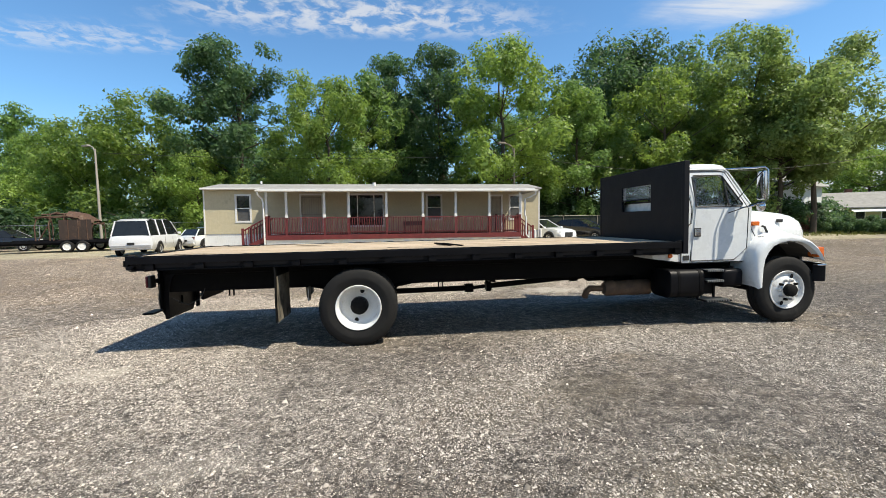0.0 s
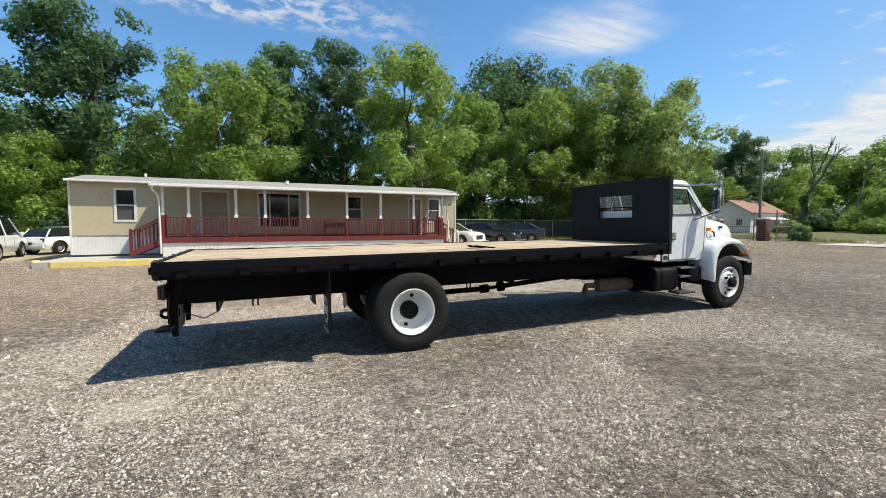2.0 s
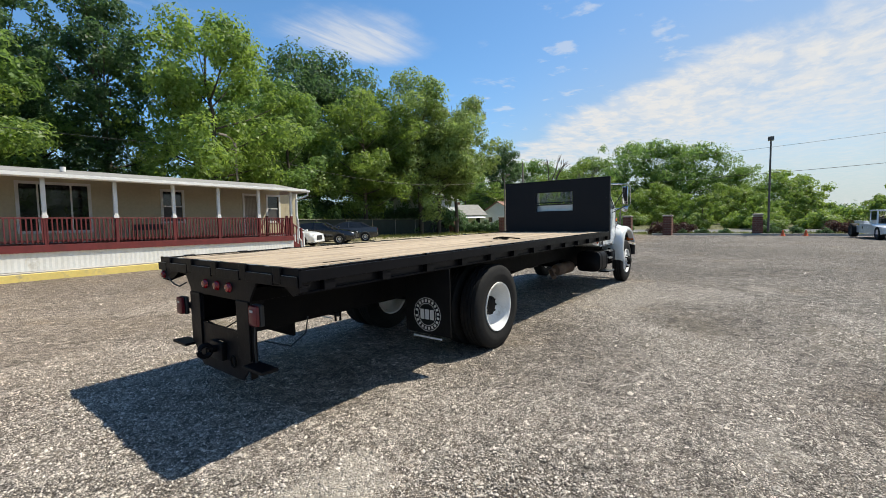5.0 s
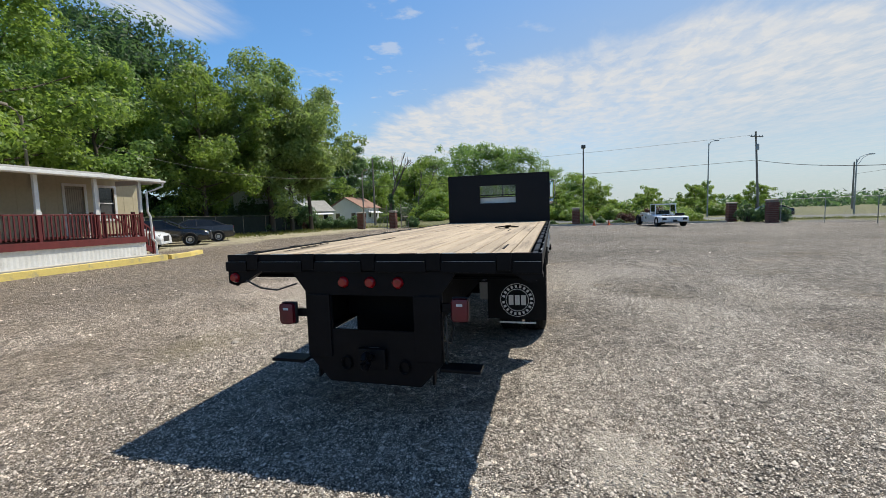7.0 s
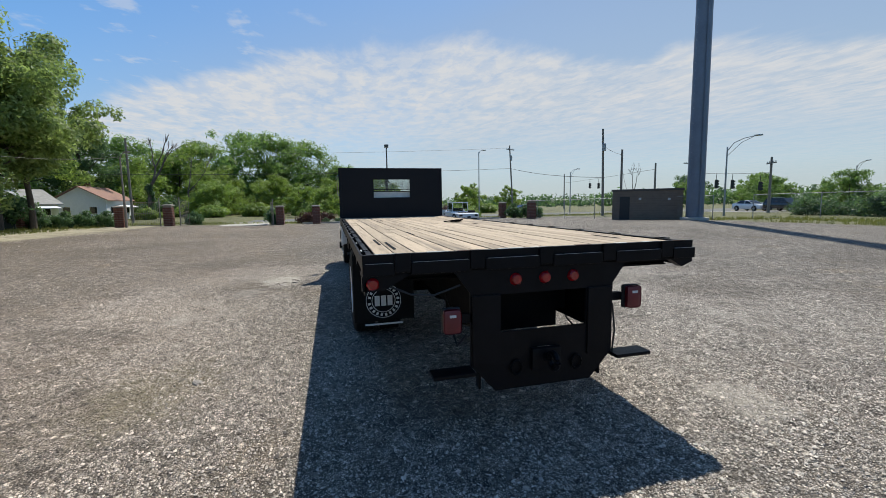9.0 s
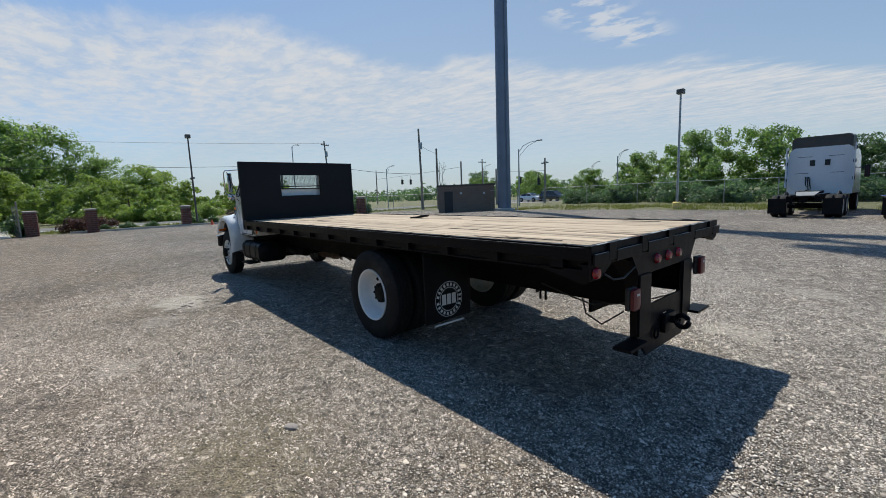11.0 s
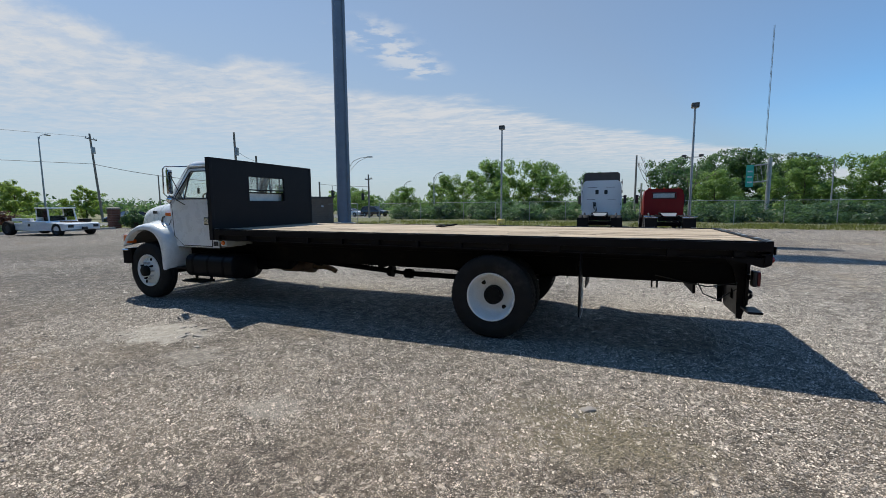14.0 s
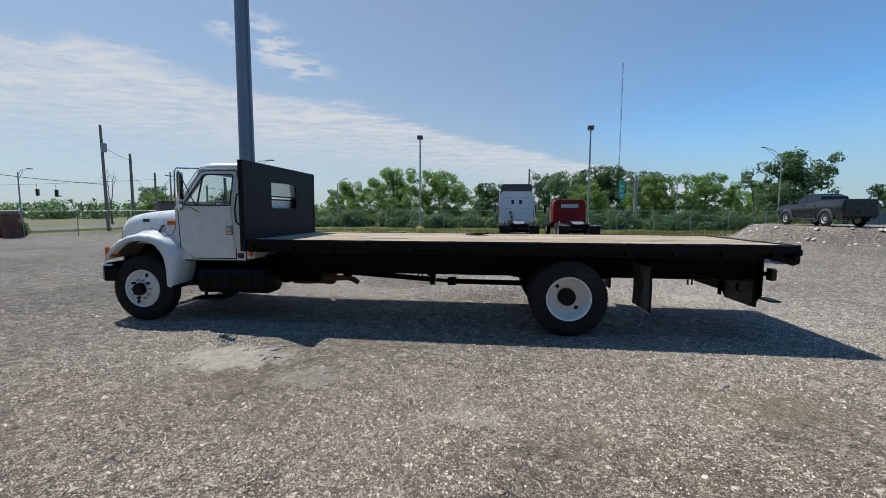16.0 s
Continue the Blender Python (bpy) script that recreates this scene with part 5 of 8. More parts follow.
ARC = [(6.025, 0.52), (6.03, 0.66), (6.037, 0.807), (6.065, 0.956), (6.12, 1.059), (6.205, 1.15), (6.325, 1.2), (6.465, 1.22), (6.655, 1.2), (6.795, 1.144), (6.9, 1.059), (6.976, 0.979), (7.014, 0.921)]
for s in (-1, 1):
    rows = []
    for i, ((ax, az), (ox, oz)) in enumerate(zip(ARC, OUT)):
        # across: inner lip, arch edge, side face, shoulder, top running in to the hood
        f = smoothstep(0, 6, i) * smoothstep(14, 8, i)
        rows.append([(ax, s * 1.10, az - 0.005), (ax, s * 1.205, az), (ax + (ox - ax) * 0.5, s * 1.222, az + (oz - az) * 0.5), (ox + (ax - ox) * 0.15, s * 1.20, oz - 0.02),
                     (ox, s * 1.15, oz + 0.004), (ox, s * 1.05, oz + 0.012), (ox, s * 0.9, oz + 0.02 + 0.04 * f), (ox, s * 0.74, oz + 0.03 + 0.09 * f)])
    fender = part("fender", loft(rows, bm=bmesh.new()), "white_paint", hood, "white fender over the front wheel", smooth=60)
    part("wheel_arch", loft([[(ax + 0.01, s * 1.1, az + 0.01), (ax + 0.01, s * 0.62, az + 0.03)] for ax, az in ARC], bm=bmesh.new()), "plastic", fender)
    part("turn_lamp", B(6.955, s * 1.12 - 0.085, 0.955, 7.065, s * 1.12 + 0.085, 1.115, bevel=0.02), "orange_lens", fender, "orange turn lamp")
    part("hood_latch", T([(6.32, s * 0.965, 1.34), (6.23, s * 1.0, 1.44), (6.20, s * 0.985, 1.45)], 0.016, 8), "plastic", hood)
    part("hood_seam", T([(5.99, s * 0.995, 1.70), (6.0, s * 1.0, 1.42), (6.06, s * 1.01, 1.30), (6.18, s * 1.05, 1.285), (6.26, s * 1.15, 1.295)], 0.006, 6), "plastic", hood)
    part("name_badge", B(6.55, s * 0.885 - 0.004, 1.5, 6.66, s * 0.885 + 0.004, 1.55), "plastic", hood)
bm = bmesh.new()
rows = []
for x, y in ((6.94, -1.21), (7.06, -1.23), (7.20, -1.12), (7.29, -0.7), (7.31, 0.0), (7.29, 0.7), (7.20, 1.12), (7.06, 1.23), (6.94, 1.21)):
    n = Vector((x - 6.2, y * 0.6, 0)).normalized() * 0.05
    rows.append([(x, y, 0.585), (x, y, 0.83), (x - n.x, y - n.y, 0.845), (x - n.x, y - n.y, 0.585)])
bumper = part("bumper", loft(rows, closed=True, bm=bm), "black_steel", truck, "black steel bumper with bright top edge", smooth=40)
part("bumper_trim", T([(r[1][0], r[1][1], r[1][2] + 0.006) for r in rows], 0.014, 6), "chrome", bumper)

# ---- the long tan mobile home with its porch ----
home = thing("mobile_home", "long tan mobile home with white trim and red-stained porch", "house", pose(0, 13.9, 0, 0, 0.6, 0))
X0, X1, WALL = -9.35, 8.72, 2.3
openings = {"window_a": (-7.70, 1.80, -7.06, 3.10), "door_a": (-4.42, 1.10, -3.36, 3.12), "window_b": (-1.95, 1.50, -0.12, 3.12), "window_c": (2.34, 1.82, 3.06, 3.06), "door_b": (5.82, 1.06, 6.48, 3.04), "window_d": (7.02, 1.80, 7.62, 3.04)}
holes = [rect(*v) for v in openings.values()]
front = part("front_wall", sheet_panel(rect(X0, 1.12, X1, 3.42), holes, lambda u, v, d: (u, WALL + d, v), 0.12), "tan", home)
part("end_wall", B(X0, WALL + 0.12, 1.12, X0 + 0.12, 6.5, 3.42), "tan", home)
part("end_wall", B(X1 - 0.12, WALL + 0.12, 1.12, X1, 6.5, 3.42), "tan", home)
part("back_wall", B(X0 + 0.12, 6.38, 1.12, X1 - 0.12, 6.5, 3.42), "tan", home)
part("floor_slab", B(X0 + 0.12, WALL + 0.13, 1.0, X1 - 0.12, 6.38, 1.1), "door_taupe", home)
# ribbed siding: thin vertical battens proud of the wall
xs = [X0 + 0.3 + 0.4064 * k for k in range(44)]
bm = bmesh.new()
for x in xs:
    if not any(a - 0.1 < x < c + 0.1 for a, b, c, d in openings.values()):
        box(bm, x - 0.006, WALL - 0.004, 1.14, x + 0.006, WALL, 3.40)
part("siding_ribs", bm, "tan", front, kind="stuff")


def corrugated(x0, x1, y, z0, z1, pitch=0.1, depth=0.005):
    n = int((x1 - x0) / (pitch / 2))
    rows = [[(x0 + (x1 - x0) * k / n, y - (depth if k % 2 else 0), z) for z in (z0, z1)] for k in range(n + 1)]
    return loft(rows, bm=bmesh.new())


part("skirting", corrugated(X0, X1, WALL + 0.03, 0.28, 1.118), "skirt", home, "white corrugated skirting")
part("end_skirting", B(X1 - 0.03, WALL + 0.04, 0.28, X1 - 0.01, 6.48, 1.118), "skirt", home)
part("end_skirting", B(X0 + 0.01, WALL + 0.04, 0.28, X0 + 0.03, 6.48, 1.118), "skirt", home)
for x in (X0, X1):
    part("corner_trim", B(x - 0.06 if x > 0 else x - 0.01, WALL - 0.02, 0.3, x + 0.01 if x > 0 else x + 0.06, WALL - 0.001, 3.42), "trim_white", home)

for nm, (a, b, c, d) in openings.items():
    kind = nm.split("_")[0]
    bm = bmesh.new()
    t = 0.095
    for q in ((a - t, b - t, a, d + t), (c, b - t, c + t, d + t), (a, d, c, d + t), (a, b - t, c, b)):
        box(bm, q[0], WALL - 0.025, q[1], q[2], WALL - 0.002, q[3])
    if kind == "door":
        w = part("door", bm, "trim_white", home, "taupe door behind a barred security screen")
        part("door_leaf", B(a, WALL + 0.05, b, c, WALL + 0.09, d), "door_taupe", w)
        for k in range(9):
            x = a + (c - a) * (k + 0.5) / 9
            part("security_bar", T([(x, WALL + 0.01, b + 0.03), (x, WALL + 0.01, d - 0.03)], 0.008, 5), "iron", w)
        for k in (0.05, 0.5, 0.95):
            part("security_rail", B(a, WALL, b + (d - b) * k - 0.02, c, WALL + 0.02, b + (d - b) * k + 0.02), "iron", w)
        part("door_knob", lathe(bmesh.new(), [(0.001, -0.05), (0.03, -0.04), (0.03, -0.02), (0.012, 0.0)], 12, pose(a + 0.09, WALL - 0.0, (b + d) / 2 - 0.05)), "chrome", w, smooth=50)
    else:
        w = part("window", bm, "trim_white", home, "white-framed window with dark glass")
        mid = (b + d) / 2
        if nm == "window_b":
            for x0, x1 in ((a, a + 0.45), (a + 0.49, c - 0.49), (c - 0.45, c)):
                part("pane", B(x0, WALL + 0.04, b, x1, WALL + 0.05, d), "house_glass", w)
            for x in (a + 0.47, c - 0.47):
                part("mullion", B(x - 0.025, WALL + 0.02, b, x + 0.025, WALL + 0.06, d), "trim_white", w)
        else:
            part("pane", B(a, WALL + 0.055, mid, c, WALL + 0.065, d), "house_glass", w)
            part("pane", B(a, WALL + 0.04, b, c, WALL + 0.05, mid), "screen", w, "grey insect screen")
            part("sash_bar", B(a, WALL + 0.02, mid - 0.025, c, WALL + 0.06, mid + 0.025), "trim_white", w)

# roof: low gable, porch roof, gutters
sec = lambda x: [(x, WALL - 0.25, 3.43), (x, WALL - 0.25, 3.50), (x, 4.4, 3.90), (x, 6.8, 3.50), (x, 6.8, 3.43)]
roof = part("roof", loft([sec(X0 - 0.03), sec(X1 + 0.05)], closed=True), "roof_metal", home, "low grey roof with white eaves")
sec = lambda x: [(x, -0.22, 3.20), (x, -0.22, 3.26), (x, WALL - 0.2, 3.56), (x, WALL - 0.1, 3.48)]
part("porch_roof", loft([sec(-5.95), sec(7.55)], closed=True), "roof_metal", roof, "corrugated porch roof with white edge")
part("eave_trim", B(-5.97, -0.25, 3.12, 7.57, -0.222, 3.27, bevel=0.006), "trim_white", roof)
part("eave_trim", B(X0 - 0.04, WALL - 0.28, 3.40, -5.98, WALL - 0.252, 3.51), "trim_white", roof)
part("gable_trim", B(7.552, -0.2, 3.1, 7.575, WALL - 0.2, 3.30), "trim_white", roof)
gut = [(-0.34, 3.22), (-0.345, 3.16), (-0.31, 3.13), (-0.26, 3.13), (-0.255, 3.22), (-0.27, 3.22), (-0.275, 3.15), (-0.32, 3.15), (-0.325, 3.22)]
part("gutter", loft([[(x, u, v) for u, v in gut] for x in (-5.95, 7.7)], closed=True), "trim_white", roof, "white gutter")
part("gutter", loft([[(x, u + WALL - 0.02, v + 0.27) for u, v in gut] for x in (X0 - 0.02, -6.0)], closed=True), "trim_white", roof, "white gutter")
part("downspout", T([(-5.85, -0.3, 3.13), (-5.85, -0.26, 3.0), (-5.72, -0.06, 2.8), (-5.68, -0.04, 2.6), (-5.66, -0.05, 0.4)], 0.04, 6), "trim_white", roof)
part("downspout", T([(7.6, -0.3, 3.14), (7.62, -0.25, 3.0), (7.4, -0.06, 2.86), (7.15, 0.02, 2.76), (7.14, 0.02, 2.0), (7.2, -0.02, 1.8), (7.2, -0.03, 0.95), (7.32, -0.05, 0.8), (7.32, -0.06, 0.35)], 0.04, 6), "trim_white", roof)
part("roof_vent", T([(-0.6, 3.2, 3.7), (-0.6, 3.2, 3.88)], 0.09, 10), "trim_white", roof)
part("roof_vent", T([(-7.0, 4.2, 3.9), (-7.0, 4.2, 4.05)], 0.06, 10), "trim_white", roof)

# porch
porch = thing("porch", "raised porch with dark red railing and white roof posts", "porch", pose(0, 13.9, 0, 0, 0.6, 0))
PX0, PX1 = -5.62, 6.95
part("rim_board", B(PX0, -0.03, 0.84, PX1, 0.02, 1.06, bevel=0.004), "porch_red", porch, "dark red rim board")
part("rim_board", B(PX1 - 0.05, 0.02, 0.84, PX1, WALL, 1.06), "porch_red", porch)
for k in range(15):
    y = 0.025 + k * 0.15
    part("deck_board", B(PX0, y, 1.03, PX1 - 0.055, y + 0.143, 1.065), "porch_red", porch)
part("porch_skirting", corrugated(PX0, PX1, 0.03, 0.27, 0.84, 0.14, 0.005), "skirt", porch, "white corrugated skirting under the porch")
part("porch_skirting", B(PX1 - 0.03, 0.04, 0.27, PX1 - 0.01, WALL, 0.84), "skirt", porch)
for x in (-4.65, -2.87, -1.70, 0.12, 1.92, 3.57, 5.3):
    part("roof_post", B(x - 0.055, 0.03, 1.92, x + 0.055, 0.13, 3.14, bevel=0.006), "trim_white", porch)
    part("post_foot", B(x - 0.075, 0.015, 1.90, x + 0.075, 0.145, 2.0, bevel=0.006), "trim_white", porch)
    part("newel_post", B(x - 0.05, 0.03, 1.065, x + 0.05, 0.13, 1.9, bevel=0.006), "porch_red", porch)
for x in (PX0 + 0.05, PX1 - 0.05):
    part("roof_post", B(x - 0.05, 0.03, 1.98, x + 0.05, 0.13, 3.14, bevel=0.006), "trim_white", porch)
    part("newel_post", B(x - 0.05, 0.03, 1.065, x + 0.05, 0.13, 1.99, bevel=0.006), "porch_red", porch)
    part("newel_post", B(x - 0.05, 0.42, 1.065, x + 0.05, 0.52, 2.02, bevel=0.006), "porch_red", porch)
for x in (5.95, 6.35):
    part("newel_post", B(x - 0.05, 1.2, 1.065, x + 0.05, 1.3, 2.02, bevel=0.006), "porch_red", porch)
part("hand_rail", B(PX0, 0.02, 1.88, PX1, 0.14, 1.92, bevel=0.006), "porch_red", porch)
part("hand_rail", B(PX1 - 0.1, 0.14, 1.88, PX1, 1.2, 1.92, bevel=0.006), "porch_red", porch)
part("lower_rail", B(PX0, 0.05, 1.17, PX1, 0.11, 1.21), "porch_red", porch)
me = bpy.data.meshes.new("baluster")
bm = B(-0.017, -0.017, 1.12, 0.017, 0.017, 1.885)
bm.to_mesh(me), bm.free()
me.materials.append(M["porch_red"])
k = 0
x = PX0 + 0.18
while x < PX1 - 0.1:
    link("baluster", me, "porch_red", porch).location = (x, 0.035, 0)
    x += 0.118
for i in range(8):
    link("baluster", me, "porch_red", porch).location = (PX1 - 0.05, 0.24 + 0.118 * i, 0)


def stair(x_top, way, y0, y1, steps):
    """Wooden steps going down along x from the deck's end."""
    run, z = 0.27, 1.04
    drop = (z - 0.32) / (steps + 1)
    for k in range(steps):
        x = x_top + way * run * k
        part("tread", B(min(x, x + way * run), y0, z - drop * (k + 1) - 0.04, max(x, x + way * run), y1, z - drop * (k + 1)), "porch_red", porch)
    xe = x_top + way * run * steps
    for y in (y0, y1):
        part("stringer", loft([[(x_top, y + e, 1.04), (x_top, y + e, 0.78), (xe, y + e, 0.30), (xe, y + e, 0.52)] for e in (-0.02, 0.02)], closed=True), "porch_red", porch)
        part("stair_rail", loft([[(x_top, y + e, 1.92), (x_top, y + e, 1.85), (xe, y + e, 1.25), (xe, y + e, 1.32)] for e in (-0.03, 0.03)], closed=True), "porch_red", porch)
        part("stair_post", B(xe - 0.05, y - 0.05, 0.3, xe + 0.05, y + 0.05, 1.42, bevel=0.006), "porch_red", porch)
        n = int(run * steps / 0.13)
        for k in range(1, n):
            t = k / n
            x = x_top + (xe - x_top) * t
            part("stair_baluster", B(x - 0.017, y - 0.017, 0.95 - 0.62 * t, x + 0.017, y + 0.017, 1.87 - 0.6 * t), "porch_red", porch)


stair(PX0, -1, 0.1, 1.25, 4)
stair(PX1, 1, 0.6, 1.6, 3)
bench = thing("porch_bench", "small dark bench on the porch", "bench", pose(1.55, 15.3, 1.05))
bm = B(-0.55, -0.2, 0.40, 0.55, 0.2, 0.44)
part("seat", bm, "plastic", bench)
for x in (-0.5, 0.5):
    for y in (-0.17, 0.17):
        part("leg", B(x - 0.02, y - 0.02, 0, x + 0.02, y + 0.02, 0.40), "plastic", bench)
part("backrest", B(-0.55, 0.17, 0.44, 0.55, 0.2, 0.62), "plastic", bench)

# kerb and pad before the home
def strip(name, pts, width, z0, z1, mat, label, kind="structure", follow=True):
    rows = []
    for i, (x, y) in enumerate(pts):
        a, b = Vector(pts[max(i - 1, 0)]), Vector(pts[min(i + 1, len(pts) - 1)])
        d = (b - a).normalized()
        nx, ny = -d.y * width / 2, d.x * width / 2
        g = ground_z(x, y) if follow else 0
        rows.append([(x - nx, y - ny, g + z0), (x - nx * 0.9, y - ny * 0.9, g + z1), (x + nx * 0.9, y + ny * 0.9, g + z1), (x + nx, y + ny, g + z0)])
    return part(name, loft(rows, closed=True), mat, None, label, kind=kind)


strip("kerb", [(-9.9, 14.6), (-9.6, 13.9), (-9.0, 13.55), (-8.0, 13.45), (-4, 13.3), (0, 13.25), (4, 13.2), (7.1, 13.2)], 0.26, -0.1, 0.2, "yellow", "chipped yellow-painted concrete kerb")
strip("kerb", [(7.35, 13.3), (8.3, 13.35), (9.3, 13.75)], 0.26, -0.1, 0.16, "yellow", "worn pale yellow kerb beside the car spaces")
bm = B(-9.6, 13.5, 0.05, 7.2, 16.3, 0.285)
part("pavement", bm, "concrete", None, "narrow concrete pad between kerb and home", kind="structure")
for x, y in ((8.0, 14.9), (8.55, 15.5)):
    b_ = thing("bollard", "short white-painted bollard beside the porch steps", "bollard", pose(x, y, ground_z(x, y)), group="white bollards")
    part("post", T([(0, 0, -0.05), (0, 0, 0.95)], 0.075, 14), "trim_white", b_, smooth=40)
    part("cap", lathe(bmesh.new(), [(0.075, 0), (0.05, 0.03), (0.001, 0.04)], 14, pose(0, 0, 0.95, 90, 0, 0)), "trim_white", b_, smooth=50)

# ---- parked vehicles ----
def wheel_at(parent, x, y, r, width, s, rim="rim_silver"):
    m = pose(x, y, r, 0, 0, 0 if s < 0 else 180)
    h = width / 2
    w = part("wheel", lathe(bmesh.new(), [(r * 0.62, -h), (r * 0.9, -h), (r * 0.98, -h * 0.8), (r, -h * 0.5), (r, h * 0.5), (r * 0.98, h * 0.8), (r * 0.9, h), (r * 0.62, h)], 28, m, cap=False), "rubber", parent, smooth=40)
    part("rim", lathe(bmesh.new(), [(0.001, -h * 0.7), (r * 0.2, -h * 0.75), (r * 0.5, -h * 0.55), (r * 0.58, -h * 0.9), (r * 0.63, -h * 0.95), (r * 0.63, h)], 20, m), rim, w, smooth=40)
    return w


CAR = {  # side outlines: x as a share of the length from the tail, z as a share of the height
    "hatch": dict(body=((0, .28, .54), (.02, .2, .64), (.12, .16, .66), (.45, .16, .65), (.70, .16, .64), (.80, .16, .625), (.92, .17, .58), (.975, .19, .52), (1, .23, .44)), cabin=((.04, .60), (.13, .93), (.30, 1.0), (.50, .99), (.74, .585)), wheels=(.19, .80)),
    "sedan": dict(body=((0, .28, .60), (.015, .2, .70), (.10, .17, .73), (.25, .17, .70), (.65, .17, .68), (.80, .17, .65), (.92, .18, .60), (.975, .2, .54), (1, .24, .46)), cabin=((.10, .70), (.25, .95), (.40, 1.0), (.53, .985), (.73, .65)), wheels=(.20, .80)),
    "suv": dict(body=((0, .3, .55), (.01, .22, .62), (.10, .2, .64), (.45, .2, .63), (.72, .2, .61), (.92, .22, .56), (.985, .26, .5), (1, .30, .38)), cabin=((.015, .62), (.07, .95), (.25, 1.0), (.55, .99), (.74, .62)), wheels=(.19, .80)),
    "van": dict(body=((0, .24, .52), (.005, .18, .55), (.10, .16, .56), (.45, .16, .56), (.78, .16, .55), (.90, .17, .52), (.985, .2, .46), (1, .26, .34)), cabin=((.006, .55), (.03, .95), (.12, 1.0), (.62, 1.0), (.72, .95), (.86, .54)), wheels=(.20, .80)),
    "crew_pickup": dict(body=((0, .34, .77), (.006, .29, .80), (.02, .25, .805), (.34, .23, .80), (.36, .23, .74), (.60, .23, .72), (.74, .24, .70), (.86, .25, .68), (.945, .28, .645), (.985, .32, .58), (1, .38, .50)), cabin=((.335, .73), (.355, .93), (.41, .99), (.50, 1.0), (.585, .985), (.735, .70)), wheels=(.215, .815)),
    "pickup": dict(body=((0, .30, .64), (.005, .25, .68), (.02, .22, .69), (.34, .22, .68), (.60, .22, .66), (.74, .22, .65), (.92, .23, .62), (.975, .25, .57), (1, .30, .46)), cabin=((.33, .67), (.37, .95), (.45, 1.0), (.58, .99), (.72, .65)), wheels=(.22, .81)),
}


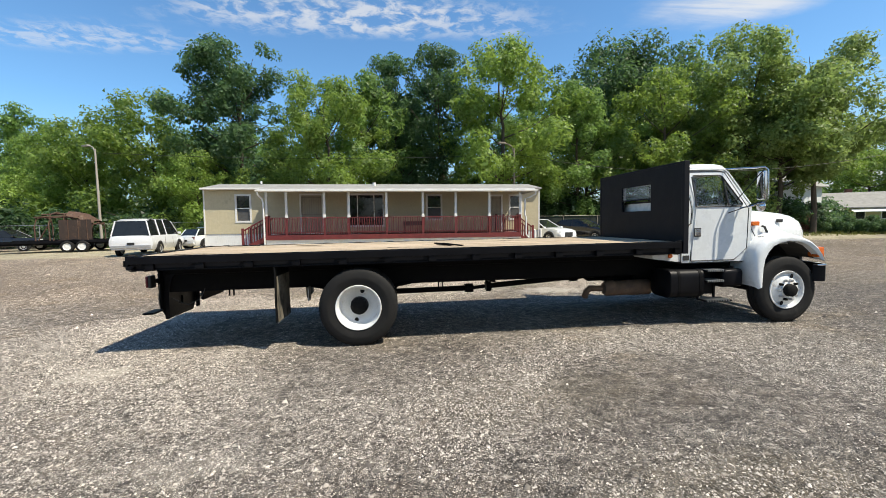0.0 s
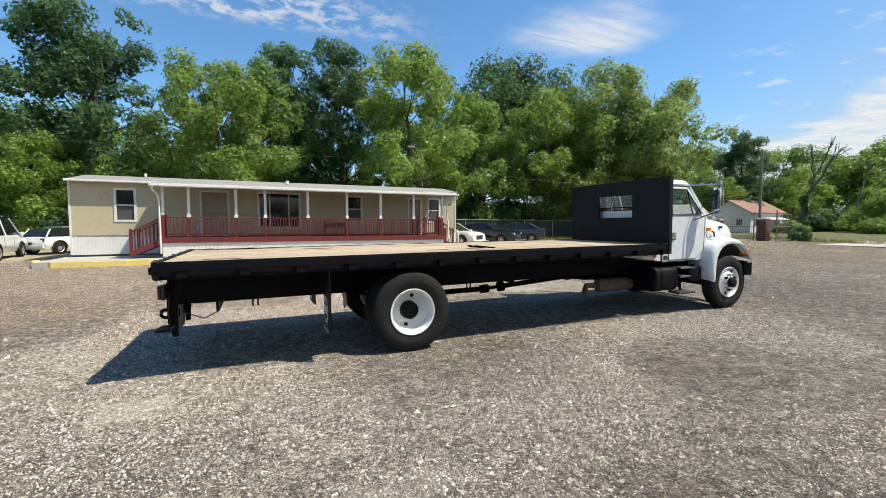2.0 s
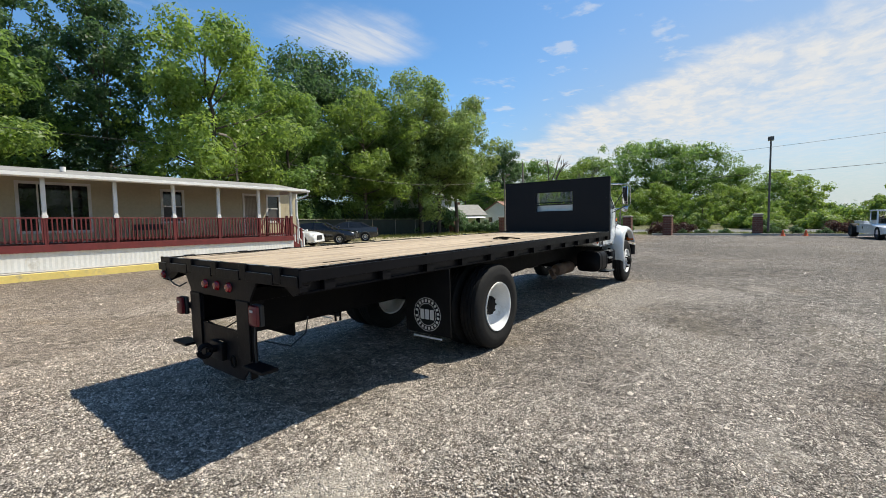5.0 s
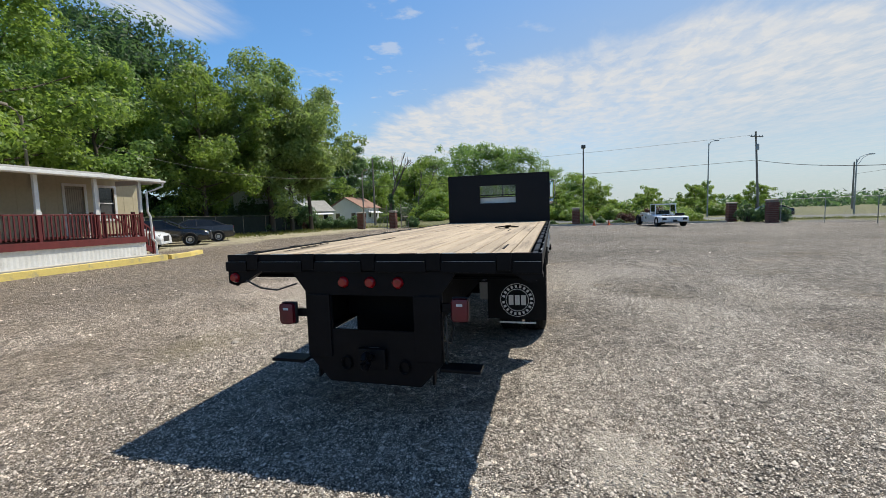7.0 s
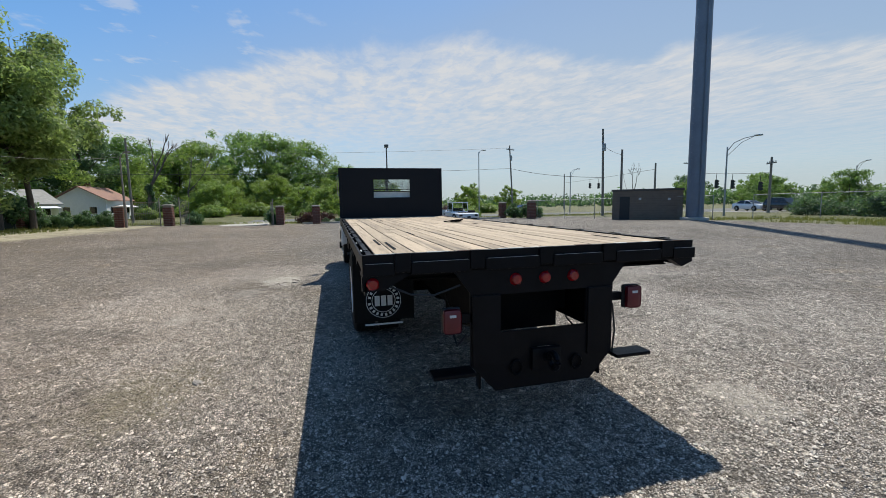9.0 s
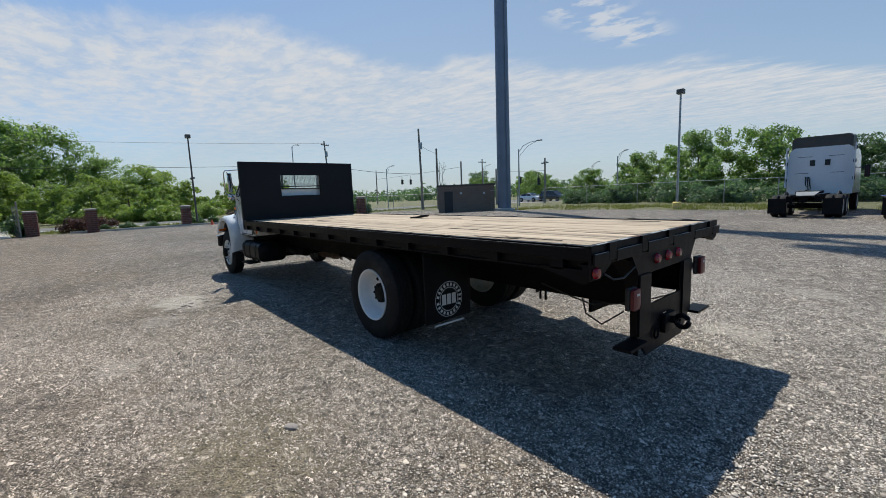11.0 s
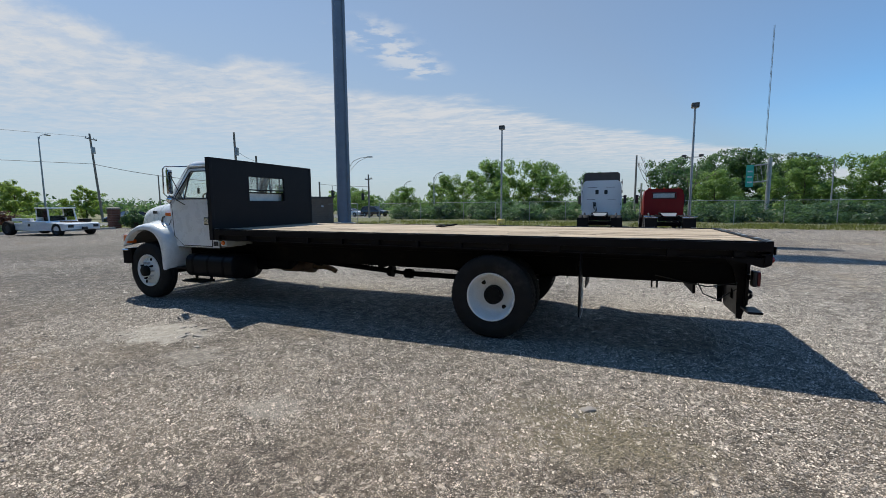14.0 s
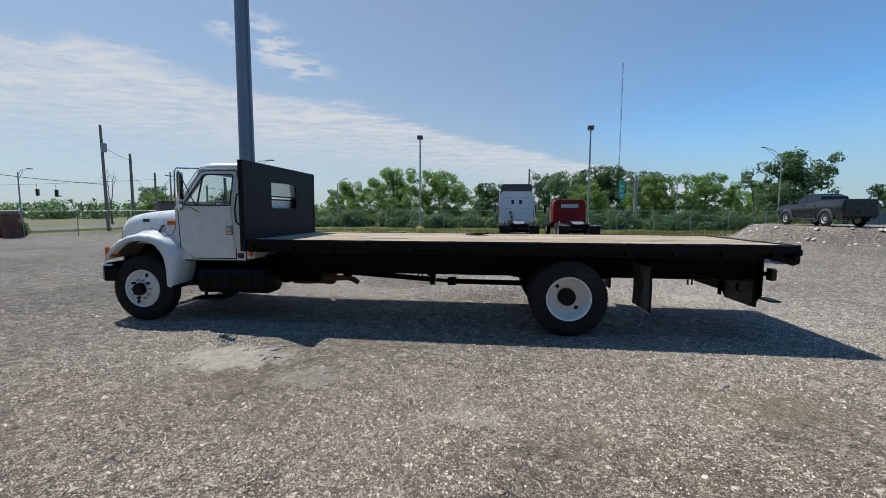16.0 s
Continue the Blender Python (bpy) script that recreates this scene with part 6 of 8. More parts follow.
def car(name, label, category, m, paint, style, length, width, height, r=0.33, group="", rim="rim_silver", roof=None):
    """A road car: body shell, glazed cabin with pillars and roof, wheels, lamps."""
    st = CAR[style]
    v = thing(name, label, category, m, group)
    rows = []
    hw = width / 2
    for x, lo, hi in st["body"]:
        px_, z0, z1 = (x - 0.5) * length, lo * height, hi * height
        e = 0.9 if x in (0, 1) else 1.0
        rows.append([(px_, -hw * 0.9 * e, z0), (px_, -hw * e, z0 + (z1 - z0) * 0.35), (px_, -hw * 0.985 * e, z0 + (z1 - z0) * 0.7), (px_, -hw * 0.9 * e, z1 - 0.015), (px_, -hw * 0.6 * e, z1 + 0.01), (px_, 0, z1 + 0.02),
                     (px_, hw * 0.6 * e, z1 + 0.01), (px_, hw * 0.9 * e, z1 - 0.015), (px_, hw * 0.985 * e, z0 + (z1 - z0) * 0.7), (px_, hw * e, z0 + (z1 - z0) * 0.35), (px_, hw * 0.9 * e, z0)])
    body = part("body", loft(rows, closed=True), paint, v, smooth=45)
    cab_ = st["cabin"]
    lo = [((x - 0.5) * length, z * height) for x, z in cab_]
    zb, zt = lo[0][1], height

    def wy(z):
        return hw * (0.88 - 0.20 * (z - zb) / (zt - zb))
    sides = [[(x, s * wy(z), z) for x, z in lo] for s in (-1, 1)]
    bm = loft(sides, cap=False)
    for s in sides:
        bm.faces.new([bm.verts.new(p) for p in s])
    bmesh.ops.remove_doubles(bm, verts=bm.verts, dist=0.001)
    part("cabin_glass", bm, "car_glass", v, "dark tinted windows")
    top = [p for p in lo if p[1] > zb + 0.85 * (zt - zb)]
    part("roof", loft([[(x, -wy(z) * 1.02, z - 0.02), (x, -wy(z) * 0.9, z + 0.022), (x, 0, z + 0.035), (x, wy(z) * 0.9, z + 0.022), (x, wy(z) * 1.02, z - 0.02)] for x, z in top], closed=True), roof or paint, v, smooth=50)
    for s in (-1, 1):
        part("pillar", T([(x, s * (wy(z) + 0.004), z) for x, z in (lo[0], lo[1])], 0.035, 6), paint, v)
        part("pillar", T([(x, s * (wy(z) + 0.004), z) for x, z in (lo[-1], lo[-2])], 0.03, 6), paint, v)
        xm = (lo[0][0] * 0.45 + lo[-1][0] * 0.55)
        part("pillar", T([(xm, s * (wy(zb) + 0.004), zb - 0.02), (xm - 0.03, s * (wy(zt) + 0.004), zt - 0.02)], 0.035, 6), paint, v)
        if style == "van":
            xr = lo[0][0] * 0.7 + lo[-1][0] * 0.3
            part("pillar", T([(xr, s * (wy(zb) + 0.004), zb - 0.02), (xr, s * (wy(zt) + 0.004), zt - 0.02)], 0.05, 6), paint, v)
        mx = lo[-1][0] - 0.1
        part("door_mirror", B(mx - 0.06, s * (hw * 0.98) - 0.08, zb + 0.0, mx + 0.06, s * (hw * 0.98) + 0.08, zb + 0.14, bevel=0.03), paint, v, smooth=50)
        zf = st["body"][-2][2] * height
        part("headlamp", B(length * 0.455, s * hw * 0.72 - 0.17, zf - 0.17, length * 0.49, s * hw * 0.72 + 0.15, zf - 0.02, bevel=0.03), "lamp_glass", v)
        zr = st["body"][1][2] * height
        part("tail_lamp", B(-length * 0.497, s * hw * 0.80 - 0.11, zr - 0.26, -length * 0.455, s * hw * 0.80 + 0.1, zr - 0.05, bevel=0.02), "dull_lens", v)
        for k in (0.36, 0.6):
            x = (k - 0.5) * length
            part("door_seam", T([(x, s * hw * 1.002, 0.27 * height), (x, s * hw * 0.99, zb - 0.06)], 0.006, 4), "plastic", v)
        for q in st["wheels"]:
            x = (q - 0.5) * length
            arch = [(x + (r + 0.05) * math.cos(a), s * hw * 1.003, r + (r + 0.05) * math.sin(a)) for a in [math.pi * j / 12 for j in range(13)]]
            part("wheel_arch", T(arch, 0.035, 6), "plastic", v)
            bmw = bmesh.new()
            vs = [bmw.verts.new((x + (r + 0.04) * math.cos(a), s * hw * 1.001, r + (r + 0.04) * math.sin(a))) for a in [2 * math.pi * j / 20 for j in range(20)]]
            bmw.faces.new(vs)
            part("wheel_well", bmw, "plastic", v)
            wheel_at(v, x, s * (hw - 0.07), r, 0.21, s, rim)
    part("grille", B(length * 0.488, -hw * 0.45, st["body"][-1][1] * height + 0.05, length * 0.503, hw * 0.45, st["body"][-1][2] * height + 0.02), "plastic", v)
    part("front_bumper", B(length * 0.47, -hw * 0.9, st["body"][-1][1] * height - 0.08, length * 0.505, hw * 0.9, st["body"][-1][1] * height + 0.05, bevel=0.02), "plastic" if style == "van" else paint, v)
    part("rear_bumper", B(-length * 0.508, -hw * 0.92, st["body"][0][1] * height - 0.04, -length * 0.47, hw * 0.92, st["body"][0][1] * height + 0.12, bevel=0.02), "rim_silver" if style == "van" else "plastic" if style == "pickup" else paint, v)
    part("number_plate", B(-length * 0.511, -0.16, st["body"][0][1] * height + 0.14, -length * 0.5, 0.16, st["body"][0][1] * height + 0.25), "plastic", v)
    return v


def on_ground(x, y, heading, dz=0.0):
    return pose(x, y, ground_z(x, y) + dz, 0, 0, heading)


car("hatchback_car", "white hatchback car parked beside the mobile home", "car", on_ground(10.0, 19.3, -58), "car_white", "hatch", 4.1, 1.78, 1.46)
car("sedan_car", "black sedan car parked beside a white hatchback", "car", on_ground(12.9, 19.8, -52), "car_black", "sedan", 4.7, 1.82, 1.45)
car("sedan_car", "charcoal sedan car parked tail out by the fence", "car", on_ground(15.9, 21.0, 140), "car_grey", "sedan", 4.8, 1.84, 1.47)
van = car("minivan", "white older minivan with dark windows seen from behind", "van", on_ground(-13.3, 18.6, 98), "car_white", "van", 4.8, 1.97, 1.92, r=0.34)
car("junk_car", "old white car parked behind the mobile home's corner", "car", on_ground(-11.6, 22.8, 60), "car_white", "hatch", 4.0, 1.7, 1.4)

# pickup on the gravel mound
pk = car("pickup_truck", "dark slate crew-cab pickup truck standing on a gravel mound", "truck", pose(-19.5, -21.7, 0.93, 0, 0, -91), "car_bluegrey", "crew_pickup", 5.6, 1.9, 1.93, r=0.43)
for s in (-1, 1):
    for q in (0.215, 0.815):
        x = (q - 0.5) * 5.6
        rim_ = [math.pi * (j / 14 * 1.16 - 0.08) for j in range(15)]
        rows = [[(x + r_ * math.cos(a), s * y_, 0.43 + r_ * math.sin(a)) for r_, y_ in ((0.47, 0.93), (0.47, 1.0), (0.55, 1.0), (0.62, 0.945))] for a in rim_]
        part("fender_flare", loft(rows, bm=bmesh.new()), "car_grey", pk, "grey flared wheel arch", smooth=50)
    part("rocker_step", T([(-0.95, s * 0.98, 0.42), (1.2, s * 0.98, 0.42)], 0.05, 8), "plastic", pk)
    for x in (-0.62, 0.32):
        part("door_handle", B(x - 0.09, s * 0.935 - 0.02, 1.22, x + 0.09, s * 0.935 + 0.02, 1.26, bevel=0.008), "plastic", pk)
part("bed_cover", B(-2.72, -0.80, 1.545, -0.80, 0.80, 1.57), "plastic", pk)
gate_ = part("tailgate", B(-2.825, -0.80, 0.86, -2.79, 0.80, 1.53, bevel=0.015), "car_bluegrey", pk)
part("gate_handle", B(-2.84, -0.14, 1.30, -2.826, 0.14, 1.38, bevel=0.005), "plastic", gate_)

# car-hauler trailer with a rusty frame on it
tr = thing("car_trailer", "black tandem-axle trailer carrying a rusty steel frame", "trailer", on_ground(-21.2, 23.2, 12))
part("deck", B(-3.2, -1.15, 0.5, 3.2, 1.15, 0.62, bevel=0.01), "chassis", tr)
for s in (-1, 1):
    part("side_rail", B(-3.2, s * 1.2 - 0.03, 0.62, 3.2, s * 1.2 + 0.03, 0.78), "black_steel", tr)
    part("mud_guard", T([(1.2 + 0.75 * math.cos(a), s * 1.28, 0.36 + 0.42 * math.sin(a)) for a in [math.pi * j / 10 for j in range(11)]], 0.05, 4), "black_steel", tr)
    for x in (0.82, 1.6):
        wheel_at(tr, x, s * 1.28, 0.36, 0.2, s, "rim_white")
part("tongue", T([(-3.2, -0.6, 0.52), (-4.6, 0, 0.5), (-3.2, 0.6, 0.52)], 0.05, 6), "chassis", tr)
part("jack_stand", T([(-4.4, 0, -0.02), (-4.4, 0, 0.9)], 0.035, 8), "galv", tr)
load = thing("rusty_frame", "rusty arched steel frame lying on a trailer", "frame", tr.matrix_world @ pose(0.55, 0, 0.62) @ Matrix.Diagonal((0.66, 1.0, 1.12, 1)))
for k, x in enumerate((-2.2, -1.1, 0.0, 1.1, 2.2)):
    hgt = (1.5, 1.75, 1.75, 1.6, 1.1)[k]
    part("arch_rib", T([(x, -1.0, 0), (x, -1.02, hgt * 0.6), (x + 0.05, -0.8, hgt * 0.92), (x + 0.05, 0, hgt), (x + 0.05, 0.8, hgt * 0.92), (x, 1.02, hgt * 0.6), (x, 1.0, 0)], 0.055, 6), "rust", load)
for y, z in ((-1.0, 0.05), (1.0, 0.05), (-0.85, 1.45), (0.85, 1.45), (0, 1.62)):
    part("long_beam", T([(-2.3, y, z), (0, y, z + 0.06), (2.3, y, z * 0.75)], 0.05, 6), "rust", load)
part("side_sheet", B(-0.3, -1.08, 0.05, 2.3, -1.05, 1.3), "rust_dark", load, "dark rusty side sheet")
part("roof_sheet", loft([[(x, -0.95, z - 0.28), (x, -0.5, z), (x, 0.5, z), (x, 0.95, z - 0.28)] for x, z in ((0.2, 1.80), (1.2, 1.66), (2.25, 1.22))], bm=bmesh.new()), "rust", load, "bent rusty roof sheet")
for x in (0.4, 1.2, 1.9):
    part("side_rib", B(x, -1.11, 0.05, x + 0.05, -1.08, 1.32), "rust", load)
part("brace", T([(-2.0, -1.0, 0.1), (-0.9, -0.95, 1.3)], 0.04, 6), "rust", load)
car("flat_trailer_truck", "dark low pickup partly hidden by the trailer", "truck", on_ground(-26.9, 25.9, 10), "car_black", "pickup", 5.2, 1.9, 1.5)

# white airport tow tractor
tg = thing("tow_tractor", "low white airport tow tractor with a glazed cab frame", "tractor", on_ground(33.9, -10.3, 8))
rows = []
for x, w, z0, z1 in ((-2.75, 1.05, 0.42, 0.78), (-2.6, 1.1, 0.36, 0.84), (-1.2, 1.1, 0.34, 0.9), (-1.1, 1.1, 0.34, 0.98), (1.0, 1.1, 0.34, 0.98), (1.1, 1.0, 0.34, 0.86), (2.6, 0.95, 0.36, 0.82), (2.75, 0.9, 0.45, 0.75)):
    rows.append([(x, -w, z0), (x, -w, z1 - 0.04), (x, -w + 0.06, z1), (x, w - 0.06, z1), (x, w, z1 - 0.04), (x, w, z0)])
part("body", loft(rows, closed=True), "car_white", tg, smooth=30)
for s in (-1, 1):
    wheel_at(tg, -1.95, s * 0.98, 0.42, 0.3, s, "plastic"), wheel_at(tg, 2.35, s * 1.0, 0.48, 0.36, s, "plastic")
    part("rear_lamp", B(-2.78, s * 0.78 - 0.16, 0.55, -2.74, s * 0.78 + 0.16, 0.72, bevel=0.01), "plastic", tg)
    for x in (-1.0, 0.1):
        part("cab_post", T([(x, s * 0.82, 0.95), (x + (0.12 if x < 0 else 0), s * 0.78, 1.80)], 0.05, 6), "car_white", tg)
part("cab_roof", B(-0.98, -0.86, 1.78, 0.2, 0.86, 1.86, bevel=0.02), "car_white", tg)
g_ = part("windscreen", B(-0.94, -0.76, 1.0, -0.92, 0.76, 1.78), "cab_glass", tg)
part("cab_rear_panel", B(0.08, -0.78, 0.98, 0.14, 0.78, 1.3), "car_white", tg)
for s in (-1, 1):
    part("side_window", B(-0.86, s * 0.80 - 0.01, 1.22, 0.06, s * 0.80 + 0.01, 1.76), "car_glass", tg, "dark side window")
    part("side_box", B(0.3, s * 0.98 - 0.14, 0.95, 1.95, s * 0.98 + 0.1, 1.14, bevel=0.02), "car_white", tg)
part("seat", B(-0.5, -0.5, 0.98, 0.0, 0.5, 1.3, bevel=0.04), "plastic", tg)
part("steering_hoop", T([(-0.75 + 0.1 * math.sin(a), 0.3 + 0.18 * math.cos(a), 1.2 + 0.1 * math.sin(a)) for a in [2 * math.pi * j / 14 for j in range(15)]], 0.015, 5), "plastic", tg)
part("hitch", B(-2.95, -0.12, 0.42, -2.75, 0.12, 0.58, bevel=0.02), "plastic", tg)
part("spare_wheel", lathe(bmesh.new(), [(0.2, -0.1), (0.34, -0.1), (0.36, 0.0), (0.34, 0.1), (0.2, 0.1)], 20, pose(-1.9, -0.72, 0.98, 90, 0, 0)), "rubber", tg, smooth=40)
for k, y in enumerate((-0.3, 0.1, 0.45)):
    part("tool_bar", T([(-2.4, y, 0.9), (-1.5, y + 0.25 - 0.1 * k, 0.93)], 0.035, 6), "rust", tg)
part("side_marking", B(0.3, 1.1, 0.62, 0.5, 1.104, 0.8), "plastic", tg)


# road tractors, seen from behind
def road_tractor(name, label, m, paint, cab_w, cab_top, cab_len, sleeper):
    v = thing(name, label, "truck", m)
    # forward is +x; the frame reaches back to the fifth wheel
    for s in (-1, 1):
        part("frame_rail", B(-3.6, s * 0.42 - 0.05, 0.75, 1.5, s * 0.42 + 0.05, 1.0), "chassis", v)
        for x in (-2.9, -1.6):
            for dy in (0.78, 1.1):
                wheel_at(v, x, s * dy, 0.5, 0.26, s, "rim_silver")
        wheel_at(v, 3.2, s * 1.05, 0.5, 0.28, s, "rim_silver")
        part("quarter_fender", T([(-1.6 + 0.6 * math.cos(a), s * 0.95, 0.5 + 0.6 * math.sin(a)) for a in [math.pi * j / 10 for j in range(11)]], 0.05, 4), "plastic", v)
        fl = part("mudflap", B(-3.55, s * 0.95 - 0.32, 0.18, -3.53, s * 0.95 + 0.32, 0.86), "flap", v)
        if not sleeper:
            part("flap_hanger", T([(-3.54, s * 0.55, 0.9), (-3.54, s * 1.32, 0.95)], 0.03, 6), "chrome", fl)
        part("side_mirror", B(2.2, s * (cab_w / 2 + 0.3) - 0.1, 1.7, 2.3, s * (cab_w / 2 + 0.3) + 0.1, 2.3, bevel=0.02), "plastic", v)
        part("mirror_arm", T([(2.2, s * cab_w / 2, 2.2), (2.25, s * (cab_w / 2 + 0.3), 2.2)], 0.025, 5), "plastic", v)
        part("tail_lamp", B(-3.62, s * 0.25 - 0.1, 0.78, -3.6, s * 0.25 + 0.1, 0.88), "dull_lens", v)
    part("fifth_wheel", B(-2.7, -0.45, 1.04, -1.75, 0.45, 1.16, bevel=0.03, m=pose(0, 0, 0, 0, 0, 0)), "chassis", v)
    part("ramp_plate", loft([[(-3.3, -0.3, 0.98), (-3.3, 0.3, 0.98)], [(-2.7, -0.42, 1.14), (-2.7, 0.42, 1.14)], [(-1.9, -0.42, 1.15), (-1.9, 0.42, 1.15)]], bm=bmesh.new()), "galv", v)
    part("axle", T([(-2.9, -1.0, 0.5), (-2.9, 1.0, 0.5)], 0.1, 8), "chassis", v)
    part("axle", T([(-1.6, -1.0, 0.5), (-1.6, 1.0, 0.5)], 0.1, 8), "chassis", v)
    part("rear_crossmember", B(-3.62, -0.6, 0.7, -3.52, 0.6, 0.95), "chassis", v)
    h = cab_w / 2
    rows = []
    for x, q in ((0.0, 1.0), (cab_len * 0.6, 1.0), (cab_len, 0.97)):
        rows.append([(x, -h, 0.95), (x, -h * q, cab_top - 0.5), (x, -h * 0.94 * q, cab_top - 0.12), (x, -h * 0.8 * q, cab_top), (x, h * 0.8 * q, cab_top), (x, h * 0.94 * q, cab_top - 0.12), (x, h * q, cab_top - 0.5), (x, h, 0.95)])
    cabp = part("cab", loft(rows, closed=True), paint, v, smooth=30)
    part("hood", loft([[(x, -w, 0.6), (x, -w, z - 0.15), (x, -w + 0.2, z), (x, w - 0.2, z), (x, w, z - 0.15), (x, w, 0.6)] for x, w, z in ((cab_len, h * 0.95, 1.9), (cab_len + 1.2, h * 0.8, 1.7), (cab_len + 1.5, h * 0.75, 1.4))], closed=True), paint, v)
    return v, cabp


wt, cabp = road_tractor("road_tractor", "white sleeper-cab road tractor without a trailer", pose(-0.75, -24.0, ground_z(-0.75, -24), 0, 0, -90), "car_white", 2.45, 3.25, 3.4, True)
part("roof_fairing", loft([[(x, -w, 3.15), (x, -w, z - 0.12), (x, -w + 0.15, z), (x, w - 0.15, z), (x, w, z - 0.12), (x, w, 3.15)] for x, w, z in ((0.05, 1.12, 3.78), (0.9, 1.14, 3.82), (2.4, 1.05, 3.5))], closed=True), "grey_roof", cabp, "dark roof fairing", smooth=30)
for y in (-0.28, 0.28):
    part("vent", B(-0.02, y - 0.1, 2.34, -0.001, y + 0.1, 2.62), "plastic", cabp)
for y0, y1, z in ((-0.85, -0.3, 2.78), (0.3, 0.85, 2.78), (-0.9, -0.4, 1.98), (0.4, 0.9, 1.98)):
    part("panel_seam", B(-0.012, y0, z, -0.001, y1, z + 0.02), "plastic", cabp)
for s in (-1, 1):
    part("side_extender", B(-0.35, s * 1.25 - 0.02, 1.3, 0.1, s * 1.25 + 0.02, 3.3), "car_white", cabp)
    for z in (1.6, 2.4, 3.0):
        part("bracket", B(-0.32, s * 1.25 - 0.05, z, -0.2, s * 1.25 + 0.05, z + 0.16), "plastic", cabp)
for k in range(3):
    part("air_hose", T([(-0.02, 0.5 - 0.06 * k, 1.8), (-0.25, 0.45 - 0.1 * k, 1.4 - 0.1 * k), (-0.5, 0.3, 1.2), (-0.15, 0.6 - 0.05 * k, 1.05)], 0.025, 5), "cable", cabp)
rt, cabp = road_tractor("road_tractor", "dark red day-cab road tractor without a trailer", pose(-4.45, -23.6, ground_z(-4.4, -23.6), 0, 0, -90), "car_red", 2.25, 2.62, 1.9, False)
part("rear_window", B(-0.015, -0.68, 2.02, -0.001, 0.68, 2.36, bevel=0.003), "cab_glass", cabp, "pale rear window")
# pale sheet standing in for the daylight seen through the cab
part("window_view", B(-0.006, -0.6, 2.06, -0.0008, 0.6, 2.32), "lamp_glass", cabp)
loop = [(-0.016, -0.68, 2.02), (-0.016, 0.68, 2.02), (-0.016, 0.68, 2.36), (-0.016, -0.68, 2.36), (-0.016, -0.68, 2.02)]
part("window_gasket", T(loop, 0.03, 5), "plastic", cabp)
for k in range(5):
    part("cab_lamp", B(0.1, -0.8 + 0.4 * k - 0.05, 2.62, 0.22, -0.8 + 0.4 * k + 0.05, 2.68, bevel=0.01), "orange_lens", cabp)
part("exhaust_stack", T([(0.1, 1.3, 0.9), (0.1, 1.3, 3.0)], 0.06, 10), "chrome", cabp)
# traffic standing on the far streets
car("street_car", "silver sedan car standing on the far street", "car", pose(25.0, -57.5, ground_z(25, -57) + 0.03, 0, 0, 178), "car_silver", "sedan", 4.7, 1.8, 1.45, group="cars on the street")
car("street_car", "dark sport utility car standing on the far street", "car", pose(35.5, -55.0, ground_z(35, -55) + 0.03, 0, 0, 175), "car_black", "suv", 4.7, 1.85, 1.7, group="cars on the street")
car("street_car", "white sedan car standing on the far street", "car", pose(40.5, -55.5, ground_z(40, -55) + 0.03, 0, 0, 175), "car_white", "sedan", 4.6, 1.8, 1.45, group="cars on the street")
car("street_car", "dark sedan car standing on the road beyond the brick pillars", "car", pose(50.0, -25.0, ground_z(50, -25) + 0.03, 0, 0, 100), "car_black", "sedan", 4.7, 1.8, 1.45, group="cars on the street")

# ---- streets and pavements beyond the lot ----
strip("road", [(52, -300), (52, -60), (52, 0), (52, 60), (54, 300)], 9.0, -0.3, 0.02, "asphalt", "grey asphalt street east of the lot")
strip("road", [(-300, -57), (-60, -57), (0, -57), (46, -56), (47.4, -56)], 11.0, -0.3, 0.02, "asphalt", "grey asphalt street south of the lot")
strip("road_line", [(-250, -57.1), (0, -57.1), (44, -56.2)], 0.14, 0.015, 0.026, "yellow", "yellow centre line")
strip("pavement", [(39.9, -17), (39.9, -4), (40.0, 4.4)], 1.5, -0.2, 0.10, "concrete", "pale concrete pavement along the lot's edge")
strip("pavement", [(37.3, 10.5), (42, 11.0), (47.4, 11.0)], 6.6, -0.2, 0.03, "concrete", "pale concrete driveway apron")
strip("kerb", [(38.9, -17), (38.9, -4), (39.0, 4.4)], 0.25, -0.2, 0.16, "concrete", "pale concrete kerb")
strip("road_edge", [(46.6, -48), (46.6, 0), (46.6, 60)], 1.4, -0.2, 0.06, "concrete", "pale concrete roadside pavement")
strip("road_edge", [(-120, -50.4), (0, -50.4), (44, -49.5)], 1.2, -0.2, 0.06, "concrete", "pale concrete roadside pavement")


# ---- brick gate pillars ----
BR = bpy.data.meshes.new("brick")
bm_ = B(-0.1, -0.045, -0.03, 0.1, 0.045, 0.03)
bm_.to_mesh(BR), bm_.free()
BR.materials.append(M["brick"])


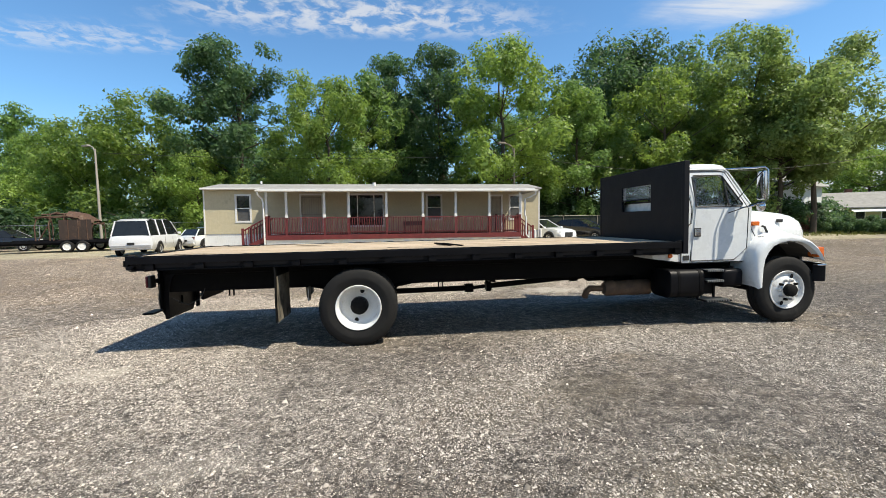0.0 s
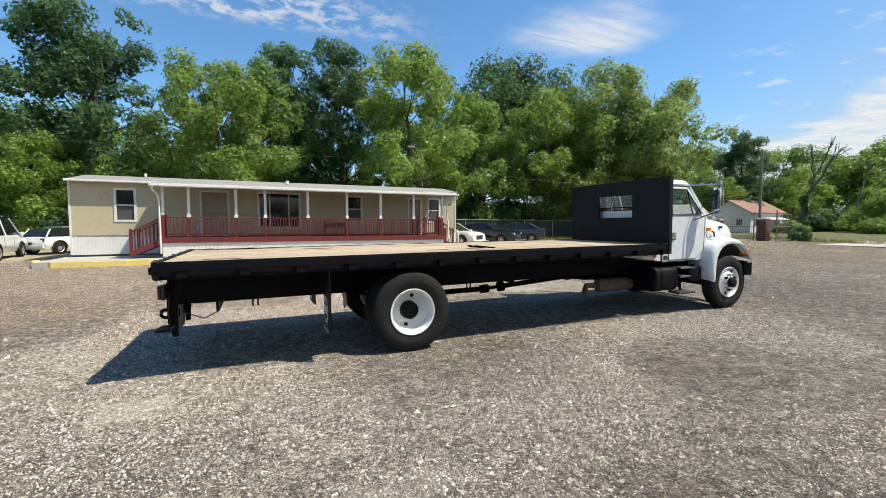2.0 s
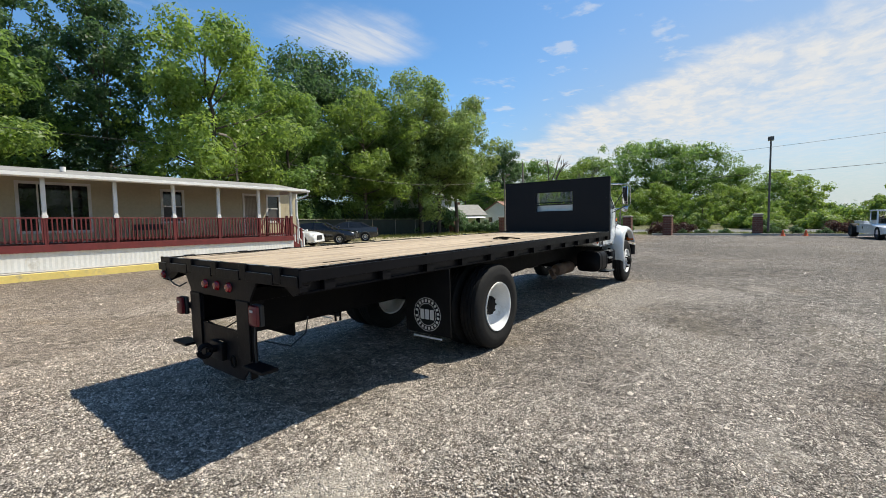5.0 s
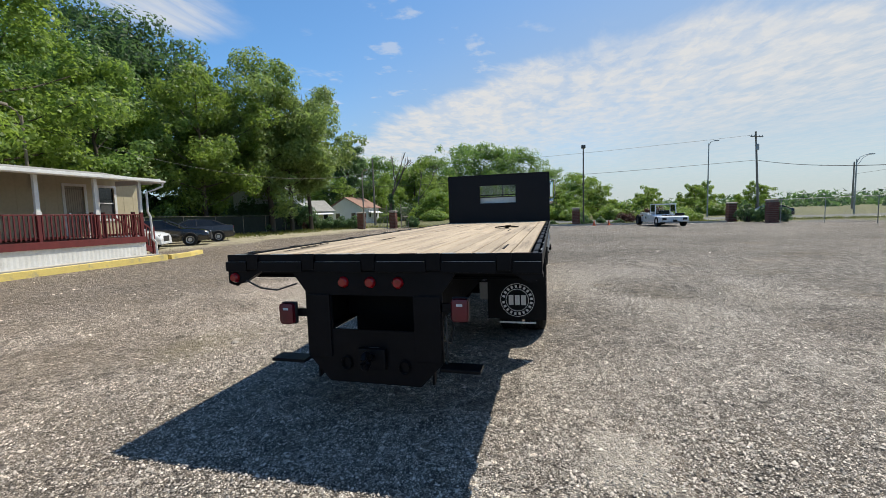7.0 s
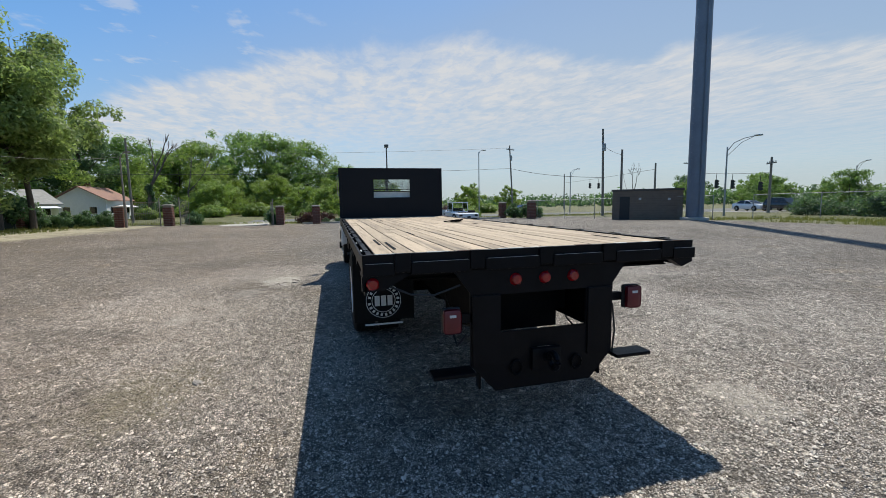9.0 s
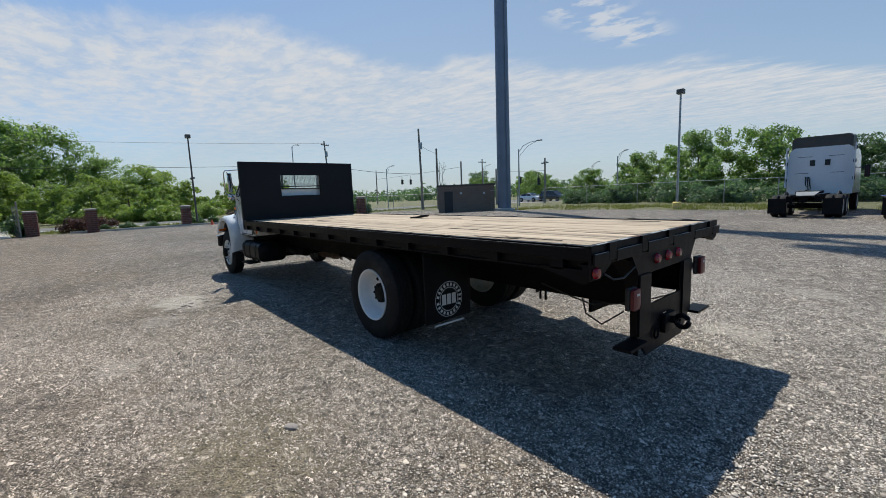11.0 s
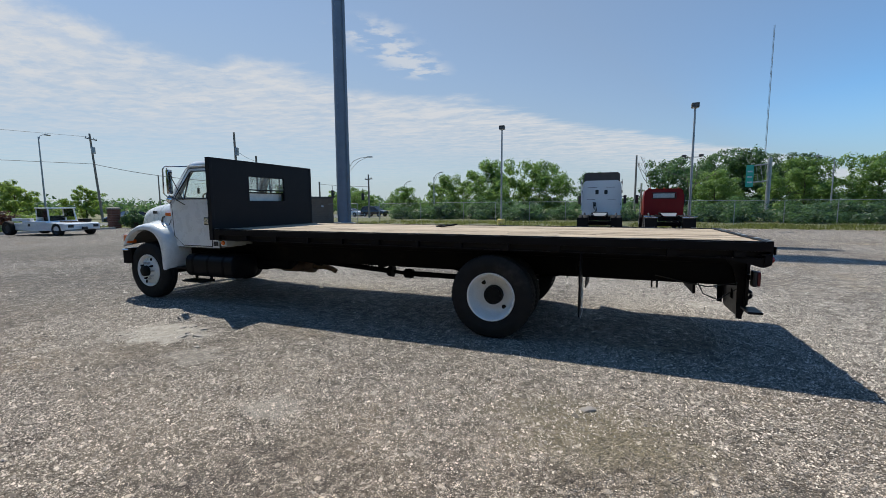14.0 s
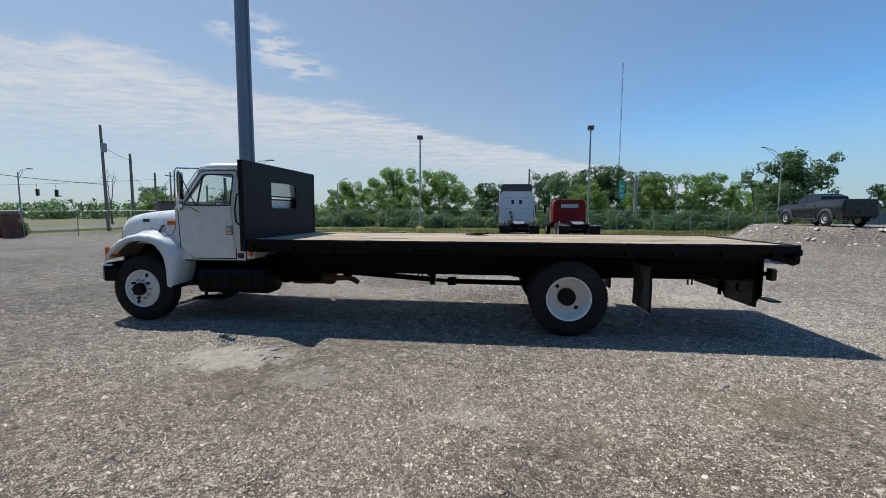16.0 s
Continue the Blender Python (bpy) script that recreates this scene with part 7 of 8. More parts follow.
def pillar(x, y, h, w=0.72):
    p = thing("brick_pillar", "square red-brick gate pillar with a stone cap", "pillar", on_ground(x, y, 0), group="brick gate pillars")
    c = w / 2 - 0.05
    part("core", B(-c, -c, -0.2, c, c, h), "mortar", p)
    courses = int(h / 0.155)
    for k in range(courses):
        z = 0.08 + k * 0.155
        for side in range(4):
            for j in (-1, 0, 1):
                off = j * 0.222 + (0.03 if k % 2 else -0.03)
                b_ = link("brick", BR, "brick", p)
                b_.matrix_basis = pose(0, 0, 0, 0, 0, 90 * side) @ pose(off, -(c + 0.012), z) @ Matrix.Diagonal((1.02, 1, 2.2, 1))
    part("cap", loft([[(-s_, -s_, z), (s_, -s_, z), (s_, s_, z), (-s_, s_, z)] for s_, z in ((w / 2 + 0.05, h), (w / 2 + 0.05, h + 0.07), (w / 2 - 0.08, h + 0.13))], closed=True), "cap", p)
    return p


for x, y, h in ((38.2, 16.0, 1.85), (37.2, 19.4, 1.75), (38.3, 6.4, 1.75), (38.5, 3.0, 1.75), (39.6, -3.6, 1.7), (40.6, -18.0, 1.75), (35.1, -19.0, 1.85)):
    pillar(x, y, h)


def gate(x, y, heading, width, h):
    g = thing("metal_gate", "open weathered steel gate leaf hung on a brick pillar", "gate", on_ground(x, y, heading), group="steel gates")
    part("gate_frame", T([(0, 0, 0.1), (0, 0, h), (width, 0, h), (width, 0, 0.1), (0, 0, 0.1)], 0.035, 6), "iron", g)
    part("gate_rail", T([(0, 0, h * 0.55), (width, 0, h * 0.55)], 0.025, 6), "iron", g)
    for k in range(1, int(width / 0.16)):
        part("gate_bar", T([(k * 0.16, 0, 0.12), (k * 0.16, 0, h - 0.02)], 0.012, 5), "iron", g)
    part("hinge_post", T([(0, 0, -0.2), (0, 0, h + 0.35)], 0.05, 8), "iron", g)
    return g


pillar(37.2, 26.7, 1.75)
gate(38.0, 7.0, 20, 0.9, 2.2), gate(37.9, 16.6, 92, 2.2, 2.2), gate(38.6, 15.2, -15, 1.4, 2.3)

# ---- chain-link and fabric fences ----
def fence(name, label, pts, h, fabric=False, every=3.0, group="", metal="galv"):
    f = thing(name, label, "fence", group=group)
    run = []
    for (xa, ya), (xb, yb) in zip(pts, pts[1:]):
        n = max(1, int(math.hypot(xb - xa, yb - ya) / every))
        run += [(xa + (xb - xa) * k / n, ya + (yb - ya) * k / n) for k in range(n)]
    run.append(pts[-1])
    for x, y in run:
        part("post", T([(x, y, ground_z(x, y) - 0.1), (x, y, ground_z(x, y) + h + 0.03)], 0.03, 6), metal, f)
    part("top_rail", T([(x, y, ground_z(x, y) + h) for x, y in run], 0.022, 5), metal, f)
    part("bottom_wire", T([(x, y, ground_z(x, y) + 0.1) for x, y in run], 0.006, 4), "galv", f)
    if fabric:
        rows = [[(x, y + 0.04, ground_z(x, y) + z) for z in (0.06, h * 0.5, h - 0.06)] for x, y in run]
        part("fabric", loft(rows, bm=bmesh.new()), "mesh_dark", f, "dark green privacy fabric")
    else:
        bm = bmesh.new()
        step = 0.12 if every < 2.6 else 0.22
        for (xa, ya), (xb, yb) in zip(run, run[1:]):
            ln = math.hypot(xb - xa, yb - ya)
            n = int(ln / step)
            for k in range(n):
                for sg in (1, -1):
                    t0, t1 = k / n, min(max((k + sg * h / step) / n, 0), 1)
                    z0, z1 = 0.1, 0.1 + abs(t1 - t0) * n * step
                    a = Vector((xa + (xb - xa) * t0, ya + (yb - ya) * t0, ground_z(xa, ya) + z0))
                    b = Vector((xa + (xb - xa) * t1, ya + (yb - ya) * t1, ground_z(xa, ya) + min(z1, h)))
                    if (b - a).length < 0.05:
                        continue
                    q = Vector((0, 0, 0.004))
                    bm.faces.new([bm.verts.new(v) for v in (a - q, b - q, b + q, a + q)])
        part("wire_mesh", bm, metal, f, "woven chain-link wire", kind="stuff")
    return f


fence("fabric_fence", "chain-link fence backed with dark green fabric", [(11.5, 26.4), (17.5, 26.6), (27, 26.4), (36.6, 26.6)], 1.75, True, metal="iron")
fence("chain_link_fence", "galvanised chain-link fence along the street", [(-60, -33.5), (-20, -33.0), (12, -32.6), (20.5, -31.0)], 1.9, every=3.05)
fence("chain_link_fence", "galvanised chain-link fence beside the block building", [(20.5, -27.0), (27, -24.5), (34.6, -19.4)], 1.9, every=2.5)
fence("chain_link_fence", "galvanised chain-link fence at the rear of the lot", [(-36, 27.5), (-22, 27), (-10, 27.5)], 1.8, every=3.05)
ps = thing("privacy_screen", "grey-blue fabric screen tied to the street fence", "screen", pose(-33.5, -33.2, 0))
part("sheet", B(-3.2, -0.03, 0.15, 3.2, 0.03, 1.85), "tower", ps)


# ---- posts, lamps, poles and cables ----
def flood_post(x, y, h, mid, label, mat="galv", block=True):
    p = thing("lamp_post", label, "lamp post", on_ground(x, y, 0), group="lot lamp posts")
    part("shaft", T([(0, 0, 0.3), (0, 0, h)], 0.085, 10, 0.06), mat, p, smooth=40)
    if block:
        part("base", lathe(bmesh.new(), [(0.30, 0), (0.30, 0.55), (0.24, 0.6), (0.001, 0.6)], 8, pose(0, 0, -0.1, 90, 0, 0)), "yellow", p, "yellow-painted concrete base")
    part("lamp_head", B(-0.22, -0.2, h - 0.05, 0.22, 0.2, h + 0.25, bevel=0.03), "pole_bronze", p)
    part("lens", B(-0.18, -0.16, h - 0.07, 0.18, 0.16, h - 0.05), "lamp_glass", p)
    if mid:
        part("cross_arm", T([(-0.5, 0, mid), (0.5, 0, mid)], 0.025, 6), "pole_bronze", p)
        for s in (-1, 1):
            part("flood_lamp", B(s * 0.5 - 0.13, -0.1, mid + 0.02, s * 0.5 + 0.13, 0.1, mid + 0.17, bevel=0.02, m=pose(0, 0, 0)), "pole_bronze", p)
    return p


flood_post(38.9, -4.3, 7.75, 4.1, "tall bronze lamp post with square head and two floods", "pole_bronze", False)
flood_post(7.0, -27.6, 7.75, 0, "tall grey lamp post with square head on yellow base")
flood_post(-6.3, -26.2, 8.0, 4.75, "tall grey lamp post with two flood lamps on yellow base")


def cobra(x, y, h, reach, heading, label, mat="galv", lean=0.0, group="street lamps"):
    p = thing("street_lamp", label, "street lamp", on_ground(x, y, heading), group=group)
    part("shaft", T([(0, 0, -0.2), (lean * h, 0, h)], 0.10, 10, 0.06), mat, p, smooth=40)
    top = lean * h
    pts = [(top, 0, h - 0.4), (top + reach * 0.25, 0, h + 0.15 * reach), (top + reach * 0.6, 0, h + 0.3 * reach), (top + reach, 0, h + 0.36 * reach)]
    part("arm", T(pts, 0.035, 6), mat, p, smooth=40)
    if reach > 1.5:
        part("arm_stay", T([(top, 0, h - 0.9), (top + reach * 0.5, 0, h + 0.12 * reach), pts[-1]], 0.025, 6), mat, p)
    part("lamp_head", B(top + reach - 0.1, -0.13, h + 0.36 * reach - 0.05, top + reach + 0.55, 0.13, h + 0.36 * reach + 0.08, bevel=0.04), mat, p, smooth=50)
    return p


cobra(9.7, 24.4, 6.9, 0.9, 200, "timber pole with a small street lamp behind the home", "timber_pole")
cobra(-20.0, 25.05, 7.0, 0.8, 150, "pale timber pole with a lamp arm among trees", "pole_pale")
cobra(36.2, 18.6, 6.0, 0.8, 230, "slim pole with a small lamp by the gate", "timber_pole")
cobra(60.4, -22.2, 10.1, 1.0, 295, "tall steel street lamp beyond the gate")
cobra(27.3, -35.8, 6.65, 2.2, 206, "steel street lamp with a long trussed arm")
cobra(23.3, -51.8, 5.9, 1.6, 150, "steel street lamp beside the far street")
cobra(40.1, -75.0, 6.4, 1.6, 160, "distant steel street lamp")
cobra(-37.2, -54.0, 9.2, 3.0, 20, "steel street lamp with a long arm over the street")
cobra(-26.5, -59.5, 7.0, 1.3, -30, "steel street lamp beyond the fence")
cobra(58.0, -37.7, 6.7, 1.6, 285, "steel street lamp at the far junction")
cobra(70.0, -75.0, 8.0, 2.0, 180, "distant steel street lamp")


def utility(x, y, h, label, arm=True, can=True, lean=(0, 0), heading=0):
    p = thing("utility_pole", label, "utility pole", on_ground(x, y, heading), group="utility poles")
    part("shaft", T([(0, 0, -0.2), (lean[0] * h, lean[1] * h, h)], 0.16, 10, 0.11), "timber_pole", p, smooth=40)
    if arm:
        a = part("cross_arm", B(lean[0] * h - 0.06, -1.1, h - 0.75, lean[0] * h + 0.06, 1.1, h - 0.62), "timber_pole", p)
        for yy in (-1.0, -0.5, 0.5, 1.0):
            part("insulator", T([(lean[0] * h, yy, h - 0.62), (lean[0] * h, yy, h - 0.45)], 0.04, 6), "galv", a)
    if can:
        part("transformer", lathe(bmesh.new(), [(0.001, 0), (0.22, 0), (0.22, 0.8), (0.15, 0.88), (0.001, 0.88)], 14, pose(lean[0] * h - 0.3, lean[1] * h, h - 2.6, 90, 0, 0)), "galv", p, smooth=40)
    return p


utility(62.4, -29.2, 11.6, "leaning timber utility pole with cross-arm and transformer", lean=(0.05, 0.02), heading=30)
utility(39.0, -30.5, 10.3, "timber utility pole with a transformer", arm=False, lean=(-0.01, 0.03))
utility(37.3, -31.7, 7.7, "plain timber pole by the block building", arm=False, can=False)
utility(43.8, -42.2, 6.9, "plain timber pole with a small fitting", arm=False, can=False)
utility(53.5, 25.0, 10.1, "timber utility pole beside a white house", arm=False, can=False)
utility(-4.3, -55.0, 8.0, "plain timber pole beyond the road tractors", arm=False, can=False)
utility(58, -62, 9.0, "distant timber utility pole with cross-arm", can=False)
utility(88, -54.5, 8.5, "distant plain timber pole", arm=False, can=False)


def span(a, b, sag, r=0.012, label="black overhead cable between poles"):
    a, b = Vector(a), Vector(b)
    pts = [tuple(a.lerp(b, k / 16) - Vector((0, 0, sag * 4 * (k / 16) * (1 - k / 16)))) for k in range(17)]
    part("overhead_cable", T(pts, r, 4), "cable", tagged(new("cable_run"), label, "cable", "overhead cables"))


span((62.9, -28.9, 7.3), (39.0, -30.4, 4.3), 0.4, 0.03)
span((62.9, -28.9, 7.3), (66, 70, 7.4), 1.0, 0.025)
span((62.9, -28.9, 10.8), (66, 100, 10.8), 1.6, 0.016)
span((53.5, 25.0, 8.6), (36.2, 18.6, 5.8), 0.5)
span((36.2, 18.6, 5.9), (9.9, 24.4, 6.6), 1.4)
span((9.9, 24.4, 6.6), (-20.0, 25.05, 6.9), 0.35)
span((39.0, -30.4, 8.0), (37.3, -31.7, 6.8), 0.15, 0.016), span((37.3, -31.7, 5.6), (29.6, -26.4, 2.5), 0.3, 0.016)

# traffic signals on span wires
for ends, lamps in ((((88.0, -54.5, 5.9), (43.8, -42.2, 5.7)), ((69.9, -49.5, 4.5), (65.0, -48.1, 4.3))), (((37.6, -43.4, 4.7), (32.2, -47.9, 4.4)), ((36.2, -44.5, 3.3), (35.0, -45.6, 3.2), (32.9, -47.3, 2.9)))):
    for x, y, z in lamps:
        sg = thing("traffic_signal", "dark hanging traffic signal at the junction", "traffic signal", pose(x, y, z, 0, 0, 40), group="traffic signals")
        part("housing", B(-0.17, -0.16, -0.55, 0.17, 0.16, 0.5, bevel=0.04), "plastic", sg)
        for j in range(3):
            part("visor", T([(-0.17, 0, -0.36 + 0.34 * j), (-0.3, 0, -0.36 + 0.34 * j)], 0.11, 10), "plastic", sg)
        part("hanger", T([(0, 0, 0.5), (0, 0, 1.2)], 0.03, 5), "plastic", sg)
    span(ends[0], ends[1], 0.1, 0.02, "black span wire holding traffic signals")
utility(37.6, -43.4, 5.3, "short steel pole holding the signal wire", arm=False, can=False), utility(32.2, -47.9, 6.4, "timber pole with a cross-arm holding the signal wire", can=False, heading=60)

# blue-grey monopole rising out of sight with a broad unseen sign on top
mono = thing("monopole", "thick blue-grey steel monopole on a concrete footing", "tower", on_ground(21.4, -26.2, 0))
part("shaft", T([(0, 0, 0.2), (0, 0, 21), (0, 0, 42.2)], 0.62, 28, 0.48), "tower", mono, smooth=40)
# cabinets and mast stay out of view, shaped and placed for their cast shadows
part("sign_cabinet", B(-8.4, -0.3, 37.4, 0.8, 0.3, 39.2, bevel=0.03), "tower", mono, "long unseen sign cabinet that casts a shadow band on the lot")
part("sign_cabinet", B(-2.7, -0.4, 46.4, 2.7, 0.4, 50.0, bevel=0.03), "tower", mono, "tall unseen sign cabinet that casts a shadow band on the lot")
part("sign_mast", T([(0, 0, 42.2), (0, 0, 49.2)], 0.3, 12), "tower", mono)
part("base_plate", lathe(bmesh.new(), [(1.0, 0), (1.0, 0.3), (0.7, 0.34), (0.001, 0.34)], 24, pose(0, 0, -0.12, 90, 0, 0)), "concrete", mono)
for k in range(44):
    z = 3.0 + k * 0.55
    part("climbing_peg", T([(-0.05, 0.58, z), (-0.16, 0.76, z), (-0.16, 0.76, z + 0.05)], 0.012, 4), "galv", mono)
part("cable_duct", T([(-0.69, 0.25, 0.2), (-0.52, 0.2, 40)], 0.05, 6), "tower", mono)

# low block building
bl = thing("block_building", "low brown block building with a flat roof", "building", pose(26.4, -22.6, ground_z(26.4, -22.6), 0, 0, 0))
ang = math.atan2(-3.4, -3.2)
bl.matrix_world = pose(26.4, -22.4, ground_z(26.4, -22.4), 0, 0, math.degrees(ang))
part("wall", B(0, 0, -0.2, 5.4, 4.0, 2.45), "block_wall", bl)
part("parapet", B(-0.08, -0.08, 2.45, 5.48, 4.08, 2.62), "grey_roof", bl)
for k in range(11):
    part("block_course", B(-0.012, -0.012, 0.2 * k + 0.19, 5.412, 0.0, 0.2 * k + 0.2), "grey_roof", bl)
for x, z in ((2.2, 1.7), (4.4, 1.65)):
    part("wall_lamp", B(x - 0.1, -0.1, z, x + 0.1, 0.0, z + 0.18, bevel=0.02), "lamp_glass", bl)
part("doorway", B(0.6, -0.03, 0, 1.4, 0.0, 2.0), "plastic", bl)

# road sign on a truss, and a lattice mast far off
sg = thing("road_sign", "green road sign on a steel cantilever post", "sign", pose(-16.2, -46.0, 0.0))
part("post", T([(0, 0, -0.6), (0, 0, 6.2)], 0.2, 12), "galv", sg)
for z in (3.9, 5.6):
    part("arm", T([(0, 0, z), (1.4, 0.1, z - 0.15)], 0.07, 8), "galv", sg)
for k in range(3):
    part("lattice", T([(0.1 + 0.4 * k, 0.03, 3.9), (0.4 + 0.4 * k, 0.05, 5.5)], 0.03, 5), "galv", sg)
panel_ = part("panel", B(1.35, 0.12, 3.3, 2.0, 0.16, 5.55, bevel=0.01, m=pose(0, 0, 0)), "sign_green", sg)
for k in range(3):
    part("text_bar", B(1.47, 0.162, 4.8 - 0.55 * k, 1.88, 0.166, 4.95 - 0.55 * k), "white_plain", panel_)
mast = thing("radio_mast", "slender lattice radio mast far away", "mast", pose(-52.8, -180.6, 0))
for a in range(3):
    t = 2 * math.pi * a / 3
    part("leg", T([(0.26 * math.cos(t), 0.26 * math.sin(t), 0), (0.2 * math.cos(t), 0.2 * math.sin(t), 64)], 0.05, 5), "galv", mast)
bm = bmesh.new()
for k in range(60):
    t = 2 * math.pi * (k % 3) / 3
    u = 2 * math.pi * ((k + 1) % 3) / 3
    tube(bm, [(0.24 * math.cos(t), 0.24 * math.sin(t), 1.05 * k), (0.24 * math.cos(u), 0.24 * math.sin(u), 1.05 * k + 1.05)], 0.03, 4)
part("lattice", bm, "galv", mast, kind="stuff")


# ---- houses across the street ----
def small_house(name, label, x, y, heading, w, d, eave, ridge, wall, roof_mat):
    h = thing(name, label, "house", on_ground(x, y, heading))
    part("wall", B(-w / 2, -d / 2, -0.3, w / 2, d / 2, eave), wall, h)
    gab = [[(x_, -d / 2, eave), (x_, 0, ridge - 0.05), (x_, d / 2, eave)] for x_ in (-w / 2, w / 2)]
    part("gable", loft(gab, closed=True), wall, h)
    rows = [[(x_, -d / 2 - 0.4, eave - 0.12), (x_, 0, ridge), (x_, d / 2 + 0.4, eave - 0.12), (x_, d / 2 + 0.4, eave - 0.02), (x_, 0, ridge + 0.12), (x_, -d / 2 - 0.4, eave - 0.02)] for x_ in (-w / 2 - 0.4, w / 2 + 0.4)]
    roof_ = part("roof", loft(rows, closed=True), roof_mat, h)
    part("chimney", B(-0.3, 0.4, ridge - 0.3, 0.3, 1.0, ridge + 0.6), "brick", roof_)
    for k, (u, v) in enumerate(((-w * 0.32, 1.0), (-w * 0.05, 1.0), (w * 0.30, 1.0))):
        win = part("window", B(u - 0.5, -d / 2 - 0.06, v, u + 0.5, -d / 2 - 0.01, v + 1.1), "trim_white", h)
        part("pane", B(u - 0.42, -d / 2 - 0.075, v + 0.08, u + 0.42, -d / 2 - 0.062, v + 1.02), "house_glass", win)
    for v in (-d * 0.25, d * 0.25):
        win = part("window", B(-w / 2 - 0.06, v - 0.5, 1.0, -w / 2 - 0.01, v + 0.5, 2.1), "trim_white", h)
        part("pane", B(-w / 2 - 0.075, v - 0.42, 1.08, -w / 2 - 0.062, v + 0.42, 2.02), "house_glass", win)
    part("awning", loft([[(u, -d / 2 - 0.02, 2.3), (u, -d / 2 - 1.1, 1.95), (u, -d / 2 - 1.1, 1.9)] for u in (-w * 0.2, w * 0.45)], bm=bmesh.new()), "far_white", h)
    return h


small_house("white_house", "small white house with a brown shingle roof", 69.1, 36.0, 2, 8.6, 6.3, 3.0, 4.9, "far_white", "shingle")
small_house("pale_house", "pale yellow house half hidden by trees", 58.4, 40.2, -28, 7.0, 6.0, 2.5, 4.3, "far_yellow", "roof_metal")
small_house("white_house", "tall white house glimpsed between trees", 38.6, 32.0, 10, 6, 6, 4.4, 6.0, "far_white", "roof_metal")

# loose small things on the lot
for x, y in ((37.6, -5.2), (38.1, -6.6)):
    c = thing("traffic_cone", "small faded orange traffic cone by the kerb", "cone", on_ground(x, y, 0), group="traffic cones")
    part("cone", lathe(bmesh.new(), [(0.15, 0.03), (0.14, 0.04), (0.03, 0.48), (0.001, 0.48)], 14, pose(0, 0, 0, 90, 0, 0)), "cone", c, smooth=40)
    part("foot", B(-0.19, -0.19, 0, 0.19, 0.19, 0.03), "cone", c)
rr_ = random.Random(12)
for k in range(9):
    a_ = rr_.uniform(-0.6, 0.6)
    rb = thing("rubble_piece", "small broken crumb of pale concrete in a bare patch", "rubble", pose(3.75 + a_, 2.42 - 0.45 * a_ + rr_.uniform(-0.18, 0.18), -0.042, rr_.uniform(-12, 12), rr_.uniform(-12, 12), rr_.uniform(0, 360)), group="concrete crumbs")
    w_ = rr_.uniform(0.025, 0.075)
    part("piece", sheet_panel([(w_ * rr_.uniform(0.6, 1.2) * math.cos(t), w_ * rr_.uniform(0.5, 0.9) * math.sin(t)) for t in [2 * math.pi * j / 7 for j in range(7)]], (), lambda u, v, d: (u, v, d - 0.01), 0.02), "cap", rb)
rk = thing("rock", "flat grey stone lying in the gravel", "stone", pose(-1.25, 2.7, -0.045, 0, 0, 20))
bm = bmesh.new()
bmesh.ops.create_icosphere(bm, subdivisions=2, radius=0.055)
for v in bm.verts:
    v.co = Vector((v.co.x * 1.2, v.co.y * 0.8, v.co.z * 0.45)) * (1 + 0.5 * noise.noise(v.co * 14))
part("body", bm, "cap", rk)

# ---- trees and shrubs ----
def leaf_mesh(name, centres, radii, counts, leaf, seed, mat, flat=0.75):
    """Many small separate leaves gathered in uneven, ragged clumps."""
    g = np.random.default_rng(seed)
    pos, nrm, size = [], [], []
    for c, r, n in zip(centres, radii, counts):
        d = g.normal(size=(n, 3))
        d /= np.linalg.norm(d, axis=1)[:, None]
        # each clump has its own uneven shape
        axes = g.normal(size=(3, 3))
        axes /= np.linalg.norm(axes, axis=1)[:, None]
        swell = 1 + sum(g.uniform(0.05, 0.26) * np.sin(g.uniform(1.5, 4.0) * (d @ a) + g.uniform(0, 6)) for a in axes)
        rad = r * swell * (0.5 + 0.5 * g.uniform(0, 1, n) ** 0.6) * np.where(g.random(n) < 0.07, g.uniform(1.0, 1.3, n), 1.0)
        p = c + d * rad[:, None] * np.array((1, 1, flat))
        q = 0.9 * d + g.normal(scale=0.45, size=(n, 3)) + np.array((0, 0, 0.35))
        pos.append(p), nrm.append(q / np.linalg.norm(q, axis=1)[:, None]), size.append(leaf * g.uniform(0.55, 1.4, n))
    pos, nrm, size = np.concatenate(pos), np.concatenate(nrm), np.concatenate(size)
    u = np.cross(nrm, g.normal(size=pos.shape))
    u /= np.linalg.norm(u, axis=1)[:, None]
    v = np.cross(nrm, u)
    a = size[:, None]
    tri = np.stack((pos - u * a, pos + u * a * 0.35 - v * a * 0.6, pos + u * a * 0.75 + v * a * 0.5), axis=1).reshape(-1, 3)
    me = bpy.data.meshes.new(name)
    n = len(pos)
    me.vertices.add(3 * n), me.loops.add(3 * n), me.polygons.add(n)
    me.vertices.foreach_set("co", tri.ravel())
    me.loops.foreach_set("vertex_index", np.arange(3 * n))
    me.polygons.foreach_set("loop_start", np.arange(0, 3 * n, 3))
    me.polygons.foreach_set("loop_total", np.full(n, 3))
    me.update(calc_edges=True)
    me.materials.append(M[mat])
    return me


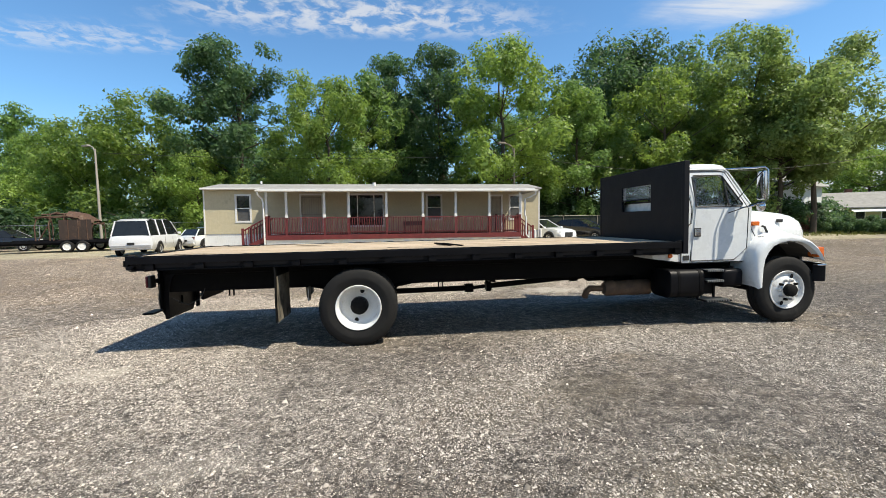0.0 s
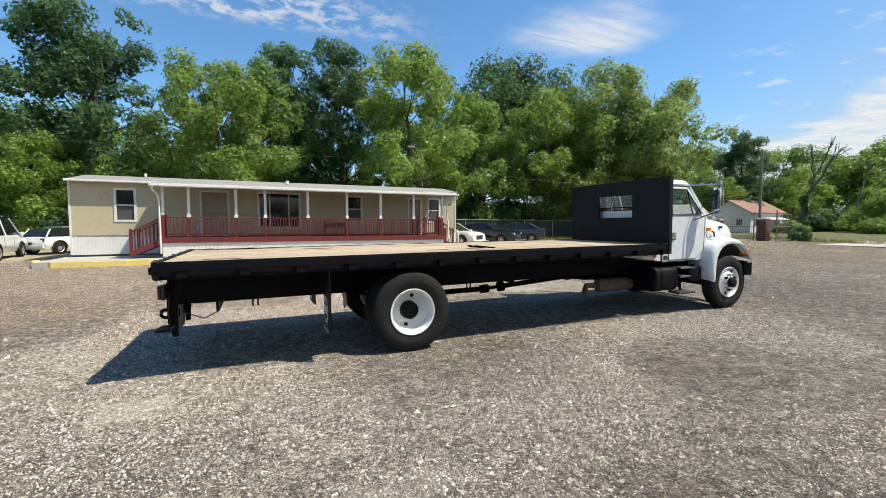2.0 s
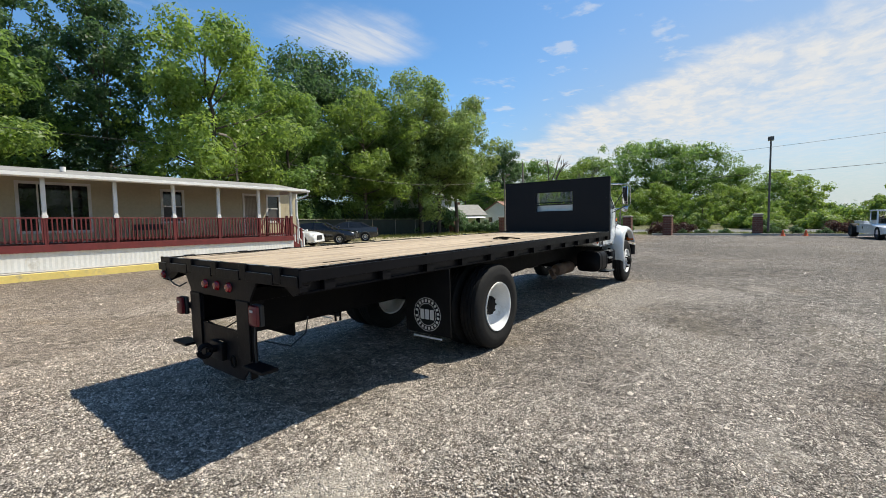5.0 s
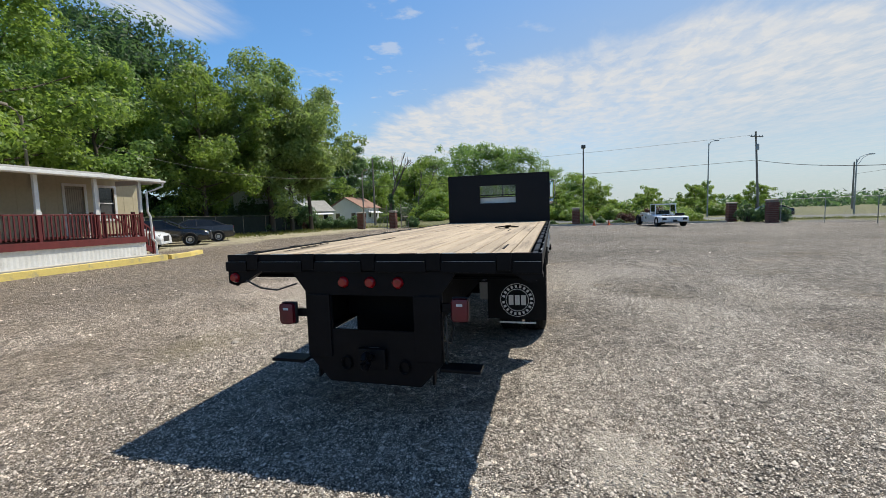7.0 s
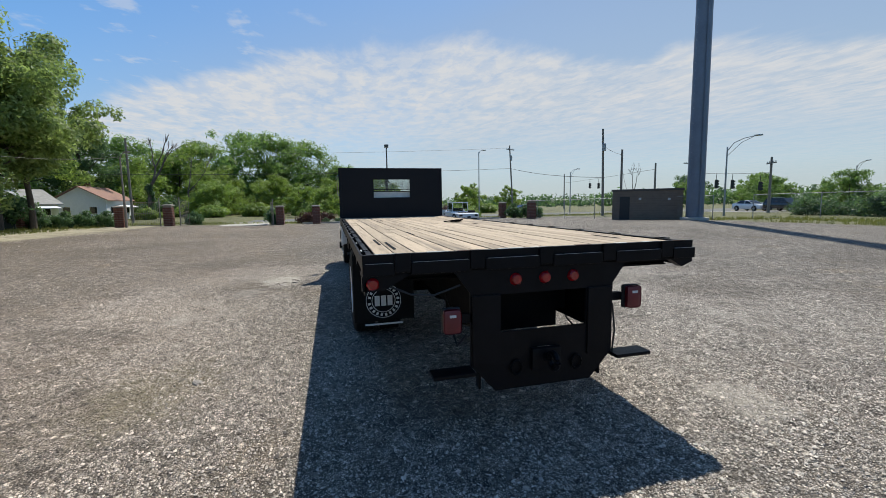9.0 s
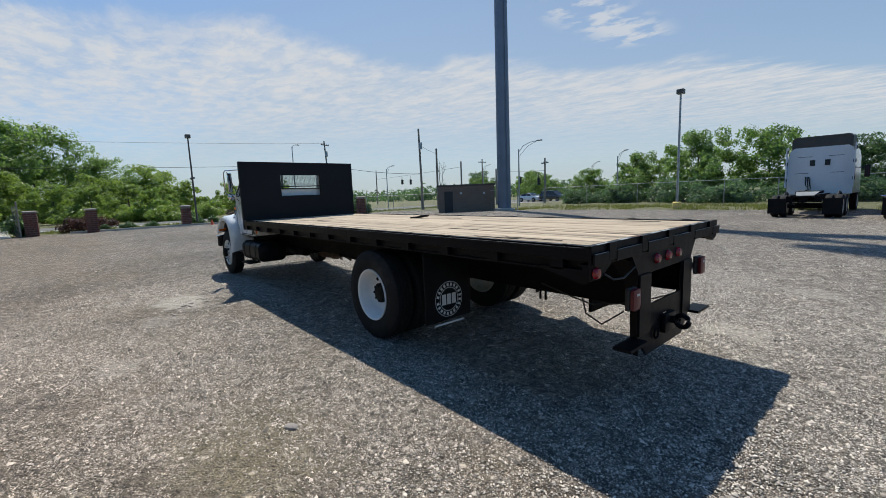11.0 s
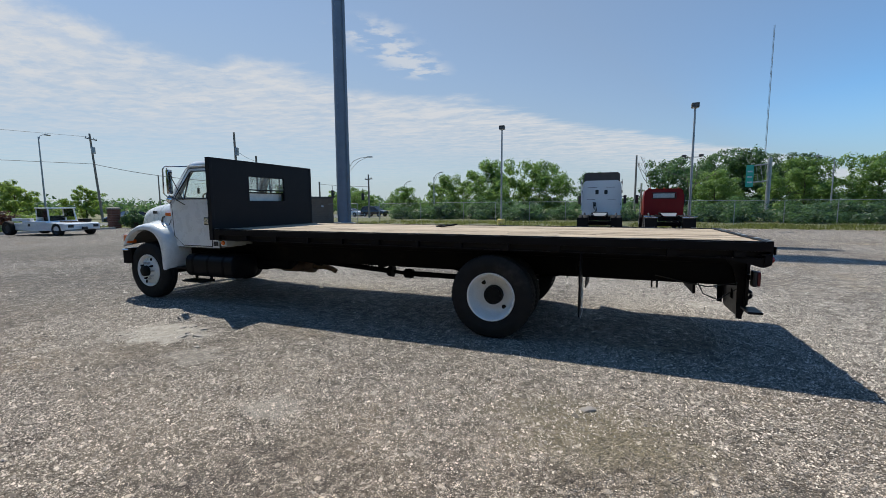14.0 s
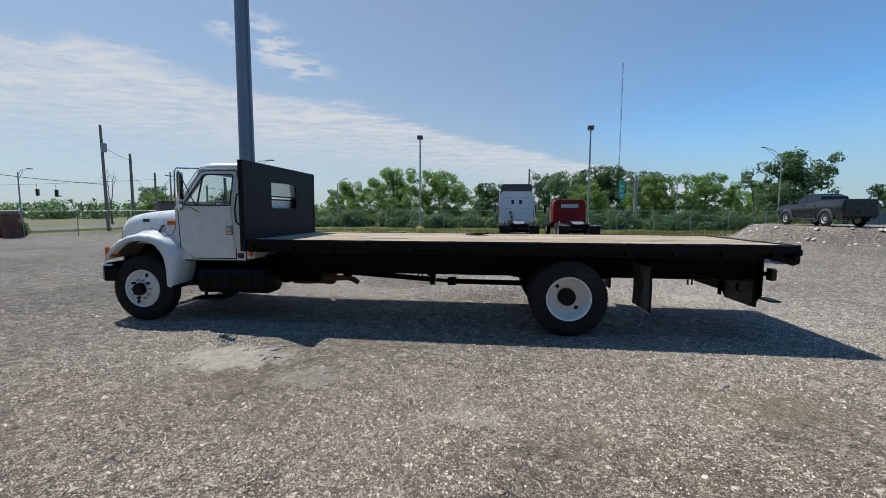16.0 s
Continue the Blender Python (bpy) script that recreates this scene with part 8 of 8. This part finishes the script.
def tree(name, label, seed, H, R, base, n_clumps, n_leaves, leaf, mat, x, y, lobes=7, group="trees", turn=None):
    """Trunk, limbs to every lobe, and sprays of leaves along and past the limbs."""
    g = np.random.default_rng(seed)
    t = thing(name, label, "tree", on_ground(x, y, seed * 37 % 360 if turn is None else turn), group=group)
    bm = bmesh.new()
    r0 = 0.014 * H + 0.05
    bend = g.normal(scale=0.012 * H, size=(7, 2))
    spine = [Vector((bend[k][0] * k / 6, bend[k][1] * k / 6, H * 0.82 * k / 6)) for k in range(7)]
    spine[0] = Vector((0, 0, -0.3))
    tube(bm, spine, r0, 8, r0 * 0.15)
    centres, radii = [], []
    limbs = int(lobes * 1.6) + 4
    for k in range(limbs):
        az = 2 * math.pi * (k * 0.382 + g.uniform(-0.09, 0.09))
        f = (k + 0.5) / limbs
        z0 = H * (base + (0.93 - base) * f)
        # widest a third of the way up, drawn in towards the top
        prof = (0.62 + 0.38 * smoothstep(0.0, 0.28, f)) * (1 - 0.62 * smoothstep(0.55, 1.0, f))
        reach = R * prof * g.uniform(0.7, 1.2)
        root = Vector((0, 0, z0 * g.uniform(0.66, 0.84)))
        tip = Vector((reach * math.cos(az), reach * math.sin(az), min(z0 + H * g.uniform(-0.02, 0.06), H * 0.98)))
        midp = root.lerp(tip, 0.5) + Vector((0, 0, -0.015 * H))
        tube(bm, [root, midp, tip], r0 * 0.36 * (1 - 0.55 * f), 5, r0 * 0.07)
        for j in range(max(3, n_clumps // lobes)):
            w = 1.08 - 0.75 * g.uniform(0, 1) ** 1.5
            c = root.lerp(tip, w) + Vector(g.normal(scale=0.17 * R, size=3) * np.array((1, 1, 0.9)))
            c.z = min(c.z, H * 0.97)
            centres.append(np.array(c))
            radii.append(R * g.uniform(0.12, 0.25))
    part("trunk", bm, "bark", t, smooth=50)
    radii = [min(r, R * 0.42) for r in radii]
    tot = sum(r ** 2 for r in radii)
    counts = [max(8, int(n_leaves * r * r / tot)) for r in radii]
    link("crown", leaf_mesh("crown", centres, radii, counts, leaf, seed, mat, 0.85), mat, t)
    return t


def shrub(name, label, seed, H, R, n_clumps, n_leaves, leaf, mat, x, y, group="shrubs", category="shrub"):
    g = np.random.default_rng(seed)
    t = thing(name, label, category, on_ground(x, y, seed * 53 % 360), group=group)
    bm = bmesh.new()
    centres, radii = [], []
    for k in range(n_clumps):
        az, f = g.uniform(0, 6.28), g.uniform(0, 1) ** 0.6
        z = H * (0.12 + 0.72 * g.uniform(0, 1) * (1 - 0.55 * f * f))
        c = (R * 0.85 * f * math.cos(az), R * 0.85 * f * math.sin(az), z)
        centres.append(np.array(c)), radii.append(min(R, H) * g.uniform(0.2, 0.36))
        if k < 7:
            tube(bm, [(0.05 * math.cos(az), 0.05 * math.sin(az), -0.1), (c[0] * 0.5, c[1] * 0.5, z * 0.6), c], 0.02 + 0.01 * H, 5, 0.008)
    part("stems", bm, "bark", t)
    tot = sum(r ** 2 for r in radii)
    link("foliage", leaf_mesh("foliage", centres, radii, [max(10, int(n_leaves * r * r / tot)) for r in radii], leaf, seed, mat, 0.85), mat, t)
    return t


def again(proto, height, x, y, turn, factor, squash=1.0):
    """A further tree of the same kind, of another size and turned."""
    m = on_ground(x, y, turn) @ Matrix.Diagonal((factor, factor, factor * squash, 1))
    return copy_thing(proto, m)


BIG = "tall deciduous tree with dark green crown"
MID = "leafy deciduous tree with bright green crown"
# the row behind the home and along the north-east edge
t_dark = tree("tree", BIG, 11, 19.0, 5.0, 0.15, 110, 38000, 0.165, "leaf_c", -13.4, 34.0, 14, turn=0)
t_bright = tree("tree", MID, 12, 12.8, 5.8, 0.1, 60, 26000, 0.168, "leaf_a", -21.2, 34.6, 8)
t_mid = tree("tree", MID, 13, 15.2, 5.0, 0.14, 60, 26000, 0.168, "leaf_b", -2.3, 32.6, 8)
t_slim = tree("tree", BIG, 14, 19.4, 4.3, 0.15, 100, 32000, 0.15, "leaf_c", 5.3, 34.6, 13, turn=210)
t_light = tree("tree", MID, 15, 16.7, 5.2, 0.15, 60, 27000, 0.16, "leaf_a", 9.4, 27.2, 8)
t_wide = tree("tree", BIG, 16, 22.4, 8.2, 0.3, 150, 50000, 0.23, "leaf_c", 28.8, 42.0, 15, turn=120)
t_pale = tree("tree", MID, 17, 17.6, 5.2, 0.25, 62, 30000, 0.15, "leaf_p", 31.2, 26.4, 8)
t_arch = tree("tree", MID, 18, 13.8, 4.8, 0.34, 62, 28000, 0.15, "leaf_p", 33.6, 25.8, 8)
for proto, x, y, turn, f, sq in (
        (t_arch, 29.0, 31.0, 140, 1.05, 1.0), (t_arch, 36.6, 25.4, 60, 1.05, 1.08),
        (t_bright, -28.5, 37, 100, 0.9, 0.98), (t_bright, -37, 44, 200, 0.95, 0.95), (t_mid, -56, 63, 40, 1.3, 1.0), (t_mid, -11, 38, 160, 0.66, 0.95), (t_light, -4.6, 26.8, 240, 0.78, 1.02),
        (t_slim, 0.9, 38.5, 180, 1.03, 1.0), (t_dark, 1.2, 44, 210, 0.85, 1.0), (t_mid, 17.3, 30.2, 300, 0.90, 0.98), (t_light, 24.6, 28.2, 130, 0.93, 0.98),
        (t_mid, 13.2, 35, 20, 1.0, 0.95), (t_light, -7.8, 32, 320, 0.64, 0.9), (t_mid, -17.5, 43, 80, 0.95, 0.9), (t_dark, -24.5, 47, 130, 0.72, 0.9), (t_mid, -45, 50, 10, 0.85, 0.9), (t_mid, 21.5, 37, 250, 1.05, 1.0),
        (t_dark, 38, 40, 30, 0.85, 0.9), (t_mid, 52, 45, 170, 0.9, 0.9), (t_bright, 66, 44, 290, 1.0, 1.0), (t_mid, 60, 56, 190, 1.05, 0.9), (t_dark, 74, 40, 15, 0.92, 1.0),
        (t_bright, -33, 33, 33, 0.62, 0.9), (t_bright, -15.4, 29.6, 77, 0.56, 1.0), (t_bright, -10.6, 30.0, 200, 0.52, 0.95)):
    again(proto, 0, x, y, turn, f, sq)

# the thicket across the eastern street
t_far = tree("tree", "broad bushy tree in a roadside thicket", 21, 18.2, 8.8, 0.06, 90, 24000, 0.29, "leaf_b", 103, 18, 9, group="roadside trees")
t_far2 = tree("tree", "broad bushy tree in a roadside thicket", 22, 14.6, 7.4, 0.06, 76, 19000, 0.28, "leaf_a", 97, 33, 9, group="roadside trees")
for proto, x, y, turn, f, sq in ((t_far, 107, 9.5, 60, 0.95, 1.0), (t_far, 104, 0, 150, 0.62, 1.0), (t_far2, 92, -7, 220, 0.75, 0.85), (t_far2, 88, 24, 100, 0.72, 0.9), (t_far2, 84, 12, 10, 0.62, 0.85), (t_far, 106, 30, 300, 0.9, 1.0),
                                 (t_far2, 86, 1, 280, 0.55, 0.9), (t_far, 100, 46, 45, 0.9, 1.0), (t_far2, 82, 36, 70, 0.7, 1.0), (t_far2, 78, 22, 190, 0.55, 0.8), (t_far, 90, 58, 120, 0.9, 1.0), (t_far, 80, 70, 20, 1.0, 1.0)):
    again(proto, 0, x, y, turn, f, sq)
# small trees to the east
t_small = tree("tree", "small young roadside tree", 23, 5.2, 2.1, 0.12, 36, 6500, 0.14, "leaf_a", 66.5, -8.4, 6, group="young trees")
for x, y, turn, f in ((68.5, -22.9, 50, 0.95), (77.7, -18, 120, 0.85), (60.5, -3.5, 200, 0.85), (61, 2.5, 260, 0.9), (72, -2, 20, 1.1), (80, -8, 90, 1.0), (64, -14.5, 310, 0.7), (88, -30, 140, 1.2), (75, -34, 75, 1.0), (96, -22, 10, 1.2), (70, 6, 0, 1.1)):
    again(t_small, 0, x, y, turn, f)
# the belt beyond the southern street
t_south = tree("tree", "round-headed tree beyond the street", 24, 9.2, 5.0, 0.14, 56, 14000, 0.22, "leaf_b", 19.2, -69.5, 8, group="southern trees")
t_south2 = tree("tree", "dark leafy tree beyond the street", 25, 11.5, 5.6, 0.12, 60, 16000, 0.24, "leaf_c", -24, -88, 8, group="southern trees")
for proto, x, y, turn, f in ((t_south, 11, -73.5, 70, 0.98), (t_south, 27.5, -68, 160, 0.75), (t_south2, -11, -80, 20, 0.82), (t_south2, -34, -95, 240, 0.95), (t_south2, -43.6, -61, 150, 0.92), (t_south2, -53, -57, 60, 0.5), (t_south, -48, -76, 90, 0.75),
                             (t_south2, 2, -84, 130, 0.68), (t_south, -17, -74, 300, 0.72), (t_south, -28, -72, 210, 0.85), (t_south, -37, -73, 10, 0.9), (t_south, 36, -67, 270, 0.55), (t_south, 44, -64, 40, 0.5), (t_south, 52, -72, 110, 0.62),
                             (t_south2, -62, -62, 310, 0.5), (t_south2, -70, -50, 45, 0.95), (t_south2, -64, -35, 200, 0.85), (t_south, -80, -30, 100, 1.1), (t_south2, -20, -100, 0, 1.0), (t_south, 62, -84, 320, 0.7), (t_south, 74, -78, 55, 0.6), (t_south2, 86, -90, 75, 0.7)):
    again(proto, 0, x, y, turn, f)
# undergrowth below the northern trees
s_wild = shrub("shrub", "dense dark undergrowth below the trees", 31, 3.6, 2.9, 46, 6500, 0.17, "leaf_c", -19, 29.5)
s_green = shrub("shrub", "bright green roadside bush", 32, 2.2, 2.0, 36, 6500, 0.12, "leaf_a", 58, -9)
for x, y, turn, f in ((-25, 30, 40, 1.05), (-31, 31, 80, 1.2), (-38, 34, 10, 1.3), (-13, 29.2, 100, 0.95), (-8, 28, 150, 1.05), (-2, 27.6, 200, 1.0), (3.5, 27.2, 250, 1.1), (9.5, 29, 300, 1.1), (14.5, 30.8, 20, 1.05), (19.5, 30.8, 70, 1.0),
                      (24.5, 31.0, 120, 0.95), (-44, 40, 320, 1.4), (17, 33, 15, 1.5), (6, 33, 60, 1.5), (-4, 34, 110, 1.5), (-15, 36, 160, 1.5), (26, 35, 210, 1.4), (36, 37, 260, 1.3), (35.2, 28.6, 40, 1.15), (38.4, 28.8, 130, 1.0), (32.0, 29.2, 220, 1.1), (41.0, 31.0, 310, 1.15), (44.5, 33.5, 75, 1.2)):
    again(s_wild, 0, x, y, turn, f)
# the hedge along the far side of the eastern street
for k in range(9):
    again(s_wild, 0, 77.5 + 2.6 * k, 31.5 - 0.75 * k, 47 * k, 1.0 + 0.12 * (k % 3), 0.9)
for x, y, turn, f, sq in ((57, -4, 30, 1.1, 0.9), (60, 4, 80, 1.2, 0.9), (62, -18, 130, 1.0, 0.8), (66, -26, 180, 1.1, 0.8), (58, -14, 230, 0.9, 0.8), (64, -2, 280, 1.2, 1.0), (72, -12, 330, 1.4, 0.9), (80, -25, 20, 1.5, 0.9), (46.5, -15.5, 70, 0.85, 0.9), (44.0, -13.8, 120, 0.75, 0.9),
                          (74, 14, 200, 1.5, 0.8), (78, 6, 170, 1.5, 0.8), (70, 20, 220, 1.3, 0.8), (66, 28, 270, 1.0, 0.9)):
    again(s_green, 0, x, y, turn, f, sq)
# clipped bushes along the eastern pavement
s_clip = shrub("bush", "small clipped round bush by the kerb", 33, 0.85, 0.62, 26, 3200, 0.05, "leaf_c", 41.6, -6.2, group="clipped bushes", category="bush")
for x, y, f in ((41.6, -8.0, 0.9), (41.7, -4.9, 1.0), (41.5, -1.2, 0.9), (41.6, 0.6, 1.0), (41.5, 2.2, 0.85), (39.6, 7.2, 1.9), (37.9, 25.6, 1.75), (38.6, 24.2, 1.7), (39.2, 22.9, 1.75), (39.8, 21.6, 1.7), (41.5, 14.9, 1.5), (41.8, -10.8, 0.9), (38.9, -18.8, 1.9), (36.4, -19.6, 2.0), (40.2, -4.0, 1.5)):
    again(s_clip, 0, x, y, 17 * f * 10, f, 1.1 if f > 1.4 else 0.8)
s_red = shrub("bush", "dark purple-leaved bush behind the pillar", 34, 1.5, 1.3, 30, 4200, 0.07, "leaf_red", 40.6, 3.8, group="purple bushes", category="bush")
again(s_red, 0, 42.6, 2.4, 80, 0.9), again(s_red, 0, 46.5, -12.5, 30, 1.3), again(s_red, 0, 44.4, -9.0, 130, 0.9)
# hedge of scrub along the street fence
s_scrub = shrub("shrub", "tangled green scrub along the street fence", 35, 2.1, 2.3, 44, 5200, 0.115, "leaf_c", -10, -38.5, group="fence scrub")
rs = random.Random(8)
for k in range(36):
    x = -74 + k * 2.75
    again(s_scrub, 0, x + rs.uniform(-0.8, 0.8), -39 + rs.uniform(-1.5, 1.2) - (3 if x > 10 else 0), rs.uniform(0, 360), rs.uniform(0.8, 1.15), rs.uniform(0.8, 1.1))


def bare_tree(label, seed, H, x, y, spread, thick, ivy=False):
    g = np.random.default_rng(seed)
    t = thing("bare_tree", label, "tree", on_ground(x, y, 0))
    bm = bmesh.new()

    def grow(p, d, ln, r, depth):
        q = p + d * ln
        m_ = p.lerp(q, 0.5) + Vector(g.normal(scale=0.05 * ln, size=3))
        tube(bm, [p, m_, q], r, 6, r * 0.55)
        if depth:
            for _ in range(2 if depth > 2 else 3):
                e = (d + Vector(g.normal(scale=spread, size=3)) + Vector((0, 0, 0.15))).normalized()
                grow(q, e, ln * g.uniform(0.55, 0.8), r * 0.55, depth - 1)
    grow(Vector((0, 0, -0.2)), Vector((0, 0, 1)), H * 0.38, thick, 4)
    part("trunk", bm, "bark_pale", t)
    if ivy:
        pts = [np.array((0.1 * math.sin(k), 0.1 * math.cos(k), H * 0.03 * k)) for k in range(14)]
        link("ivy", leaf_mesh("ivy", pts, [0.55] * 14, [120] * 14, 0.2, seed, "leaf_c"), "leaf_c", t)
    return t


bare_tree("dead tree with thick bare limbs", 41, 13.5, 73, 30, 0.32, 0.42, True)
bare_tree("leafless tree with fine twigs", 42, 12, 78, 26, 0.3, 0.2)
bare_tree("leafless tree beyond the street", 43, 9.5, -41, -66, 0.42, 0.22)
bare_tree("leafless tree behind the red road tractor", 44, 8.5, -6.5, -62, 0.3, 0.15)
bare_tree("leafless tree behind the red road tractor", 45, 7.5, -11.5, -60, 0.34, 0.13)
bare_tree("leafless tree near the junction", 46, 9, 60, -52, 0.3, 0.16)

# the far tree line round the horizon, one mass
g = np.random.default_rng(77)
cs, rs_, ns = [], [], []
for k in range(900):
    a = g.uniform(0, 2 * math.pi)
    d = g.uniform(135, 210)
    north_ = math.sin(a)
    top = (9 if north_ > 0.2 else 4.2) * g.uniform(0.6, 1.15) * (1.0 + 0.2 * math.sin(5 * a))
    for z in (0.3, 0.75):
        cs.append(np.array((d * math.cos(a), d * math.sin(a), top * z - 0.6))), rs_.append(g.uniform(2.5, 4.2)), ns.append(56)
woods = link("far_woods", leaf_mesh("far_woods", cs, rs_, ns, 0.62, 78, "leaf_c", 0.6), "leaf_c", None, kind="stuff", label="distant line of green woods along the horizon")


# ---- grass tufts on the verges ----
def tufts(name, label, spots, seed, blade=0.16):
    g = np.random.default_rng(seed)
    p = np.array(spots)
    n = len(p)
    k = 5
    base = np.repeat(p, k, axis=0) + np.concatenate((g.normal(scale=0.06, size=(n * k, 2)), np.zeros((n * k, 1))), axis=1)
    lean = g.normal(scale=0.06, size=(n * k, 2))
    h = blade * g.uniform(0.5, 1.6, n * k)
    side = g.normal(size=(n * k, 2)) * 0.012
    a = base + np.concatenate((side, np.zeros((n * k, 1))), axis=1)
    b = base - np.concatenate((side, np.zeros((n * k, 1))), axis=1)
    c = base + np.concatenate((lean, h[:, None]), axis=1)
    co = np.stack((a, b, c), axis=1).reshape(-1, 3)
    me = bpy.data.meshes.new(name)
    me.from_pydata(co.tolist(), [], np.arange(3 * n * k).reshape(-1, 3).tolist())
    return link(name, me, "grass", None, label, kind="stuff")


spots = []
for _ in range(7000):
    x, y = rs.uniform(-50, 22), rs.uniform(-33, -26.6)
    if noise.noise((x * 0.3, y * 0.3, 2)) > -0.15:
        spots.append((x, y, ground_z(x, y) - 0.02))
for _ in range(1300):
    x, y = rs.uniform(16, 39), 26.2 - 5.5 * rs.random() ** 2.2
    spots.append((x, y, ground_z(x, y) - 0.02))
for _ in range(3000):
    x, y = rs.uniform(40.8, 46), rs.uniform(-40, 40)
    spots.append((x, y, ground_z(x, y) - 0.02))
tufts("grass", "dry green grass along the lot's edges", spots, 91, 0.22)

# ---- loose gravel round the truck, as real stones ----
def gravel(name, label, count, seed, size, mat="stone", reach=7.4, fade=2.6):
    """Low angular stones, bedded and turned, thickest on the ring of ground round the truck's rear and sides."""
    g = np.random.default_rng(seed)
    xs, ys = g.uniform(-1.1 - reach, 2.1 + reach, count * 9), g.uniform(-1.1 - reach, 1.1 + reach, count * 9)
    d = np.hypot(xs - 1.0, ys)
    want = np.clip((d - 1.2) / 1.6, 0.05, 1) * np.clip((reach - d) / fade, 0.12, 1) * np.where((xs > 6.5) & (reach < 8), 0.3, 1.0)
    patch = 0.5 + 0.25 * np.sin(xs * 1.3 + 2 * np.sin(ys * 0.9)) + 0.25 * np.sin(ys * 1.9 + 1.7 * np.sin(xs * 1.1 + 1))
    want *= 0.45 + 0.55 * patch
    want *= np.where((np.abs(ys) < 1.0) & (xs > -2.5) & (xs < 7), 0.15, 1.0)
    keep = np.nonzero(g.random(len(xs)) < want)[0][:count]
    xs, ys = xs[keep], ys[keep]
    n = len(xs)
    ring = np.linspace(0, 2 * math.pi, 5)[:4][None, :] + g.uniform(0, 6.28, (n, 1)) + g.uniform(-0.45, 0.45, (n, 4))
    s = np.minimum(size * (0.62 + g.exponential(0.34, n)), size * 2.6)[:, None]
    rad = s * g.uniform(0.7, 1.2, (n, 4))
    long = g.uniform(0.62, 1.0, (n, 1))
    turn = g.uniform(0, 6.28, (n, 1))
    u, v = rad * np.cos(ring), rad * np.sin(ring) * long
    base = np.array([ground_z(x, y) for x, y in zip(xs, ys)])[:, None]
    co = np.empty((n, 5, 3))
    co[:, :4, 0], co[:, :4, 1] = u * np.cos(turn) - v * np.sin(turn) + xs[:, None], u * np.sin(turn) + v * np.cos(turn) + ys[:, None]
    co[:, :4, 2] = base + s * g.uniform(-0.25, 0.10, (n, 4))
    co[:, 4, 0], co[:, 4, 1] = xs + (s * g.uniform(-0.4, 0.4, (n, 1)))[:, 0], ys + (s * g.uniform(-0.4, 0.4, (n, 1)))[:, 0]
    co[:, 4, 2] = (base + s * g.uniform(0.45, 1.0, (n, 1)))[:, 0]
    tri = np.array([(k, (k + 1) % 4, 4) for k in range(4)])[None] + 5 * np.arange(n)[:, None, None]
    me = bpy.data.meshes.new(name)
    me.vertices.add(5 * n), me.loops.add(12 * n), me.polygons.add(4 * n)
    me.vertices.foreach_set("co", co.ravel())
    me.loops.foreach_set("vertex_index", tri.ravel())
    me.polygons.foreach_set("loop_start", np.arange(0, 12 * n, 3))
    me.polygons.foreach_set("loop_total", np.full(4 * n, 3))
    me.update(calc_edges=True)
    return link(name, me, mat, None, label, kind="stuff")


gravel("gravel_stones", "loose grey gravel stones of mixed size", 270000, 5, 0.0074)
gravel("gravel_lumps", "scattered larger pale stones in the gravel", 1300, 6, 0.0135, "stone_pale")
gravel("gravel_clods", "scattered dark clods and stones in the gravel", 9000, 7, 0.0165, "stone_dark", 17.0, 8.0)
gravel("gravel_lumps", "scattered larger pale stones in the gravel", 3000, 9, 0.0175, "stone_pale", 17.0, 8.0)
# rubble on the mound's flank
rm = random.Random(4)
me_list = []
for k in range(3):
    bm = bmesh.new()
    bmesh.ops.create_icosphere(bm, subdivisions=1, radius=0.16)
    for v in bm.verts:
        v.co = Vector((v.co.x, v.co.y * 0.8, v.co.z * 0.6)) * (1 + 0.4 * noise.noise(v.co * 6 + Vector((k * 3.0, 0, 0))))
    me = bpy.data.meshes.new("boulder")
    bm.to_mesh(me), bm.free()
    me.materials.append(M["stone_pale"])
    me_list.append(me)
for k in range(90):
    a = rm.uniform(-0.3, 2.6)
    d = rm.uniform(1.0, 1.3)
    x, y = -22.0 + 5.2 * d * math.cos(a), -22.5 + 5.2 * d * math.sin(a)
    b_ = tagged(new("rubble_stone", me_list[k % 3]), "pale broken stone on the gravel mound", "stone", "stones on the mound")
    b_.matrix_world = pose(x, y, ground_z(x, y) + 0.02, 0, 0, rm.uniform(0, 360)) @ Matrix.Diagonal((*[rm.uniform(0.25, 0.9)] * 3, 1))
